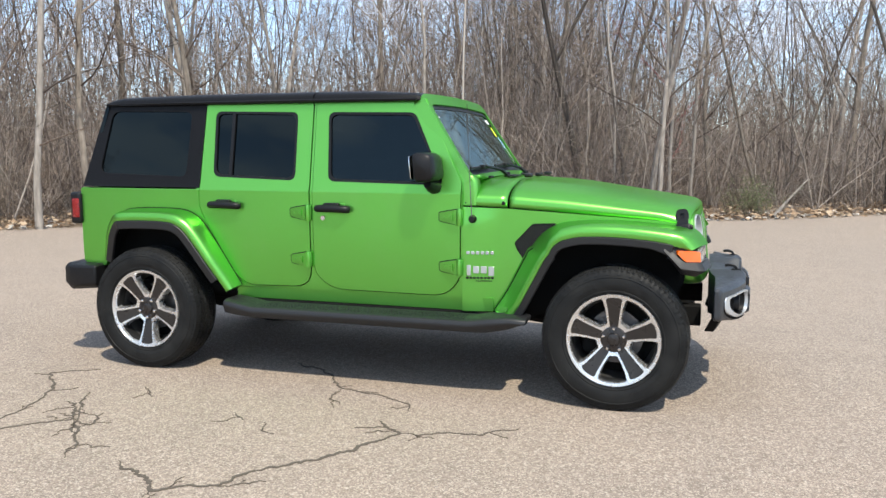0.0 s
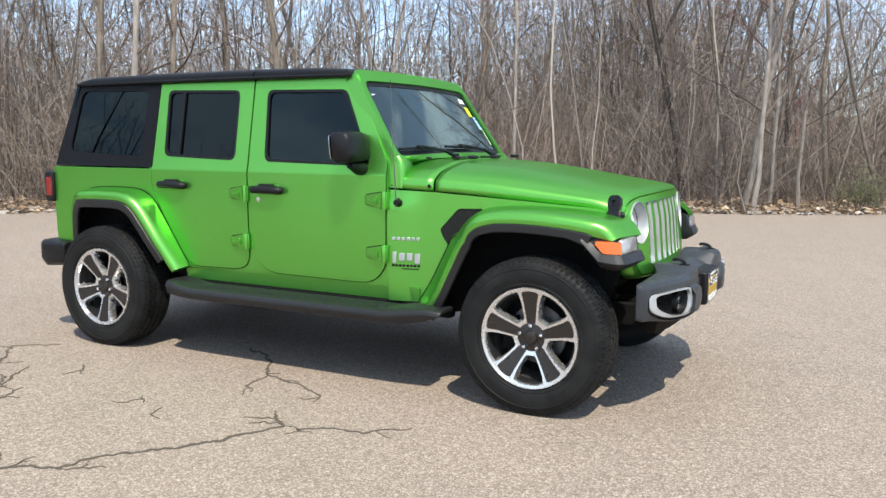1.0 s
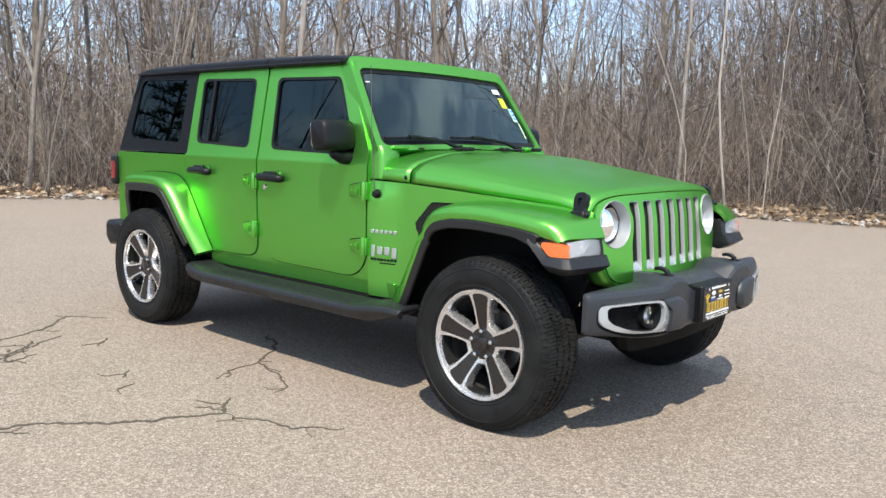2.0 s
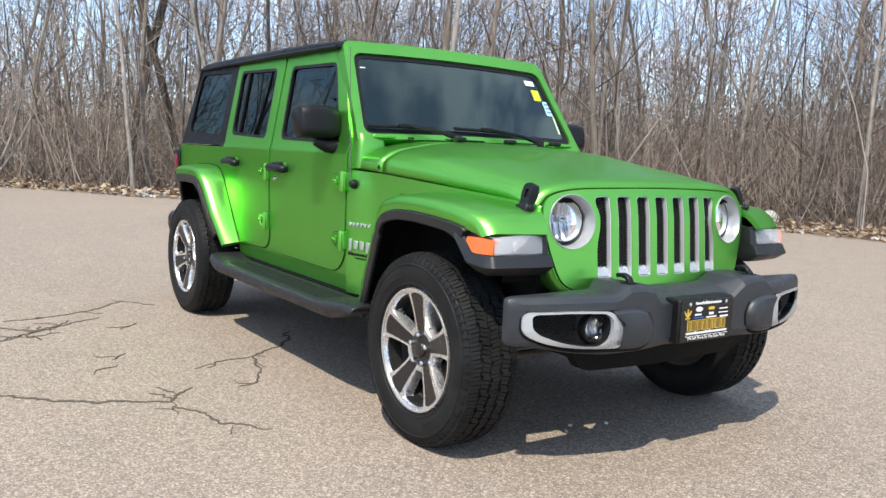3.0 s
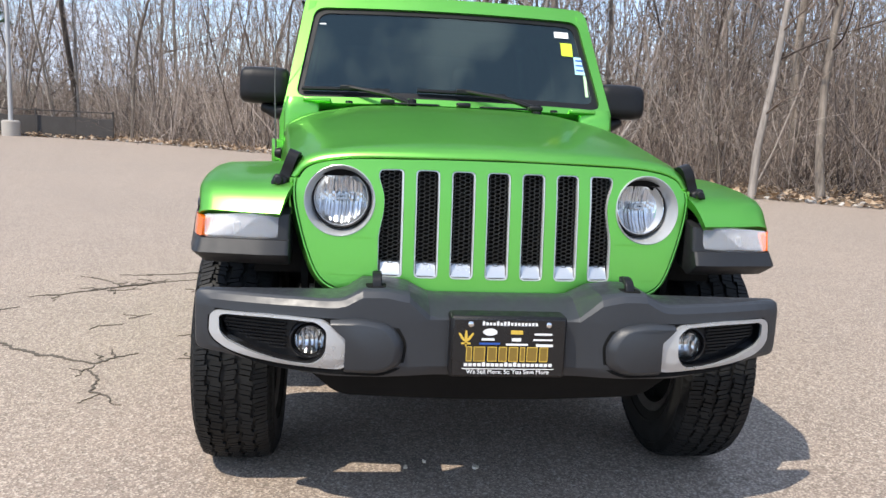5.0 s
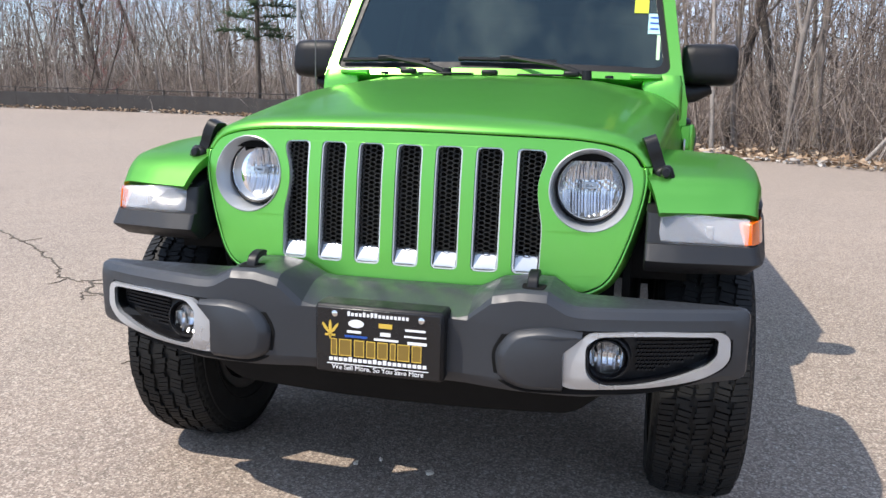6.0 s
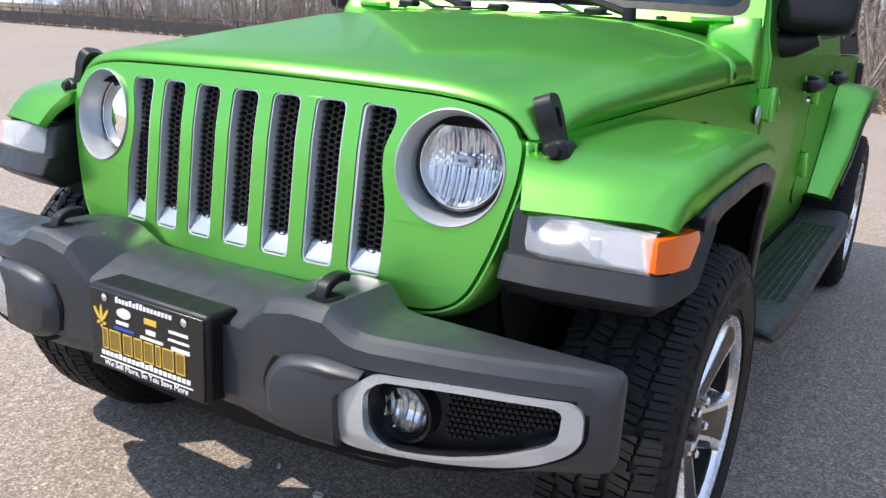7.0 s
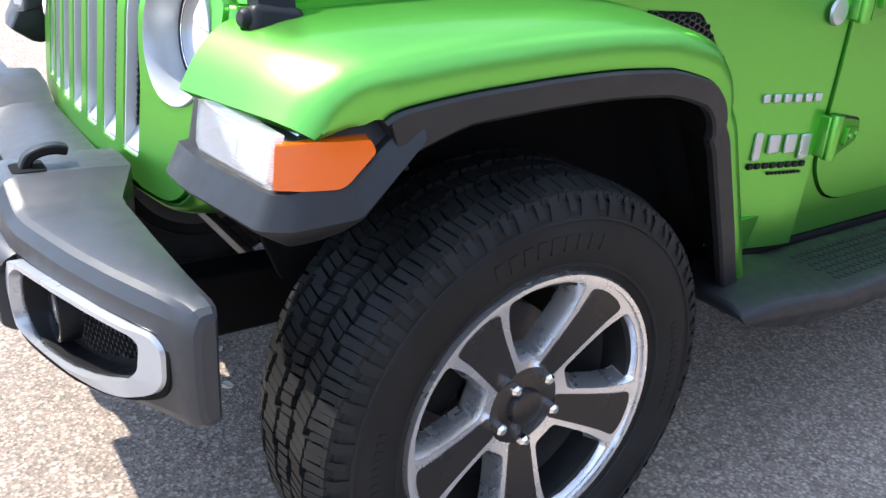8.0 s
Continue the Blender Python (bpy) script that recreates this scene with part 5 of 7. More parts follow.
        mv = lambda q: [(0.003 + u + x, 0.583 - 0.018 + z) for x, z in q]
        block = part("print_block", panel(mv(o), lambda a, bb, d: (X - d, a, bb), 0.002, holes=[mv(k)]), GOLD, hold)
        part("block_fill", panel(mv(k), lambda a, bb, d: (X - 0.0008 - d, a, bb), 0.001), OLD_GOLD, block)
    for i in range(20):
        tall = i in (4, 9, 11)
        bar(-0.120 + i * 0.0126, -0.049 + (0.0015 if tall else 0), 0.0092, 0.0115 if tall else 0.0085, WHITE)
    bar(0.0, -0.0605, 0.26, 0.0015, WHITE)
    bar(-0.122, 0.026, 0.008, 0.048, GOLD, round_=True)
    for q in (-1, 1):
        bar(-0.122 + q * 0.012, 0.030, 0.007, 0.030, GOLD, round_=True, tilt=q * -35)
    bar(-0.122, 0.012, 0.026, 0.005, GOLD)
    bar(-0.055, 0.045, 0.040, 0.020, WHITE, round_=True)
    bar(0.020, 0.045, 0.034, 0.011, GOLD)
    bar(0.095, 0.040, 0.050, 0.005, WHITE)
    bar(-0.060, 0.024, 0.036, 0.006, WHITE)
    bar(-0.055, 0.012, 0.058, 0.005, BLUE)
    bar(0.020, 0.024, 0.026, 0.009, WHITE)
    bar(0.022, 0.010, 0.062, 0.005, WHITE)
    bar(0.095, 0.024, 0.055, 0.004, WHITE)
    bar(0.100, 0.008, 0.048, 0.007, WHITE)
    cu = bpy.data.curves.new("slogan", "FONT")
    cu.body, cu.size, cu.align_x, cu.extrude = "We Sell More, So You Save More", 0.0172, "CENTER", 0.0006
    cu.materials.append(WHITE)
    txt = new("slogan", cu)
    txt.parent = hold
    txt.matrix_local = pose(X - 0.001, 0.003, 0.583 - 0.0745, 90, 0, 90)
    for u in (-0.11, 0.11):
        part("plate_screw", revolve([(0, 0.003), (0.006, 0.002), (0.008, 0)], 10, "X", (X, 0.003 + u, 0.650)), CHROME, hold)
    # rear bumper
    rings = []
    for y, x0, z0, z1 in ((-0.84, -2.16, 0.50, 0.64), (-0.80, -2.24, 0.47, 0.655), (-0.5, -2.28, 0.45, 0.66), (0.5, -2.28, 0.45, 0.66), (0.80, -2.24, 0.47, 0.655), (0.84, -2.16, 0.50, 0.64)):
        rings.append([(-1.95, y, z0 + 0.02), (x0 + 0.05, y, z0), (x0, y, z0 + 0.05), (x0, y, z1 - 0.03), (x0 + 0.03, y, z1), (-1.95, y, z1)])
    part("rear_bumper", loft(rings), BLACK, CAR, "black plastic rear bumper", bevel=0.015, seg=3)


DARK_INK = plain("black_plate_ink", (0.008, 0.008, 0.009), 0.25, vary=0.1, bump=0.0)
build_bumper()


def build_mirror(s):
    # shell: a rounded box loft across its width
    rings = []
    for y, k in ((0.742, 0.80), (0.752, 0.93), (0.79, 1.0), (0.90, 1.0), (0.945, 0.95), (0.958, 0.80)):
        o = rounded([(0.372, 1.232, 0.03), (0.500, 1.240, 0.05), (0.478, 1.404, 0.05), (0.355, 1.402, 0.03)], 0.03, 4)
        cx, cz = 0.425, 1.318
        rings.append([(cx + (x - cx) * k, s * y, cz + (z - cz) * k) for x, z in o])
    sh = part("mirror", loft(rings), BLACK, CAR, "black door mirror", sharp=50)
    o = rounded([(0.77, 1.25), (0.935, 1.25), (0.935, 1.385), (0.77, 1.385)], 0.025, 4)
    part("mirror_glass", panel(o, lambda u, v, d: (0.349 + d - (v - 1.25) * 0.10, s * u, v), 0.004), CHROME, sh)
    o = [(0.44, s * 0.745, 1.200), (0.435, s * 0.80, 1.203), (0.425, s * 0.86, 1.225)]
    part("mirror_foot", tube(o, [0.042, 0.036, 0.024], 10), BLACK, sh)


for s in (-1, 1):
    build_mirror(s)
    # side step
    rings = []
    for x, y0, y1, zt, zb in ((-0.945, 0.741, 0.86, 0.470, 0.425), (-0.90, 0.741, 0.945, 0.492, 0.405), (-0.80, 0.741, 0.962, 0.478, 0.395), (-0.70, 0.741, 0.962, 0.462, 0.388), (0.70, 0.741, 0.962, 0.462, 0.388),
                              (0.80, 0.741, 0.962, 0.478, 0.392), (0.93, 0.741, 0.962, 0.492, 0.420), (1.03, 0.800, 0.955, 0.486, 0.462)):
        rings.append([(x, s * y, z) for y, z in ((y0, zt), (y1 - 0.04, zt), (y1 - 0.01, zt - 0.010), (y1, zt - 0.035), (y1 - 0.02, zb), (y0, zb))])
    st = part("side_step", loft(rings), TRIM, CAR, "black plastic side step", bevel=0.008)
    bm = bmesh.new()
    for i in range(62):
        for j in range(6):
            join(bm, box((-0.64 + i * 0.0211 + 0.010 * (j % 2), s * (0.795 + j * 0.023), 0.4625), (0.011, 0.013, 0.003), pose(0, 0, 0, 0, 0, 45)))
    part("step_tread", bm, TRIM, st, "raised grip pads", doubles=False)
    for x in (-0.6, 0.0, 0.6):
        part("step_bracket", box((x, s * 0.70, 0.44), (0.05, 0.2, 0.03)), DARK, st)
    # badges by the front door, as plain raised bars; the row runs from the viewer's left
    at_row = lambda p: 0.632 + p if s < 0 else 0.792 - p
    bars = [(0.010 + i * 0.0275, 0.822, 0.021, 0.019, SILVER) for i in range(6)] + [(0.006 + i * 0.0205, 0.674, 0.016, 0.013, BLACK) for i in range(8)]
    bars += [(0.060 + i * 0.0105, 0.656, 0.008, 0.006, BLACK) for i in range(9)]
    bars += [(0.014, 0.718, 0.024, 0.062, SILVER), (0.057, 0.722, 0.036, 0.042, SILVER), (0.100, 0.722, 0.036, 0.042, SILVER), (0.143, 0.714, 0.034, 0.056, SILVER)]
    for p, z, w, h, mt in bars:
        x = at_row(p)
        part("badge_bar", box((x, s * (hood_w(x) - 0.002 - 0.06 * max(0.0, 0.85 - z) ** 2 + cowl_flare(x, z)), z), (w, 0.008, h)), mt, CAR, bevel=min(0.003, h * 0.2))
    # antenna on the right only, round trail badge on the left
    if s < 0:
        cap = part("antenna_base", revolve([(0, -0.020), (0.016, -0.018), (0.024, 0.0), (0.024, 0.01)], 16, "Y", (0.668, -0.742 - cowl_flare(0.668, 1.02), 1.020)), BLACK, CAR, "black antenna mount")
        part("antenna_mast", tube([(0.668, -0.776, 1.03), (0.655, -0.785, 1.30), (0.640, -0.786, 1.68)], [0.004, 0.0022, 0.0015], 6), STEEL, cap)
    else:
        part("round_badge", revolve([(0, 0.006), (0.026, 0.006), (0.028, 0)], 24, "Y", (0.650, 0.738 + cowl_flare(0.650, 1.0), 1.000)), SILVER, CAR, "round silver badge")


# ---- wheels ----
def wheel_meshes():
    """Meshes of one wheel about its own centre; the outer face looks to -y."""
    m = {}
    R, h = TYRE_R, 0.128
    prof = [(0.225, -0.095), (0.252, -0.108), (0.275, -0.122), (0.310, -h), (0.345, -0.126), (0.372, -0.116), (0.386, -0.098), (0.389, -0.05), (0.389, 0.05), (0.386, 0.098), (0.372, 0.116),
            (0.345, 0.126), (0.310, h), (0.275, 0.122), (0.252, 0.108), (0.225, 0.095)]
    m["tyre"] = revolve(prof, 72, "Y", closed=True)
    # tread: five rows of blocks parted by deep grooves, each block cut in two by a sipe
    bm = bmesh.new()
    rng = random.Random(11)
    n = 152
    for row, (y, w, off) in enumerate(((-0.0920, 0.0400, 0.0), (-0.0470, 0.0355, 1.0), (0.0, 0.0350, 0.3), (0.0470, 0.0355, 1.3), (0.0920, 0.0400, 0.6))):
        for i in range(n):
            a0 = 2 * math.pi * (i + off) / n
            da = 2 * math.pi / n * (0.95 if i % 2 else 0.80) * rng.uniform(0.96, 1.02)
            skew = (0.16, -0.22, 0.20, -0.22, 0.16)[row] * 2 * math.pi / n
            edge = row in (0, 4)
            jog = 0.0030 * (1 if i % 4 < 2 else -1) + 0.0012 * (1 if i % 2 else -1)
            lo, hi = y - w / 2 + (0 if row == 0 else jog), y + w / 2 + (0 if row == 4 else jog)
            ring = []
            for rr, k in ((0.384, 1.0), (R - 0.001, 0.94)):
                for yy, aa in ((lo, a0 - skew), (lo, a0 + da - skew), (hi, a0 + da + skew), (hi, a0 + skew)):
                    yc, ac = (lo + hi) / 2, a0 + da / 2
                    y2, a2 = yc + (yy - yc) * k, ac + (aa - ac) * k
                    r2 = rr - (0.012 if edge and ((row == 0 and yy == lo) or (row == 4 and yy == hi)) else 0.0)
                    a2, y2 = a2 + rng.uniform(-0.002, 0.002), y2 + rng.uniform(-0.0015, 0.0015)
                    ring.append(bm.verts.new((r2 * math.cos(a2), y2, r2 * math.sin(a2))))
            v = ring
            for f in ((4, 5, 6, 7), (0, 1, 5, 4), (1, 2, 6, 5), (2, 3, 7, 6), (3, 0, 4, 7)):
                bm.faces.new([v[q] for q in f])
            if edge and i % 2 == 0:
                q = -1 if row == 0 else 1
                a1 = a0 + da * (1.5 if i % 4 else 1.05)
                vs = [bm.verts.new((r * math.cos(a), q * yy, r * math.sin(a))) for r, yy in ((0.390, 0.104), (0.374, 0.1195), (0.362 - 0.005 * (i % 4), 0.1255)) for a in (a0 + da * 0.06, a1)]
                bm.faces.new([vs[0], vs[1], vs[3], vs[2]])
                bm.faces.new([vs[2], vs[3], vs[5], vs[4]])
    m["tread"] = bm
    # raised ribs on the sidewall
    bm = bmesh.new()
    for q in (-1, 1):
        join(bm, revolve([(0.268, q * 0.1195), (0.270, q * 0.1235), (0.274, q * 0.1235), (0.276, q * 0.122)], 72, "Y"))
        join(bm, revolve([(0.345, q * 0.126), (0.347, q * 0.1285), (0.351, q * 0.1275), (0.353, q * 0.124)], 72, "Y"))
    m["sidewall_rib"] = bm
    # raised print on the sidewall, as plain bars along an arc
    bm = bmesh.new()
    for a0, count, w, h in ((20, 9, 0.020, 0.026), (200, 9, 0.020, 0.026), (112, 14, 0.008, 0.012), (292, 14, 0.008, 0.012)):
        for i in range(count):
            a = radians(a0 + i * (w + 0.006) / 0.312 * 57.3)
            join(bm, box((0, -0.1275, 0), (w * 0.8, 0.0022, h)), Matrix.Rotation(-a, 4, "Y") @ Matrix.Translation((0, 0, 0.312)))
    m["sidewall_print"] = bm
    # rim barrel and lip
    m["rim"] = revolve([(0.250, -0.102), (0.240, -0.094), (0.233, -0.080), (0.230, -0.05), (0.206, 0.02), (0.206, 0.10), (0.230, 0.11), (0.238, 0.11), (0.240, -0.05)], 72, "Y", closed=True)
    m["rim_lip"] = revolve([(0.2445, -0.108), (0.2455, -0.1185), (0.2525, -0.1195), (0.256, -0.110), (0.252, -0.100), (0.2445, -0.100)], 72, "Y", closed=True)
    # wheel face: one bright casting with five windows; the windows' walls are its flanks
    face = lambda r: -0.078 - max(0.0, r - 0.06) * 0.185
    at = lambda lift: (lambda u, v, d: (u, face(math.hypot(u, v)) - lift + d, v))
    half = lambda r: float(np.interp(r, [0.05, 0.085, 0.14, 0.19, 0.22], [0.034, 0.0345, 0.041, 0.050, 0.064]))
    c36, s36 = math.cos(math.pi / 5), math.sin(math.pi / 5)
    edge = []
    for r in (0.088, 0.115, 0.145, 0.175, 0.200):
        edge.append((r * s36 - half(r) * c36, r * c36 + half(r) * s36))
    win = [(x, z, 0.004) for x, z in edge] + [(0.080, 0.2215, 0.010), (0.041, 0.2345, 0.01), (0.0, 0.2380, 0.01), (-0.041, 0.2345, 0.01), (-0.080, 0.2215, 0.010)] + [(-x, z, 0.004) for x, z in edge[::-1]]
    win[0], win[-1] = (*edge[0], 0.008), (-edge[0][0], edge[0][1], 0.008)
    win = rounded(win, 0.006, 3)
    spin_to = lambda pts, a: [(x * math.cos(a) + z * math.sin(a), z * math.cos(a) - x * math.sin(a)) for x, z in pts]
    circle = [(0.247 * math.cos(2 * math.pi * i / 80), 0.247 * math.sin(2 * math.pi * i / 80)) for i in range(80)]
    m["spoke"] = panel(circle, at(0.0), 0.046, holes=[spin_to(win, math.pi / 5 + 2 * math.pi * k / 5) for k in range(5)],
                       us=steps(-0.24, 0.24, 20), vs=steps(-0.24, 0.24, 20))
    mid = (sum(p[0] for p in win) / len(win), sum(p[1] for p in win) / len(win))
    for k in range(5):
        a = math.pi / 5 + 2 * math.pi * k / 5
        rings = []
        for f, deep in ((0.995, 0.001), (0.93, 0.012), (0.86, 0.046)):
            o = spin_to([(mid[0] + (x - mid[0]) * f, mid[1] + (z - mid[1]) * f) for x, z in win], a)
            rings.append([at(0.0)(x, z, deep) for x, z in o])
        join(m["spoke"], loft(rings, caps=False))
    dark = bmesh.new()
    for k in range(5):
        o = rounded([(-0.022, 0.070, 0.003), (0.022, 0.070, 0.003), (0.030, 0.14, 0.02), (0.037, 0.192, 0.02), (0.045, 0.2245, 0.008), (0.022, 0.2345, 0.02), (-0.022, 0.2345, 0.02), (-0.045, 0.2245, 0.008), (-0.037, 0.192, 0.02), (-0.030, 0.14, 0.02)], 0.006, 3)
        join(dark, panel(spin_to(o, 2 * math.pi * k / 5), at(0.0014), 0.003, us=steps(-0.24, 0.24, 12), vs=steps(-0.24, 0.24, 12)))
    m["spoke_inlay"] = dark
    m["hub"] = revolve([(0.0, -0.081), (0.070, -0.081), (0.0755, -0.0785), (0.0755, -0.05)], 40, "Y")
    m["hub_cap"] = revolve([(0.0, -0.096), (0.024, -0.0955), (0.031, -0.093), (0.0345, -0.086), (0.035, -0.06)], 32, "Y")
    m["lug_nut"] = revolve([(0, -0.103), (0.006, -0.103), (0.0105, -0.098), (0.0115, -0.07)], 6, "Y")
    m["brake_disc"] = revolve([(0.07, 0.012), (0.150, 0.012), (0.150, 0.034), (0.07, 0.034)], 48, "Y", closed=True)
    bm = box((-0.135, 0.01, 0.0), (0.075, 0.075, 0.17))
    m["brake_caliper"] = bm
    m["dust_shield"] = revolve([(0.0, 0.045), (0.206, 0.045)], 36, "Y")
    return m


MATS = {"tyre": RUBBER, "tread": RUBBER, "sidewall_rib": RUBBER, "rim": BARREL, "rim_lip": ALLOY, "spoke": ALLOY, "sidewall_print": RUBBER, "spoke_inlay": ALLOY_DARK, "hub": ALLOY_DARK, "hub_cap": ALLOY_DARK,
        "lug_nut": CHROME, "brake_disc": STEEL, "brake_caliper": DARK, "dust_shield": DARK}
WHEEL_LABEL = {"tyre": "black all-terrain tyre", "spoke": "machined alloy wheel face with five windows", "spoke_inlay": "dark grey spoke faces", "lug_nut": "chrome lug nuts"}
WHEELS = wheel_meshes()
made = {}
for k, bm in WHEELS.items():
    made[k] = part(k, bm, MATS[k], None, WHEEL_LABEL.get(k, ""), sharp=30)
first = True
for x, s, spin in ((AXLE, -1, 0), (AXLE, 1, 36), (-AXLE, -1, 36), (-AXLE, 1, 50)):
    hold = made["rim"] if first else new("rim", made["rim"].data)
    hold.name = "wheel"
    hold.parent = CAR
    hold["label"] = "five-spoke alloy wheel with an all-terrain tyre"
    hold.matrix_local = pose(x, s * 0.800, HUB_Z, 0, 0, 180 if s > 0 else 0) @ pose(0, 0, 0, 0, spin, 0)
    for k, ob in made.items():
        if k == "rim":
            continue
        for q in range(5 if k == "lug_nut" else 1):
            o = ob if first and q == 0 else new(k, ob.data)
            o.parent = hold
            if k == "lug_nut":
                a = math.pi / 2 + 2 * math.pi * q / 5
                o.location = (0.0575 * math.cos(a), 0, 0.0615 * math.sin(a))
            if k in ("tread", "sidewall_print"):
                o["kind"] = "stuff"
        if k in WHEEL_LABEL:
            o["label"] = WHEEL_LABEL[k]
    first = False


# ---- underside and cabin ----
def build_inside():
    for s in (-1, 1):
        part("frame_rail", box((0, s * 0.42, 0.47), (3.9, 0.09, 0.12)), DARK, CAR, bevel=0.01)
        part("control_arm", tube([(0.75, s * 0.42, 0.42), (1.45, s * 0.52, 0.36)], 0.025, 8), DARK, CAR)
        part("coil_spring", tube([(AXLE + 0.055 * math.cos(i * 0.7), s * 0.47 + 0.055 * math.sin(i * 0.7), 0.45 + i * 0.0055) for i in range(46)], 0.008, 5), DARK, CAR)
        part("shock_absorber", tube([(AXLE - 0.12, s * 0.52, 0.36), (AXLE - 0.16, s * 0.50, 0.82)], 0.024, 8), STEEL, CAR)
    for x in (AXLE, -AXLE):
        part("axle", tube([(x, -0.70, HUB_Z), (x, 0.70, HUB_Z)], 0.045, 10), DARK, CAR)
        bm = bmesh.new()
        bmesh.ops.create_uvsphere(bm, u_segments=16, v_segments=10, radius=0.14, matrix=pose(x, 0.18 if x > 0 else 0, HUB_Z))
        part("differential", bm, DARK, CAR)
    part("floor_pan", box((-0.7, 0, 0.535), (2.75, 1.42, 0.03)), DARK, CAR)
    part("skid_plate", box((0.0, 0.1, 0.40), (0.8, 0.6, 0.03)), DARK, CAR, bevel=0.01)
    part("fuel_tank", box((-0.9, 0.1, 0.43), (0.9, 0.6, 0.16)), DARK, CAR, bevel=0.03)
    part("exhaust", tube([(1.2, -0.2, 0.40), (0.2, -0.28, 0.40), (-0.5, -0.33, 0.42), (-2.05, -0.38, 0.45)], 0.035, 10), STEEL, CAR)
    part("tie_rod", tube([(AXLE + 0.14, -0.62, 0.36), (AXLE + 0.14, 0.62, 0.36)], 0.016, 8), STEEL, CAR)
    part("engine", box((1.2, 0, 0.72), (0.8, 0.62, 0.40)), DARK, CAR, bevel=0.03)
    # dashboard, wheel, seats
    prof = rounded([(0.62, 1.05), (0.62, 1.215), (0.40, 1.215), (0.28, 1.14), (0.30, 0.85), (0.62, 0.80)], 0.03, 3)
    part("dashboard", loft([[(x, y, z) for x, z in prof] for y in (-0.70, 0.70)]), CABIN, CAR, "dark dashboard", bevel=0.01)
    ring = [(0, 0.185 * math.cos(2 * math.pi * i / 32), 0.185 * math.sin(2 * math.pi * i / 32)) for i in range(33)]
    st = part("steering_wheel", tube(ring, 0.015, 8, caps=False), CABIN, CAR, "dark steering wheel")
    st.matrix_local = pose(0.12, 0.36, 1.12, 0, -25, 0)
    part("spoke", box((0, 0, 0), (0.02, 0.34, 0.05)), CABIN, st, bevel=0.005)
    part("steering_column", tube([(0, 0, 0), (0.35, 0, -0.10)], 0.035, 8), CABIN, st)
    for x, y in ((-0.30, 0.36), (-0.30, -0.36), (-1.12, 0.34), (-1.12, -0.34)):
        bm = loft([[(x + px + v, y + py, z) for px, py in ((-0.055, -0.22 * w), (0.055, -0.22 * w), (0.075, 0), (0.055, 0.22 * w), (-0.055, 0.22 * w))]
                   for z, v, w in ((0.80, 0.05, 1), (1.0, 0.0, 1.05), (1.25, -0.06, 0.95), (1.36, -0.09, 0.75))])
        seat = part("seat_back", bm, SEAT, CAR, "black cloth seat", bevel=0.02)
        part("seat_cushion", box((x + 0.25, y, 0.80), (0.50, 0.48, 0.16)), SEAT, seat, bevel=0.04)
        part("headrest", box((x - 0.11, y, 1.46), (0.09, 0.25, 0.17)), SEAT, seat, bevel=0.035, seg=3)
    for x in (-0.42, -1.75):
        for s in (-1, 1):
            part("roll_bar", tube([(x, s * 0.62, 0.6), (x, s * 0.60, 1.55), (x, s * 0.54, 1.665), (x, 0, 1.675)], 0.028, 8), CABIN, CAR)
    part("rear_view_mirror", box((0.25, 0.0, 1.56), (0.03, 0.23, 0.065)), CABIN, CAR, bevel=0.01)


build_inside()


# ---- woods ----
class Sticks:
    """Collects tapered sticks of few sides and makes one mesh of them."""

    def __init__(self):
        self.v, self.f = [], []

    def add(self, pts, radii, sides=3):
        base = len(self.v)
        p = [Vector(q) for q in pts]
        side = None
        for i, q in enumerate(p):
            d = (p[min(i + 1, len(p) - 1)] - p[max(i - 1, 0)]).normalized()
            if side is None:
                side = d.orthogonal().normalized()
            side = (side - d * side.dot(d)).normalized()
            up = d.cross(side)
            for j in range(sides):
                a = 2 * math.pi * j / sides
                self.v.append(q + (side * math.cos(a) + up * math.sin(a)) * radii[i])
        for i in range(len(p) - 1):
            for j in range(sides):
                k = (j + 1) % sides
                self.f.append((base + i * sides + j, base + i * sides + k, base + (i + 1) * sides + k, base + (i + 1) * sides + j))

    def spike(self, pts, r):
        """A fine twig of three sides that ends in a point."""
        base, n = len(self.v), len(pts) - 1
        d = (pts[-1] - pts[0]).normalized()
        side = d.orthogonal().normalized()
        up = d.cross(side)
        for i, q in enumerate(pts[:-1]):
            k = r * (1 - i / (n + 0.6))
            for c, sn in ((1, 0), (-0.5, 0.866), (-0.5, -0.866)):
                self.v.append(q + (side * c + up * sn) * k)
        self.v.append(pts[-1])
        for i in range(n - 1):
            for j in range(3):
                k = (j + 1) % 3
                self.f.append((base + i * 3 + j, base + i * 3 + k, base + i * 3 + 3 + k, base + i * 3 + 3 + j))
        e = base + 3 * n
        for j in range(3):
            self.f.append((e - 3 + j, e - 3 + (j + 1) % 3, e))

    def mesh(self, name, material):
        me = bpy.data.meshes.new(name)
        me.from_pydata(self.v, [], self.f)
        me.polygons.foreach_set("use_smooth", [True] * len(me.polygons))
        me.materials.append(material)
        return me


def wander(rng, start, way, length, n, bend, rise=0.0):
    pts, p, d = [Vector(start)], Vector(start), Vector(way).normalized()
    for _ in range(n):
        d = (d + Vector((rng.gauss(0, bend), rng.gauss(0, bend), rng.gauss(0, bend * 0.6) + rise))).normalized()
        p = p + d * (length / n)
        pts.append(p.copy())
    return pts


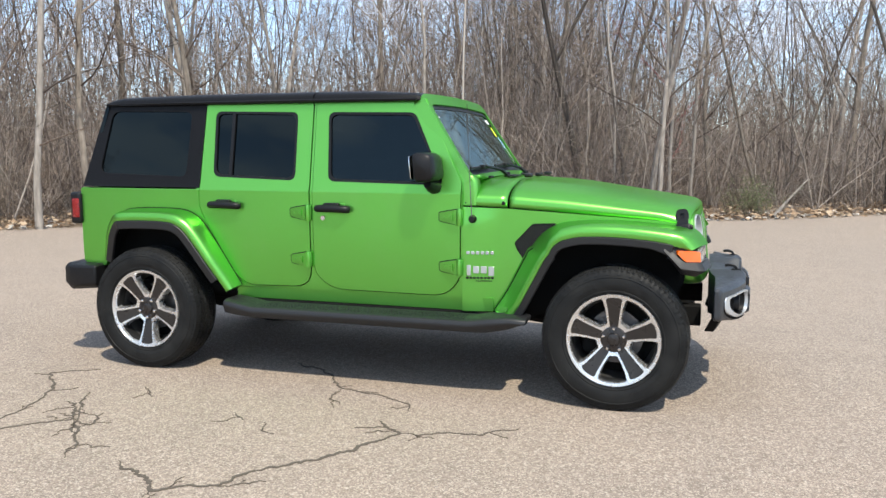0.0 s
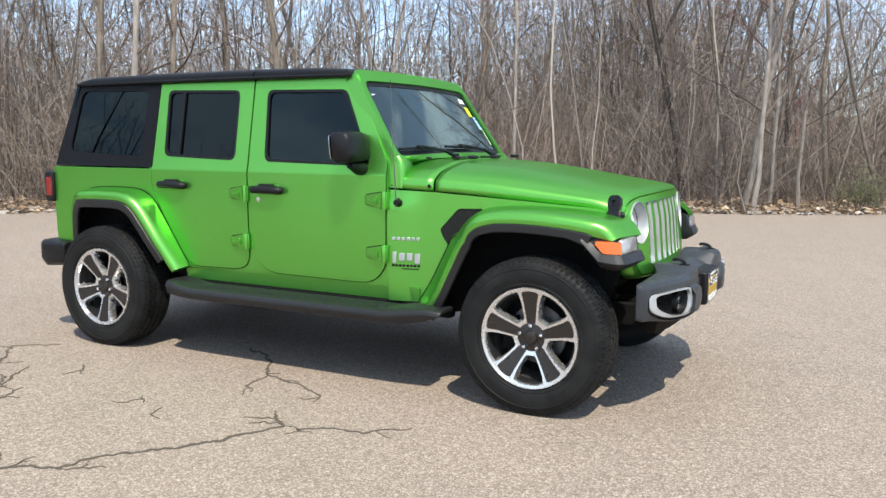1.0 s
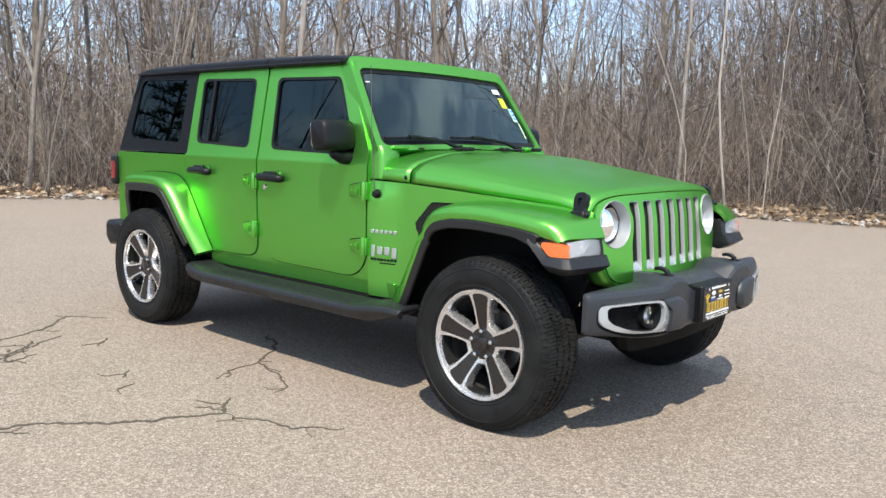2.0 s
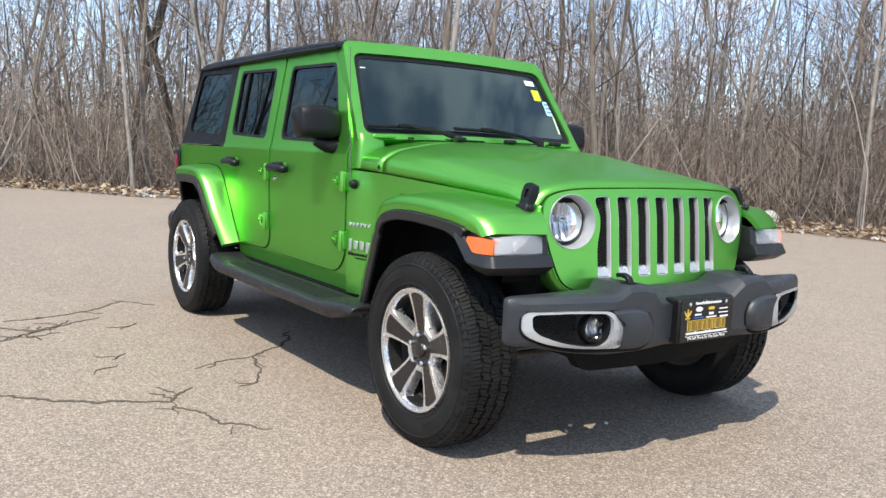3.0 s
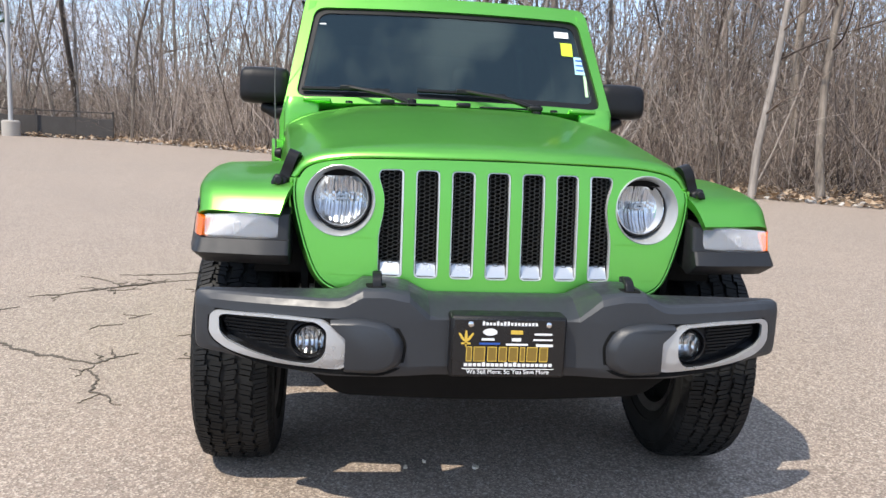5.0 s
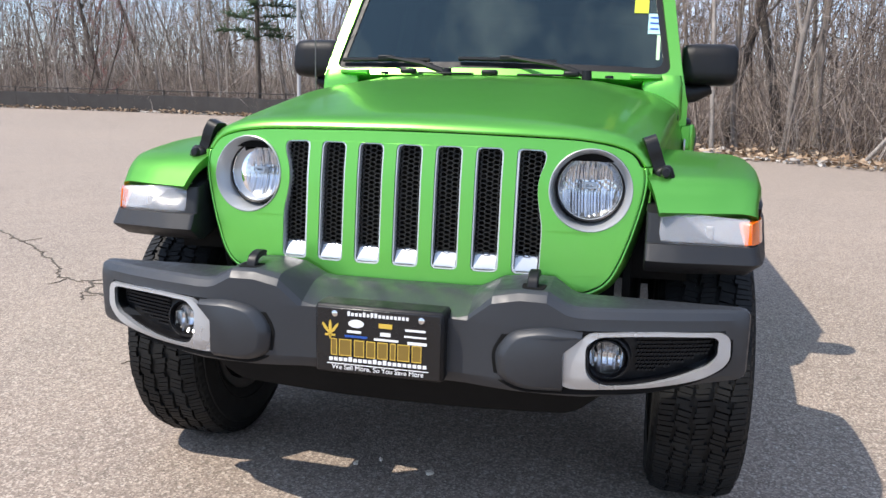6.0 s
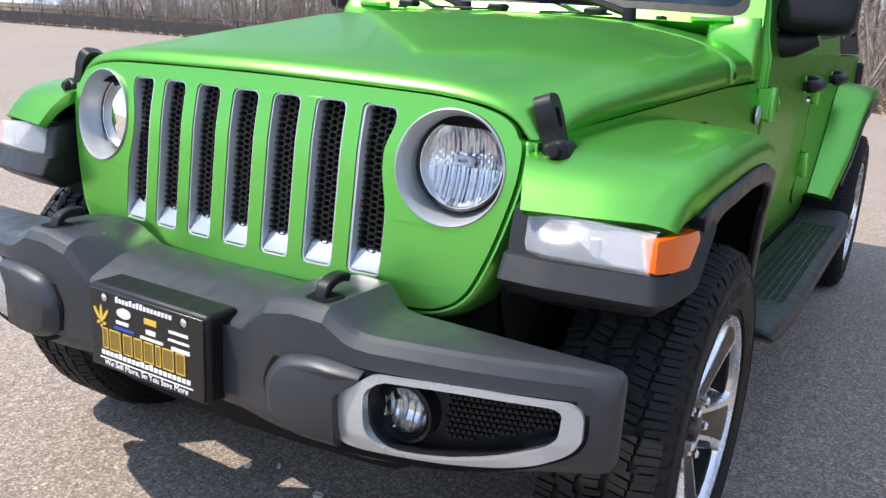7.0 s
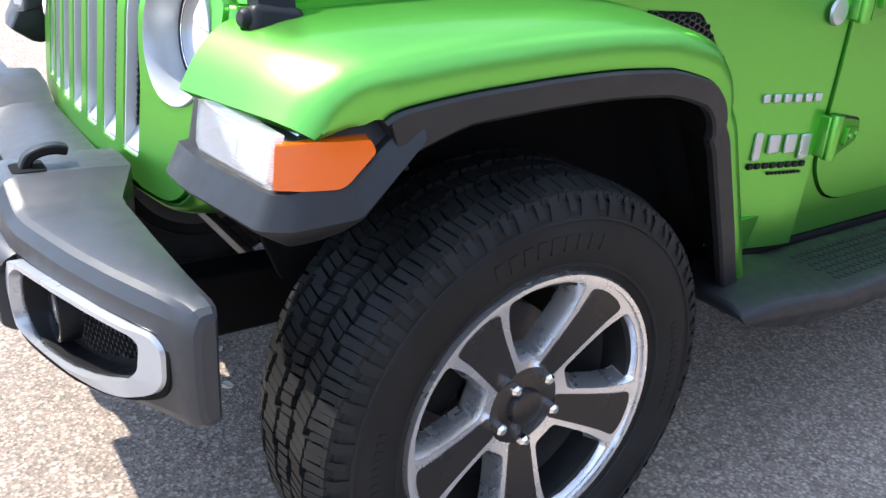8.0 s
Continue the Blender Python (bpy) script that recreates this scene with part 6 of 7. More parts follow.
def twigs(st, rng, pts, r, count, length, depth=1, spread=0.9, sub=4):
    """Side twigs along a limb, forking once or twice."""
    for _ in range(count):
        k = rng.uniform(0.12, 1.0) * (len(pts) - 1)
        i = min(int(k), len(pts) - 2)
        p = pts[i].lerp(pts[i + 1], k - i)
        d = (pts[i + 1] - pts[i]).normalized()
        out = Vector((rng.gauss(0, 1), rng.gauss(0, 1), rng.gauss(0.25, 0.6))).normalized()
        w = (d * rng.uniform(0.3, 0.9) + out * spread).normalized()
        ln = length * rng.uniform(0.4, 1.2)
        n = 2 if depth > 0 else 1
        q = wander(rng, p, w, ln, n, 0.20, 0.05)
        st.spike(q, r)
        if depth > 0:
            twigs(st, rng, q, r * 0.62, sub, ln * 0.6, depth - 1, spread)


def make_tree(seed, height, r0, first, limbs, lean, limb_len, fork=False, dense=5):
    """Meshes (sticks) of a trunk and a bare crown."""
    rng = random.Random(seed)
    trunk, crown = Sticks(), Sticks()
    pts = wander(rng, (0, 0, -0.15), (rng.gauss(0, lean), rng.gauss(0, lean), 1), height, 14, 0.065, 0.03)
    rad = [r0 * (1.25 if i == 0 else 1) * (1 - 0.90 * (i / 14) ** 1.15) for i in range(15)]
    trunk.add(pts, rad, 8)
    stems = [(pts, rad)]
    if fork:
        k = rng.randint(2, 5)
        q = wander(rng, pts[k], (rng.choice((-1, 1)) * 0.45, rng.gauss(0, 0.3), 1), height * 0.7, 10, 0.06, 0.05)
        r2 = [rad[k] * 0.75 * (1 - 0.9 * i / 10) for i in range(11)]
        trunk.add(q, r2, 7)
        stems.append((q, r2))
    for n in range(limbs):
        line, rr = stems[n % len(stems)]
        t = first + (1 - first) * ((n + rng.random()) / limbs)
        k = min(t * (len(line) - 1), len(line) - 1.01)
        i = int(k)
        p = line[i].lerp(line[i + 1], k - i)
        a = n * 2.4 + rng.gauss(0, 0.5)
        up = rng.uniform(0.25, 1.1) + 0.9 * t
        ln = limb_len * (1.15 - 0.75 * t) * rng.uniform(0.55, 1.2)
        q = wander(rng, p, (math.cos(a), math.sin(a), up), ln, 6, 0.17, 0.07)
        r = min(rr[i] * 0.42, 0.006 + 0.0062 * ln)
        crown.add(q, [r * (1 - 0.88 * j / 6) for j in range(7)], 4)
        # boughs off the limb, each with its own fine twigs
        for _ in range(dense + 2):
            k = rng.uniform(0.9, 5.9)
            i = int(k)
            b = q[i].lerp(q[i + 1], k - i)
            d = (q[i + 1] - q[i]).normalized()
            out = Vector((rng.gauss(0, 1), rng.gauss(0, 1), rng.gauss(0.35, 0.6))).normalized()
            l2 = ln * rng.uniform(0.22, 0.5) * (1.15 - 0.09 * k)
            q2 = wander(rng, b, d * 0.8 + out * 0.75, l2, 3, 0.20, 0.08)
            r2 = max(0.0050, r * 0.38)
            crown.spike(q2, r2)
            for _ in range(3):
                c = q2[1].lerp(q2[3], rng.random())
                way = d * 0.6 + Vector((rng.gauss(0, 0.6), rng.gauss(0, 0.6), rng.gauss(0.35, 0.5)))
                q3 = wander(rng, c, way, l2 * rng.uniform(0.3, 0.75), 2, 0.22, 0.05)
                crown.spike(q3, max(0.0042, r2 * 0.62))
    return trunk, crown


KINDS = []
for seed, height, r0, first, limbs, lean, limb_len, fork, dense, bark_m, twig_m, name in (
        (1, 15, 0.115, 0.16, 26, 0.05, 3.2, False, 5, BARK_GREY, TWIG, "tall grey bare tree"),
        (2, 13, 0.085, 0.12, 24, 0.07, 2.6, False, 5, BARK_GREY, TWIG, "slender grey bare tree"),
        (3, 17, 0.190, 0.22, 28, 0.04, 4.4, True, 6, BARK_DARK, TWIG, "thick dark bare tree"),
        (4, 12, 0.065, 0.10, 22, 0.06, 2.2, False, 5, BARK_PALE, TWIG, "thin pale bare tree"),
        (5, 14, 0.100, 0.14, 26, 0.04, 3.0, True, 5, BARK_PALE, TWIG, "forked pale bare tree"),
        (6, 10, 0.050, 0.08, 22, 0.12, 1.9, False, 5, BARK_GREY, TWIG, "young leaning bare tree"),
        (7, 16, 0.150, 0.18, 26, 0.06, 3.8, False, 6, BARK_GREY, TWIG, "stout grey bare tree"),
        (8, 11, 0.060, 0.10, 24, 0.10, 2.2, True, 6, BARK_DARK, TWIG_RED, "budding reddish bare tree")):
    tr, cr = make_tree(seed, height, r0 * 0.74, first, limbs, lean, limb_len, fork, dense)
    KINDS.append((tr.mesh("trunk", bark_m), cr.mesh("crown", twig_m), name))


def plant(kind, x, y, turn, size, group="trees round the lot", lean=0.0, label=""):
    tr, cr, name = KINDS[kind]
    ob = thing("tree", (label or name) + " at the edge of the lot", "tree", group=group)
    ob.matrix_world = pose(x, y, -0.05, lean, 0, turn) @ Matrix.Diagonal((size, size, size, 1))
    for nm, me in (("trunk", tr), ("crown", cr)):
        o = new(nm, me)
        o.parent = ob
    return ob


def edge_at(t):
    """A place and the outward way along the lot's edge; t from 0 to 1."""
    k = t * (len(EDGE) - 1)
    i = min(int(k), len(EDGE) - 2)
    a, b = Vector(EDGE[i]), Vector(EDGE[i + 1])
    d = (b - a).normalized()
    return a.lerp(b, k - i), Vector((d.y, -d.x))


LENGTHS = [0.0]
for a, b in zip(EDGE, EDGE[1:]):
    LENGTHS.append(LENGTHS[-1] + math.dist(a, b))


def along(m):
    """Edge place by metres from its start."""
    i = int(np.searchsorted(LENGTHS, m)) - 1
    i = max(0, min(i, len(EDGE) - 2))
    return edge_at((i + (m - LENGTHS[i]) / (LENGTHS[i + 1] - LENGTHS[i])) / (len(EDGE) - 1))


SPAN = LENGTHS[-1]
SEEN0, SEEN1 = 30.0, SPAN - 22.0     # the stretch that lies in front of the walk


def clear_of_lot(p):
    """True where a place lies outside the lot."""
    best = min(((Vector(q) - p).length, i) for i, q in enumerate(EDGE))
    i = max(1, min(best[1], len(EDGE) - 2))
    d = Vector(EDGE[i + 1]) - Vector(EDGE[i - 1])
    return (p - Vector(EDGE[i])).dot(Vector((d.y, -d.x))) > 0.25 and best[0] > 0.35


def build_woods():
    rng = random.Random(21)
    done, tries = 0, 0
    spots = []
    while done < 140 and tries < 6000:
        tries += 1
        m = rng.uniform(SEEN0 - 8, SEEN1)
        p, out = along(m)
        depth = 0.5 + 24 * rng.random() ** 1.5
        q = p + out * depth + Vector((rng.uniform(-1, 1), rng.uniform(-1, 1)))
        if not clear_of_lot(q) or any((q - o).length < (0.55 if depth < 6 else 0.9) for o in spots):
            continue
        spots.append(q)
        kind = rng.choices(range(8), (5, 7, 0.5, 6, 2, 8, 0.9, 1.0) if depth < 7 else (6, 7, 1.6, 5, 3, 7, 2.4, 1.0))[0]
        plant(kind, q.x, q.y, rng.uniform(0, 360), rng.uniform(0.75, 1.2), lean=rng.gauss(0, 3.5))
        done += 1
    # the rest of the ring, behind the camera: beyond the lot's other two sides
    for i in range(14):
        f = (i + rng.uniform(0.1, 0.9)) / 14
        x, y = (-22 + 170 * f, -73 - rng.uniform(0, 8)) if f < 0.5 else (63 + rng.uniform(0, 8), -66 + 230 * (f - 0.5))
        plant(rng.choices(range(8), (6, 5, 4, 2, 3, 3, 5, 1))[0], x, y, rng.uniform(0, 360), rng.uniform(0.85, 1.25), group="trees across the lot")


def build_undergrowth():
    rng = random.Random(8)
    near, far, stems, brush = Sticks(), Sticks(), Sticks(), Sticks()
    n = 0
    while n < 1700:
        p, out = along(rng.uniform(SEEN0 - 6, SEEN1))
        depth = 0.3 + 13 * rng.random() ** 1.7
        q = p + out * depth + Vector((rng.uniform(-0.8, 0.8), rng.uniform(-0.8, 0.8)))
        if not clear_of_lot(q):
            continue
        n += 1
        h = rng.choice((0.7, 1.2, 2.0, 2.8, 3.6, 4.6)) * rng.uniform(0.7, 1.25) * (0.6 if depth < 1.0 else 1.0)
        r = 0.004 + 0.0022 * h * rng.uniform(0.5, 1.5)
        pts = wander(rng, (q.x, q.y, -0.06), (rng.gauss(0, 0.38), rng.gauss(0, 0.38), 1), h, 5, 0.22)
        near.spike(pts, r)
        twigs(near, rng, pts, r * 0.5, 5, h * 0.42, 1, 1.25, 3)
    # low brush: many fine shoots from one root
    n = 0
    while n < 3000:
        p, out = along(rng.uniform(SEEN0 - 10, SEEN1 + 6))
        q = p + out * (1.2 + 26 * rng.random() ** 1.35)
        if not clear_of_lot(q):
            continue
        n += 1
        h = rng.uniform(1.0, 3.4) * rng.choice((0.7, 1.0, 1.25))
        root = Vector((q.x, q.y, -0.06))
        for _ in range(6):
            pts = wander(rng, root + Vector((rng.gauss(0, 0.25), rng.gauss(0, 0.25), 0)), (rng.gauss(0, 0.55), rng.gauss(0, 0.55), 1), h * rng.uniform(0.5, 1.15), 2, 0.32)
            brush.spike(pts, rng.uniform(0.004, 0.009))
            for _ in range(2):
                a = pts[0].lerp(pts[2], rng.uniform(0.25, 0.8))
                w = Vector((rng.gauss(0, 1.0), rng.gauss(0, 1.0), rng.uniform(-0.1, 0.9)))
                brush.spike([a, a + w * h * 0.24], 0.004)
    n = 0
    while n < 800:
        p, out = along(rng.uniform(SEEN0 - 6, SEEN1))
        q = p + out * (0.8 + 20 * rng.random() ** 1.2)
        if not clear_of_lot(q):
            continue
        n += 1
        h = rng.uniform(4.0, 11.0)
        r = 0.008 + 0.030 * rng.random() ** 1.8
        pts = wander(rng, (q.x, q.y, -0.06), (rng.gauss(0, 0.14), rng.gauss(0, 0.14), 1), h, 7, 0.11)
        stems.add(pts, [r * (1 - 0.80 * i / 7) for i in range(8)], 4)
        twigs(stems, rng, pts, 0.0055, 12, 1.6, 1, 1.5, 2)
    n = 0
    while n < 9000:
        p, out = along(rng.uniform(SEEN0 - 30, SEEN1 + 14))
        tall = -17 < p.x < 1.5 and p.y > 0
        if not tall and rng.random() < 0.2:
            continue
        q = p + out * (9 + 50 * rng.random() ** 1.2)
        if not clear_of_lot(q):
            continue
        n += 1
        high = rng.random() < (0.60 if tall else 0.55 if p.x < -17 else 0.30)
        h = rng.uniform(5.0, 15.0) if high else rng.uniform(1.6, 4.6 if tall else 3.4)
        r = 0.012 + 0.040 * rng.random() ** 2
        pts = wander(rng, (q.x, q.y, -0.06), (rng.gauss(0, 0.16), rng.gauss(0, 0.16), 1), h, 3, 0.12)
        far.add(pts, [r * (1 - 0.80 * i / 3) for i in range(4)], 3)
        for _ in range(15 if high else 7):
            k = rng.uniform(0.15, 0.98) * 3
            i = min(int(k), 2)
            a = pts[i].lerp(pts[i + 1], k - i)
            w = Vector((rng.gauss(0, 0.75), rng.gauss(0, 0.75), rng.uniform(0.0, 1.0)))
            far.spike([a, a + w * (rng.uniform(0.8, 2.4) if high else rng.uniform(0.5, 1.3))], rng.uniform(0.008, 0.016))
    # the deep wood behind the bend of the edge
    sectors = [(104, 146)] * 1500 + [(74, 104)] * 480 + [(148, 188)] * 850
    n = 0
    while n < len(sectors):
        a, d = radians(rng.uniform(*sectors[n])), 20 + 42 * rng.random()
        q = Vector((4 + d * math.cos(a), -3 + d * math.sin(a)))
        if not clear_of_lot(q):
            continue
        n += 1
        h = rng.uniform(5.0, 14.0) if rng.random() < 0.5 else rng.uniform(2.0, 5.0)
        fine = 0.00042 * d
        r = fine * (0.9 + 2.4 * rng.random() ** 3)
        pts = wander(rng, (q.x, q.y, -0.06), (rng.gauss(0, 0.10), rng.gauss(0, 0.10), 1), h, 3, 0.08)
        far.add(pts, [r * (1 - 0.80 * i / 3) for i in range(4)], 3)
        for _ in range(10):
            k = rng.uniform(0.1, 0.98) * 3
            i = min(int(k), 2)
            a = pts[i].lerp(pts[i + 1], k - i)
            w = Vector((rng.gauss(0, 0.55), rng.gauss(0, 0.55), rng.uniform(0.15, 1.1)))
            far.spike([a, a + w * rng.uniform(0.9, 2.8)], fine * rng.uniform(0.6, 1.1))
        for _ in range(8):
            a = Vector((q.x + rng.gauss(0, 0.7), q.y + rng.gauss(0, 0.7), -0.06))
            w = Vector((rng.gauss(0, 0.5), rng.gauss(0, 0.5), 1)) * rng.uniform(1.2, 3.6)
            far.spike([a, a + w], fine * rng.uniform(0.8, 1.6))
    # deep thickets that close the view between the stems
    n = 0
    while n < 4800:
        p, out = along(rng.uniform(SEEN0 - 30, SEEN1 + 14))
        d = 13 + 45 * rng.random()
        q = p + out * d
        if not clear_of_lot(q):
            continue
        n += 1
        for _ in range(8):
            a = Vector((q.x + rng.gauss(0, 0.7), q.y + rng.gauss(0, 0.7), -0.06))
            w = Vector((rng.gauss(0, 0.55), rng.gauss(0, 0.55), 1)) * rng.uniform(1.0, 3.2)
            far.spike([a, a + w], 0.00042 * (d + 11) * rng.uniform(0.8, 1.7))
    u = new("undergrowth", near.mesh("undergrowth", TWIG_PALE))
    tagged(u, "tangle of bare brown shrubs and saplings", "undergrowth", kind="stuff")
    w = new("brush", brush.mesh("brush", TWIG))
    tagged(w, "dense low brush of fine brown shoots", "brush", kind="stuff")
    w = new("saplings", stems.mesh("saplings", TWIG_PALE))
    tagged(w, "crowded thin grey saplings", "saplings", kind="stuff")
    w = new("far_woods", far.mesh("far_woods", TWIG_FAR))
    tagged(w, "distant bare grey-brown woods", "woods", kind="stuff")


def build_litter():
    rng = random.Random(14)
    v, f = [], []
    for _ in range(15000):
        p, out = along(rng.uniform(SEEN0 - 4, SEEN1))
        q = p + out * (rng.random() ** 1.6 * 3.2 - 0.25)
        s, a = rng.uniform(0.03, 0.085), rng.uniform(0, 6.28)
        c, sn, z = math.cos(a) * s, math.sin(a) * s, rng.uniform(0.0, 0.13)
        tilt = rng.gauss(0, 0.5) * s
        b = len(v)
        v += [(q.x - c, q.y - sn, z), (q.x - sn * 0.6, q.y + c * 0.6, z + tilt + 0.012), (q.x + c, q.y + sn, z + 0.01), (q.x + sn * 0.6, q.y - c * 0.6, z - tilt * 0.3 + 0.012)]
        f += [(b, b + 1, b + 2), (b, b + 2, b + 3)]
    me = bpy.data.meshes.new("leaf_litter")
    me.from_pydata(v, [], f)
    me.materials.append(LEAVES)
    tagged(new("leaf_litter", me), "dry tan leaves heaped along the pavement edge", "leaves", kind="stuff")
    # pale stones along the edge
    bm = bmesh.new()
    for _ in range(1300):
        p, out = along(rng.uniform(SEEN0, SEEN1 - 10))
        q = p + out * (rng.random() ** 1.5 * 1.4 - 0.12)
        r = rng.uniform(0.025, 0.085) * (1.8 if rng.random() < 0.06 else 1)
        geo = bmesh.ops.create_icosphere(bm, subdivisions=1, radius=r)
        sc = (rng.uniform(0.8, 1.4), rng.uniform(0.7, 1.2), rng.uniform(0.4, 0.75))
        for vv in geo["verts"]:
            vv.co = Vector((vv.co.x * sc[0], vv.co.y * sc[1], vv.co.z * sc[2])) * rng.uniform(0.82, 1.12) + Vector((q.x, q.y, r * 0.2))
    ob = part("edge_stones", bm, STONE, None, doubles=False)
    tagged(ob, "pale rounded stones scattered along the pavement edge", "stones", kind="stuff")


TWIG_PALE = per_island("grey_saplings", (0.0, (0.065, 0.052, 0.042)), (0.6, (0.27, 0.225, 0.190)), (1.0, (0.54, 0.48, 0.42)))
TWIG_FAR = per_island("far_grey_twigs", (0.0, (0.055, 0.041, 0.034)), (0.6, (0.205, 0.160, 0.134)), (1.0, (0.45, 0.385, 0.335)))
LEAVES = per_island("dry_leaves", (0.0, (0.16, 0.10, 0.055)), (0.5, (0.34, 0.23, 0.14)), (1.0, (0.52, 0.41, 0.29)))
STONE = per_island("pale_stones", (0.0, (0.24, 0.21, 0.18)), (0.6, (0.42, 0.39, 0.35)), (1.0, (0.62, 0.59, 0.55)))
build_woods()
build_undergrowth()
build_litter()


# ---- single things at the wood's edge ----
def build_key_trees():
    for kind, x, y, turn, size, lean in ((3, -9.8, 6.8, 10, 1.4, 0), (1, -9.5, 8.0, 200, 1.2, -1), (4, 0.6, 13.2, 60, 0.85, 5), (3, 0.9, 12.6, 120, 1.1, 9), (3, -11.0, 12.6, 30, 1.2, 2),
                                         (4, -10.2, 12.8, 300, 1.1, 0), (6, -13.5, 9.6, 90, 1.0, 0), (2, -17.6, 2.6, 10, 0.9, 0), (2, -17.0, 3.8, 140, 0.8, 2), (6, -15.8, 4.4, 80, 0.9, -2),
                                         (3, 1.05, 13.9, 90, 0.85, 8), (2, -1.2, 16.4, 60, 0.66, 2), (2, 6.3, 18.2, 150, 0.62, -3), (2, 9.5, 23.0, 250, 0.7, 0), (7, -26.5, -21.4, 40, 0.75, 0), (7, -27.0, -22.4, 10, 0.7, 0), (1, -12.5, 15.5, 10, 1.0, 0), (3, -9.0, 14.5, 70, 1.1, 2), (5, -6.5, 14.2, 130, 1.1, 0), (4, -11.0, 18.0, 200, 1.0, 0), (3, -4.6, 13.6, 20, 1.0, 1), (0, -8.0, 18.5, 50, 1.0, 0)):
        plant(kind, x, y, turn, size, lean=lean)
    for kind, x, y, size in ((3, -18.6, 0.4, 0.9), (1, -20.2, 2.0, 0.95), (4, -21.8, -0.6, 0.9), (5, -20.8, -2.6, 1.1), (3, -23.5, 1.2, 1.0), (1, -24.5, -3.4, 0.9), (5, -22.4, 4.2, 1.2), (4, -25.5, 0.8, 1.0), (0, -27.0, -1.8, 0.85), (3, -19.4, 4.6, 1.0)):
        plant(kind, x, y, (x * 77 + y * 31) % 360, size)
    # pale dead limbs lying against the wood
    rng = random.Random(77)
    for x, y, wx, wy, ln in ((-17.5, -0.45, 0.0, 0.27, 2.8), (-17.45, -0.50, -0.05, 0.51, 3.4), (3.3, 13.7, 0.5, 0.4, 1.2), (-8.2, 9.6, 0.4, 0.3, 2.4), (-12.4, 4.6, -0.3, 0.5, 2.0)):
        st = Sticks()
        pts = wander(rng, (x, y, 0.05), (wx, wy, 0.62), ln, 7, 0.07)
        st.add(pts, [0.045 * (1 - 0.75 * i / 7) for i in range(8)], 6)
        twigs(st, rng, pts, 0.011, 9, 0.9, 1)
        ob = new("dead_limb", st.mesh("dead_limb", BARK_PALE))
        tagged(ob, "pale dead limb leaning at the wood edge", "fallen branch", group="dead limbs")


SHRUB = (2.9, 13.95)


def build_green_shrub():
    rng = random.Random(52)
    shrub = thing("shrub", "low green-leaved shrub among the bare brush", "shrub", at=(SHRUB[0], SHRUB[1], -0.05))
    st, v, f = Sticks(), [], []
    for _ in range(60):
        pts = wander(rng, (rng.gauss(0, 0.2), rng.gauss(0, 0.2), 0), (rng.gauss(0, 0.35), rng.gauss(0, 0.35), 1), rng.uniform(0.4, 1.15), 4, 0.12)
        st.spike(pts, 0.006)
        for _ in range(26):
            k = rng.uniform(0.3, 1) * 4
            i = min(int(k), 3)
            c = pts[i].lerp(pts[i + 1], k - i) + Vector((rng.gauss(0, 0.05), rng.gauss(0, 0.05), rng.gauss(0, 0.05)))
            a = Vector((rng.gauss(0, 1), rng.gauss(0, 1), rng.gauss(0, 1))).normalized() * rng.uniform(0.012, 0.028)
            b = a.orthogonal().normalized() * a.length * 0.5
            n = len(v)
            v += [c - a, c + b, c + a, c - b]
            f.append((n, n + 1, n + 2, n + 3))
    o = new("stems", st.mesh("stems", TWIG))
    o.parent = shrub
    me = bpy.data.meshes.new("leaves")
    me.from_pydata(v, [], f)
    me.materials.append(SHRUB_GREEN)
    o = new("leaves", me)
    o.parent = shrub


def build_fence():
    fence = thing("fence", "low dark barrier fence along the far pavement edge", "fence", at=(0, 0, 0))
    line = [(x, y) for x, y in EDGE if y < -7.0 and x < -20]
    for (x0, y0), (x1, y1) in zip(line, line[1:]):
        n = max(1, round(math.dist((x0, y0), (x1, y1)) / 2.6))
        for k in range(n):
            a = Vector((x0 + (x1 - x0) * k / n, y0 + (y1 - y0) * k / n))
            b = Vector((x0 + (x1 - x0) * (k + 1) / n, y0 + (y1 - y0) * (k + 1) / n))
            off = Vector((-0.35, 0))
            a, b = a + off, b + off
            d = (b - a).normalized()
            side = Vector((d.y, -d.x)) * 0.02
            part("fence_post", box((a.x, a.y, 0.43), (0.055, 0.055, 0.98)), FENCE, fence, bevel=0.006)
            rings = []
            for q in range(5):
                p = a.lerp(b, q / 4)
                sag = 0.03 * math.sin(math.pi * q / 4)
                rings.append([(p.x + side.x, p.y + side.y, -0.05), (p.x + side.x, p.y + side.y, 0.70 - sag), (p.x - side.x, p.y - side.y, 0.70 - sag), (p.x - side.x, p.y - side.y, -0.05)])
            part("fence_sheet", loft(rings), FENCE, fence)
            part("fence_rail", tube([(a.x, a.y, 0.86), (b.x, b.y, 0.86)], 0.018, 6), FENCE, fence)


def build_pole():
    pole = thing("lamp_post", "slim grey lamp post beside the fence", "lamp post", at=(-23.9, -11.33, -0.05))
    part("post", tube([(0, 0, 0), (0, 0, 4.5), (0, 0, 9.0)], [0.075, 0.062, 0.05], 12), POLE, pole)
    part("base", revolve([(0, 0.0), (0.28, 0.0), (0.28, 0.5), (0.24, 0.55), (0, 0.55)], 16, "Z"), STONE, pole)
    part("arm", tube([(0, 0, 8.8), (0.9, 0.1, 9.0)], 0.04, 8), POLE, pole)
    part("lantern", box((1.1, 0.12, 9.0), (0.6, 0.28, 0.12)), POLE, pole, bevel=0.03)


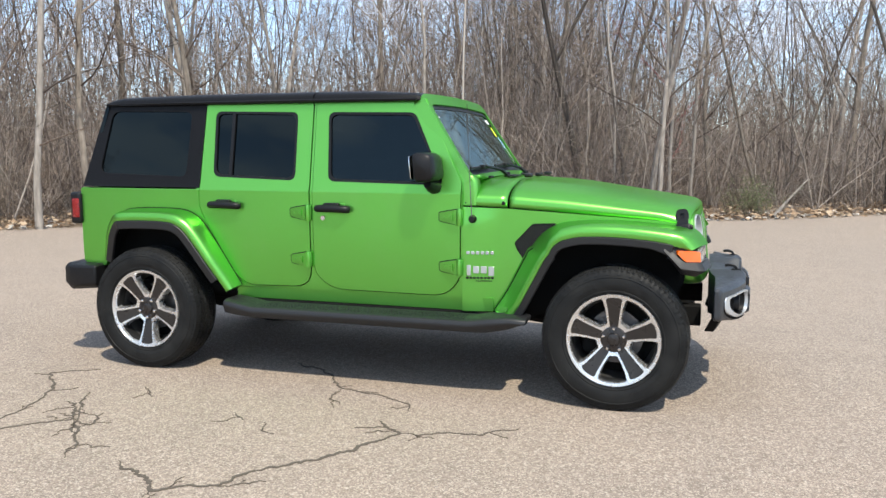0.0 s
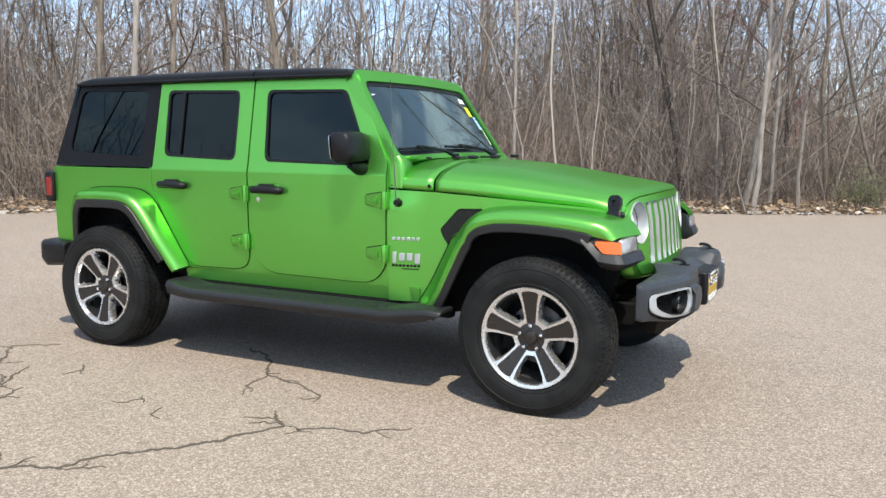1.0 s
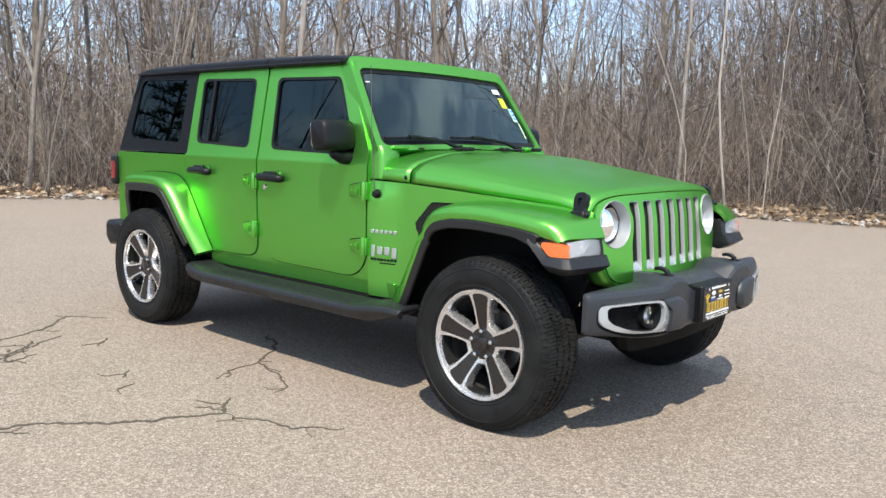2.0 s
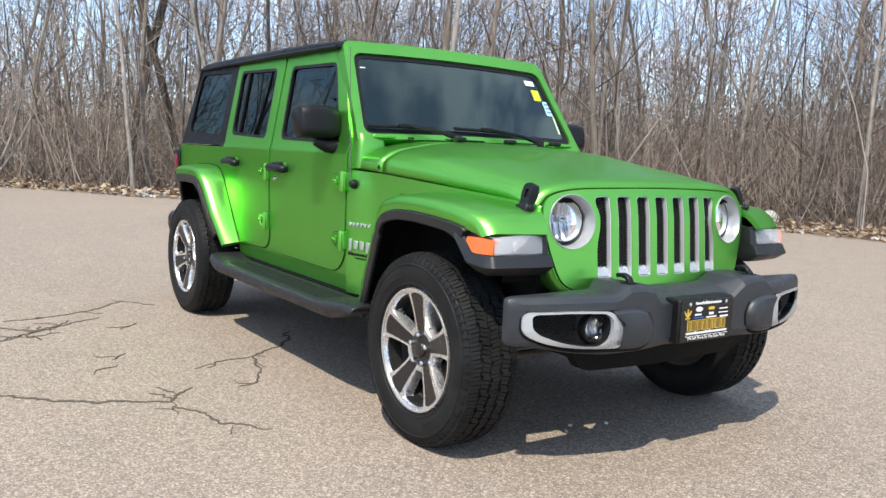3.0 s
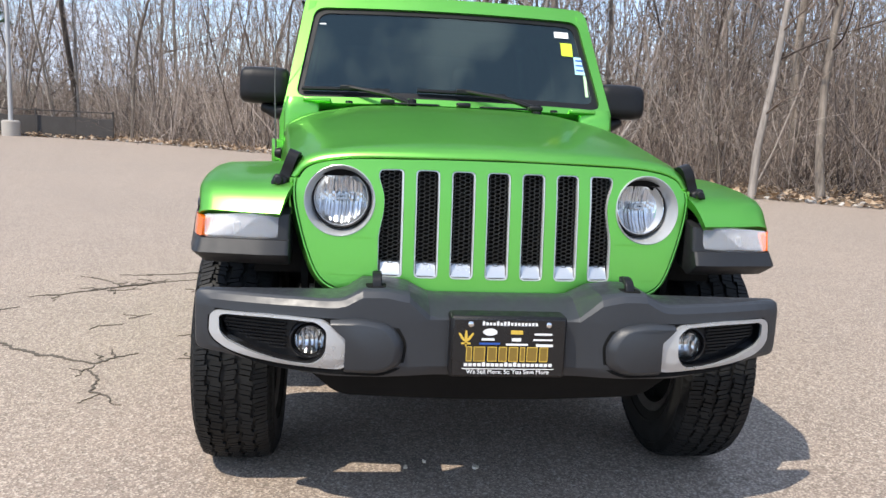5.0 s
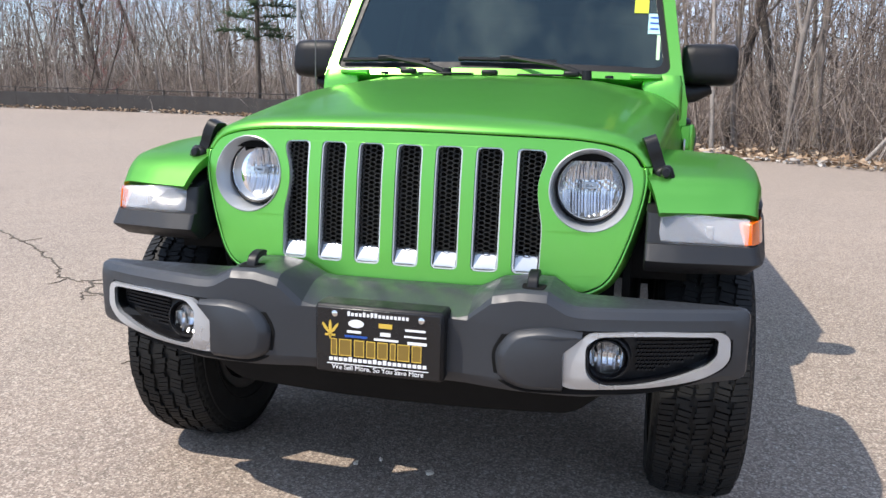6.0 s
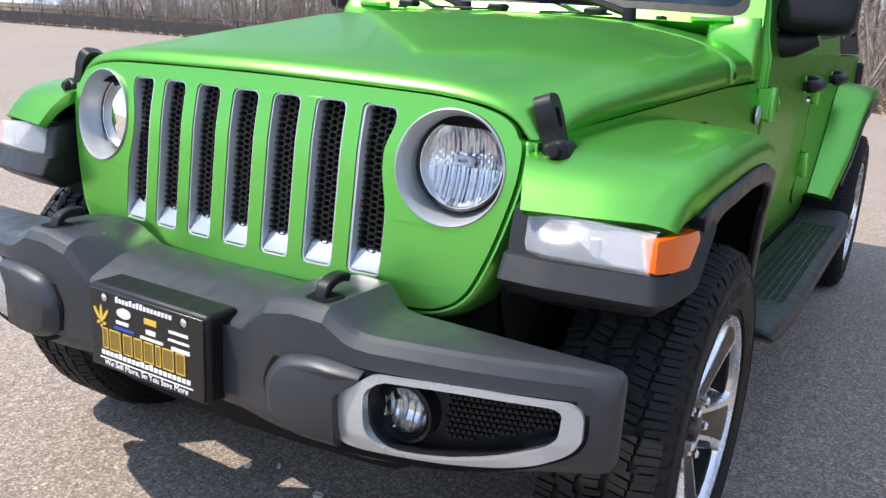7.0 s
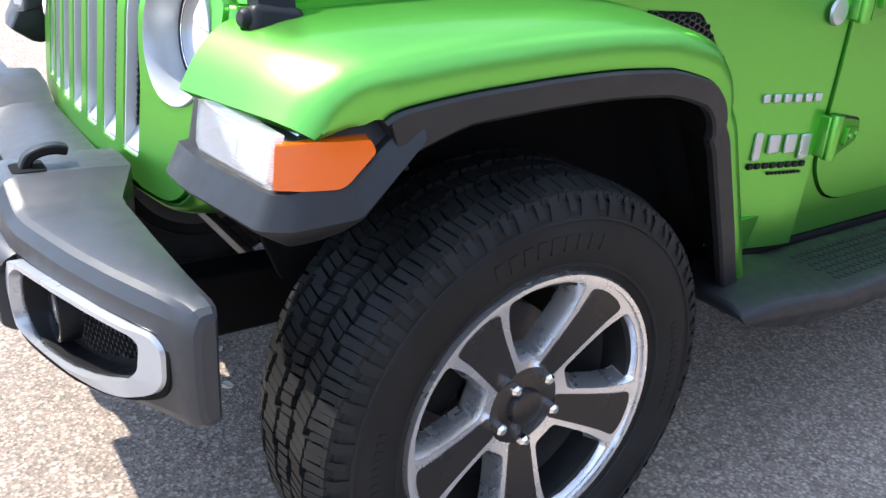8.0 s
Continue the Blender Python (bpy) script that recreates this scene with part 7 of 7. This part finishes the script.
def build_pine():
    rng = random.Random(31)
    pine = thing("pine", "dark green pine among the bare trees", "tree", at=(-25.7, -13.75, -0.05))
    tr, nd = Sticks(), Sticks()
    tr.add([(0, 0, 0), (0.05, 0, 5), (0, 0.06, 13)], [0.11, 0.08, 0.02], 8)
    for i in range(70):
        z = 2.9 + 9.9 * (i / 70)
        a = i * 2.4
        ln = (1.9 - 1.5 * (i / 70)) * rng.uniform(0.7, 1.1)
        pts = wander(rng, (0, 0, z), (math.cos(a), math.sin(a), 0.12), ln, 4, 0.08, -0.02)
        tr.add(pts, [0.03, 0.024, 0.018, 0.012, 0.006], 4)
        twigs(nd, rng, pts, 0.026, 60, 0.50, 0, 0.8)
    for nm, st, mt in (("trunk", tr, BARK_DARK), ("needles", nd, PINE)):
        o = new(nm, st.mesh(nm, mt))
        o.parent = pine


SHRUB_GREEN = per_island("shrub_leaves", (0.0, (0.05, 0.06, 0.022)), (0.5, (0.09, 0.105, 0.04)), (1.0, (0.15, 0.16, 0.07)))
FENCE = plain("black_fence_sheet", (0.038, 0.034, 0.032), 0.8, grain=30, vary=0.3, bump=0.3)
POLE = plain("grey_pole_paint", (0.42, 0.42, 0.42), 0.5, 0.2, grain=30, vary=0.1)
PINE = per_island("pine_needles", (0.0, (0.018, 0.035, 0.015)), (0.5, (0.035, 0.065, 0.026)), (1.0, (0.06, 0.10, 0.04)))
build_key_trees()
build_green_shrub()
build_fence()
build_pole()
build_pine()


def build_debris():
    """A few pale dry leaves and chips lying on the lot."""
    rng = random.Random(91)
    for x, y, size in DEBRIS:
        bm = bmesh.new()
        n = 9
        rim = [bm.verts.new((size * (1 + rng.uniform(-0.25, 0.25)) * math.cos(2 * math.pi * i / n), 0.6 * size * (1 + rng.uniform(-0.25, 0.25)) * math.sin(2 * math.pi * i / n), rng.uniform(0.003, 0.012))) for i in range(n)]
        mid = bm.verts.new((0, 0, 0.004))
        low = [bm.verts.new((v.co.x * 0.9, v.co.y * 0.9, 0.0)) for v in rim]
        for i in range(n):
            bm.faces.new([rim[i], rim[(i + 1) % n], mid])
            bm.faces.new([rim[(i + 1) % n], rim[i], low[i], low[(i + 1) % n]])
        leaf = part("dry_leaf", bm, LEAF_PALE, None)
        leaf.matrix_world = pose(x, y, 0.0, 0, 0, rng.uniform(0, 360))
        tagged(leaf, "small pale dry leaf lying on the asphalt", "leaf", group="leaves on the lot")


def build_boulder():
    rng = random.Random(63)
    bm = bmesh.new()
    bmesh.ops.create_icosphere(bm, subdivisions=3, radius=1.0)
    for v in bm.verts:
        d = v.co.normalized()
        lump = 1 + 0.16 * math.sin(3.1 * d.x + 1.7 * d.y) + 0.11 * math.cos(5.3 * d.y - 2.9 * d.z) + rng.uniform(-0.03, 0.03)
        v.co = Vector((d.x * 0.24 * lump, d.y * 0.18 * lump, max(-0.08, d.z * 0.17 * lump)))
    rock = part("boulder", bm, BOULDER, None, sharp=30)
    rock.matrix_world = pose(-6.5, 13.3, 0.06, 0, 0, 25)
    tagged(rock, "pale grey boulder lying among leaves by the woods", "rock")


BOULDER = plain("pale_boulder", (0.50, 0.48, 0.45), 0.85, grain=22, vary=0.3, bump=0.5)
LEAF_PALE = plain("pale_dry_leaf", (0.62, 0.56, 0.46), 0.8, grain=60, vary=0.2)
DEBRIS = [(1.705, 0.016, 0.016), (1.703, -0.230, 0.010), (1.655, -0.160, 0.008)]
build_debris()
build_boulder()
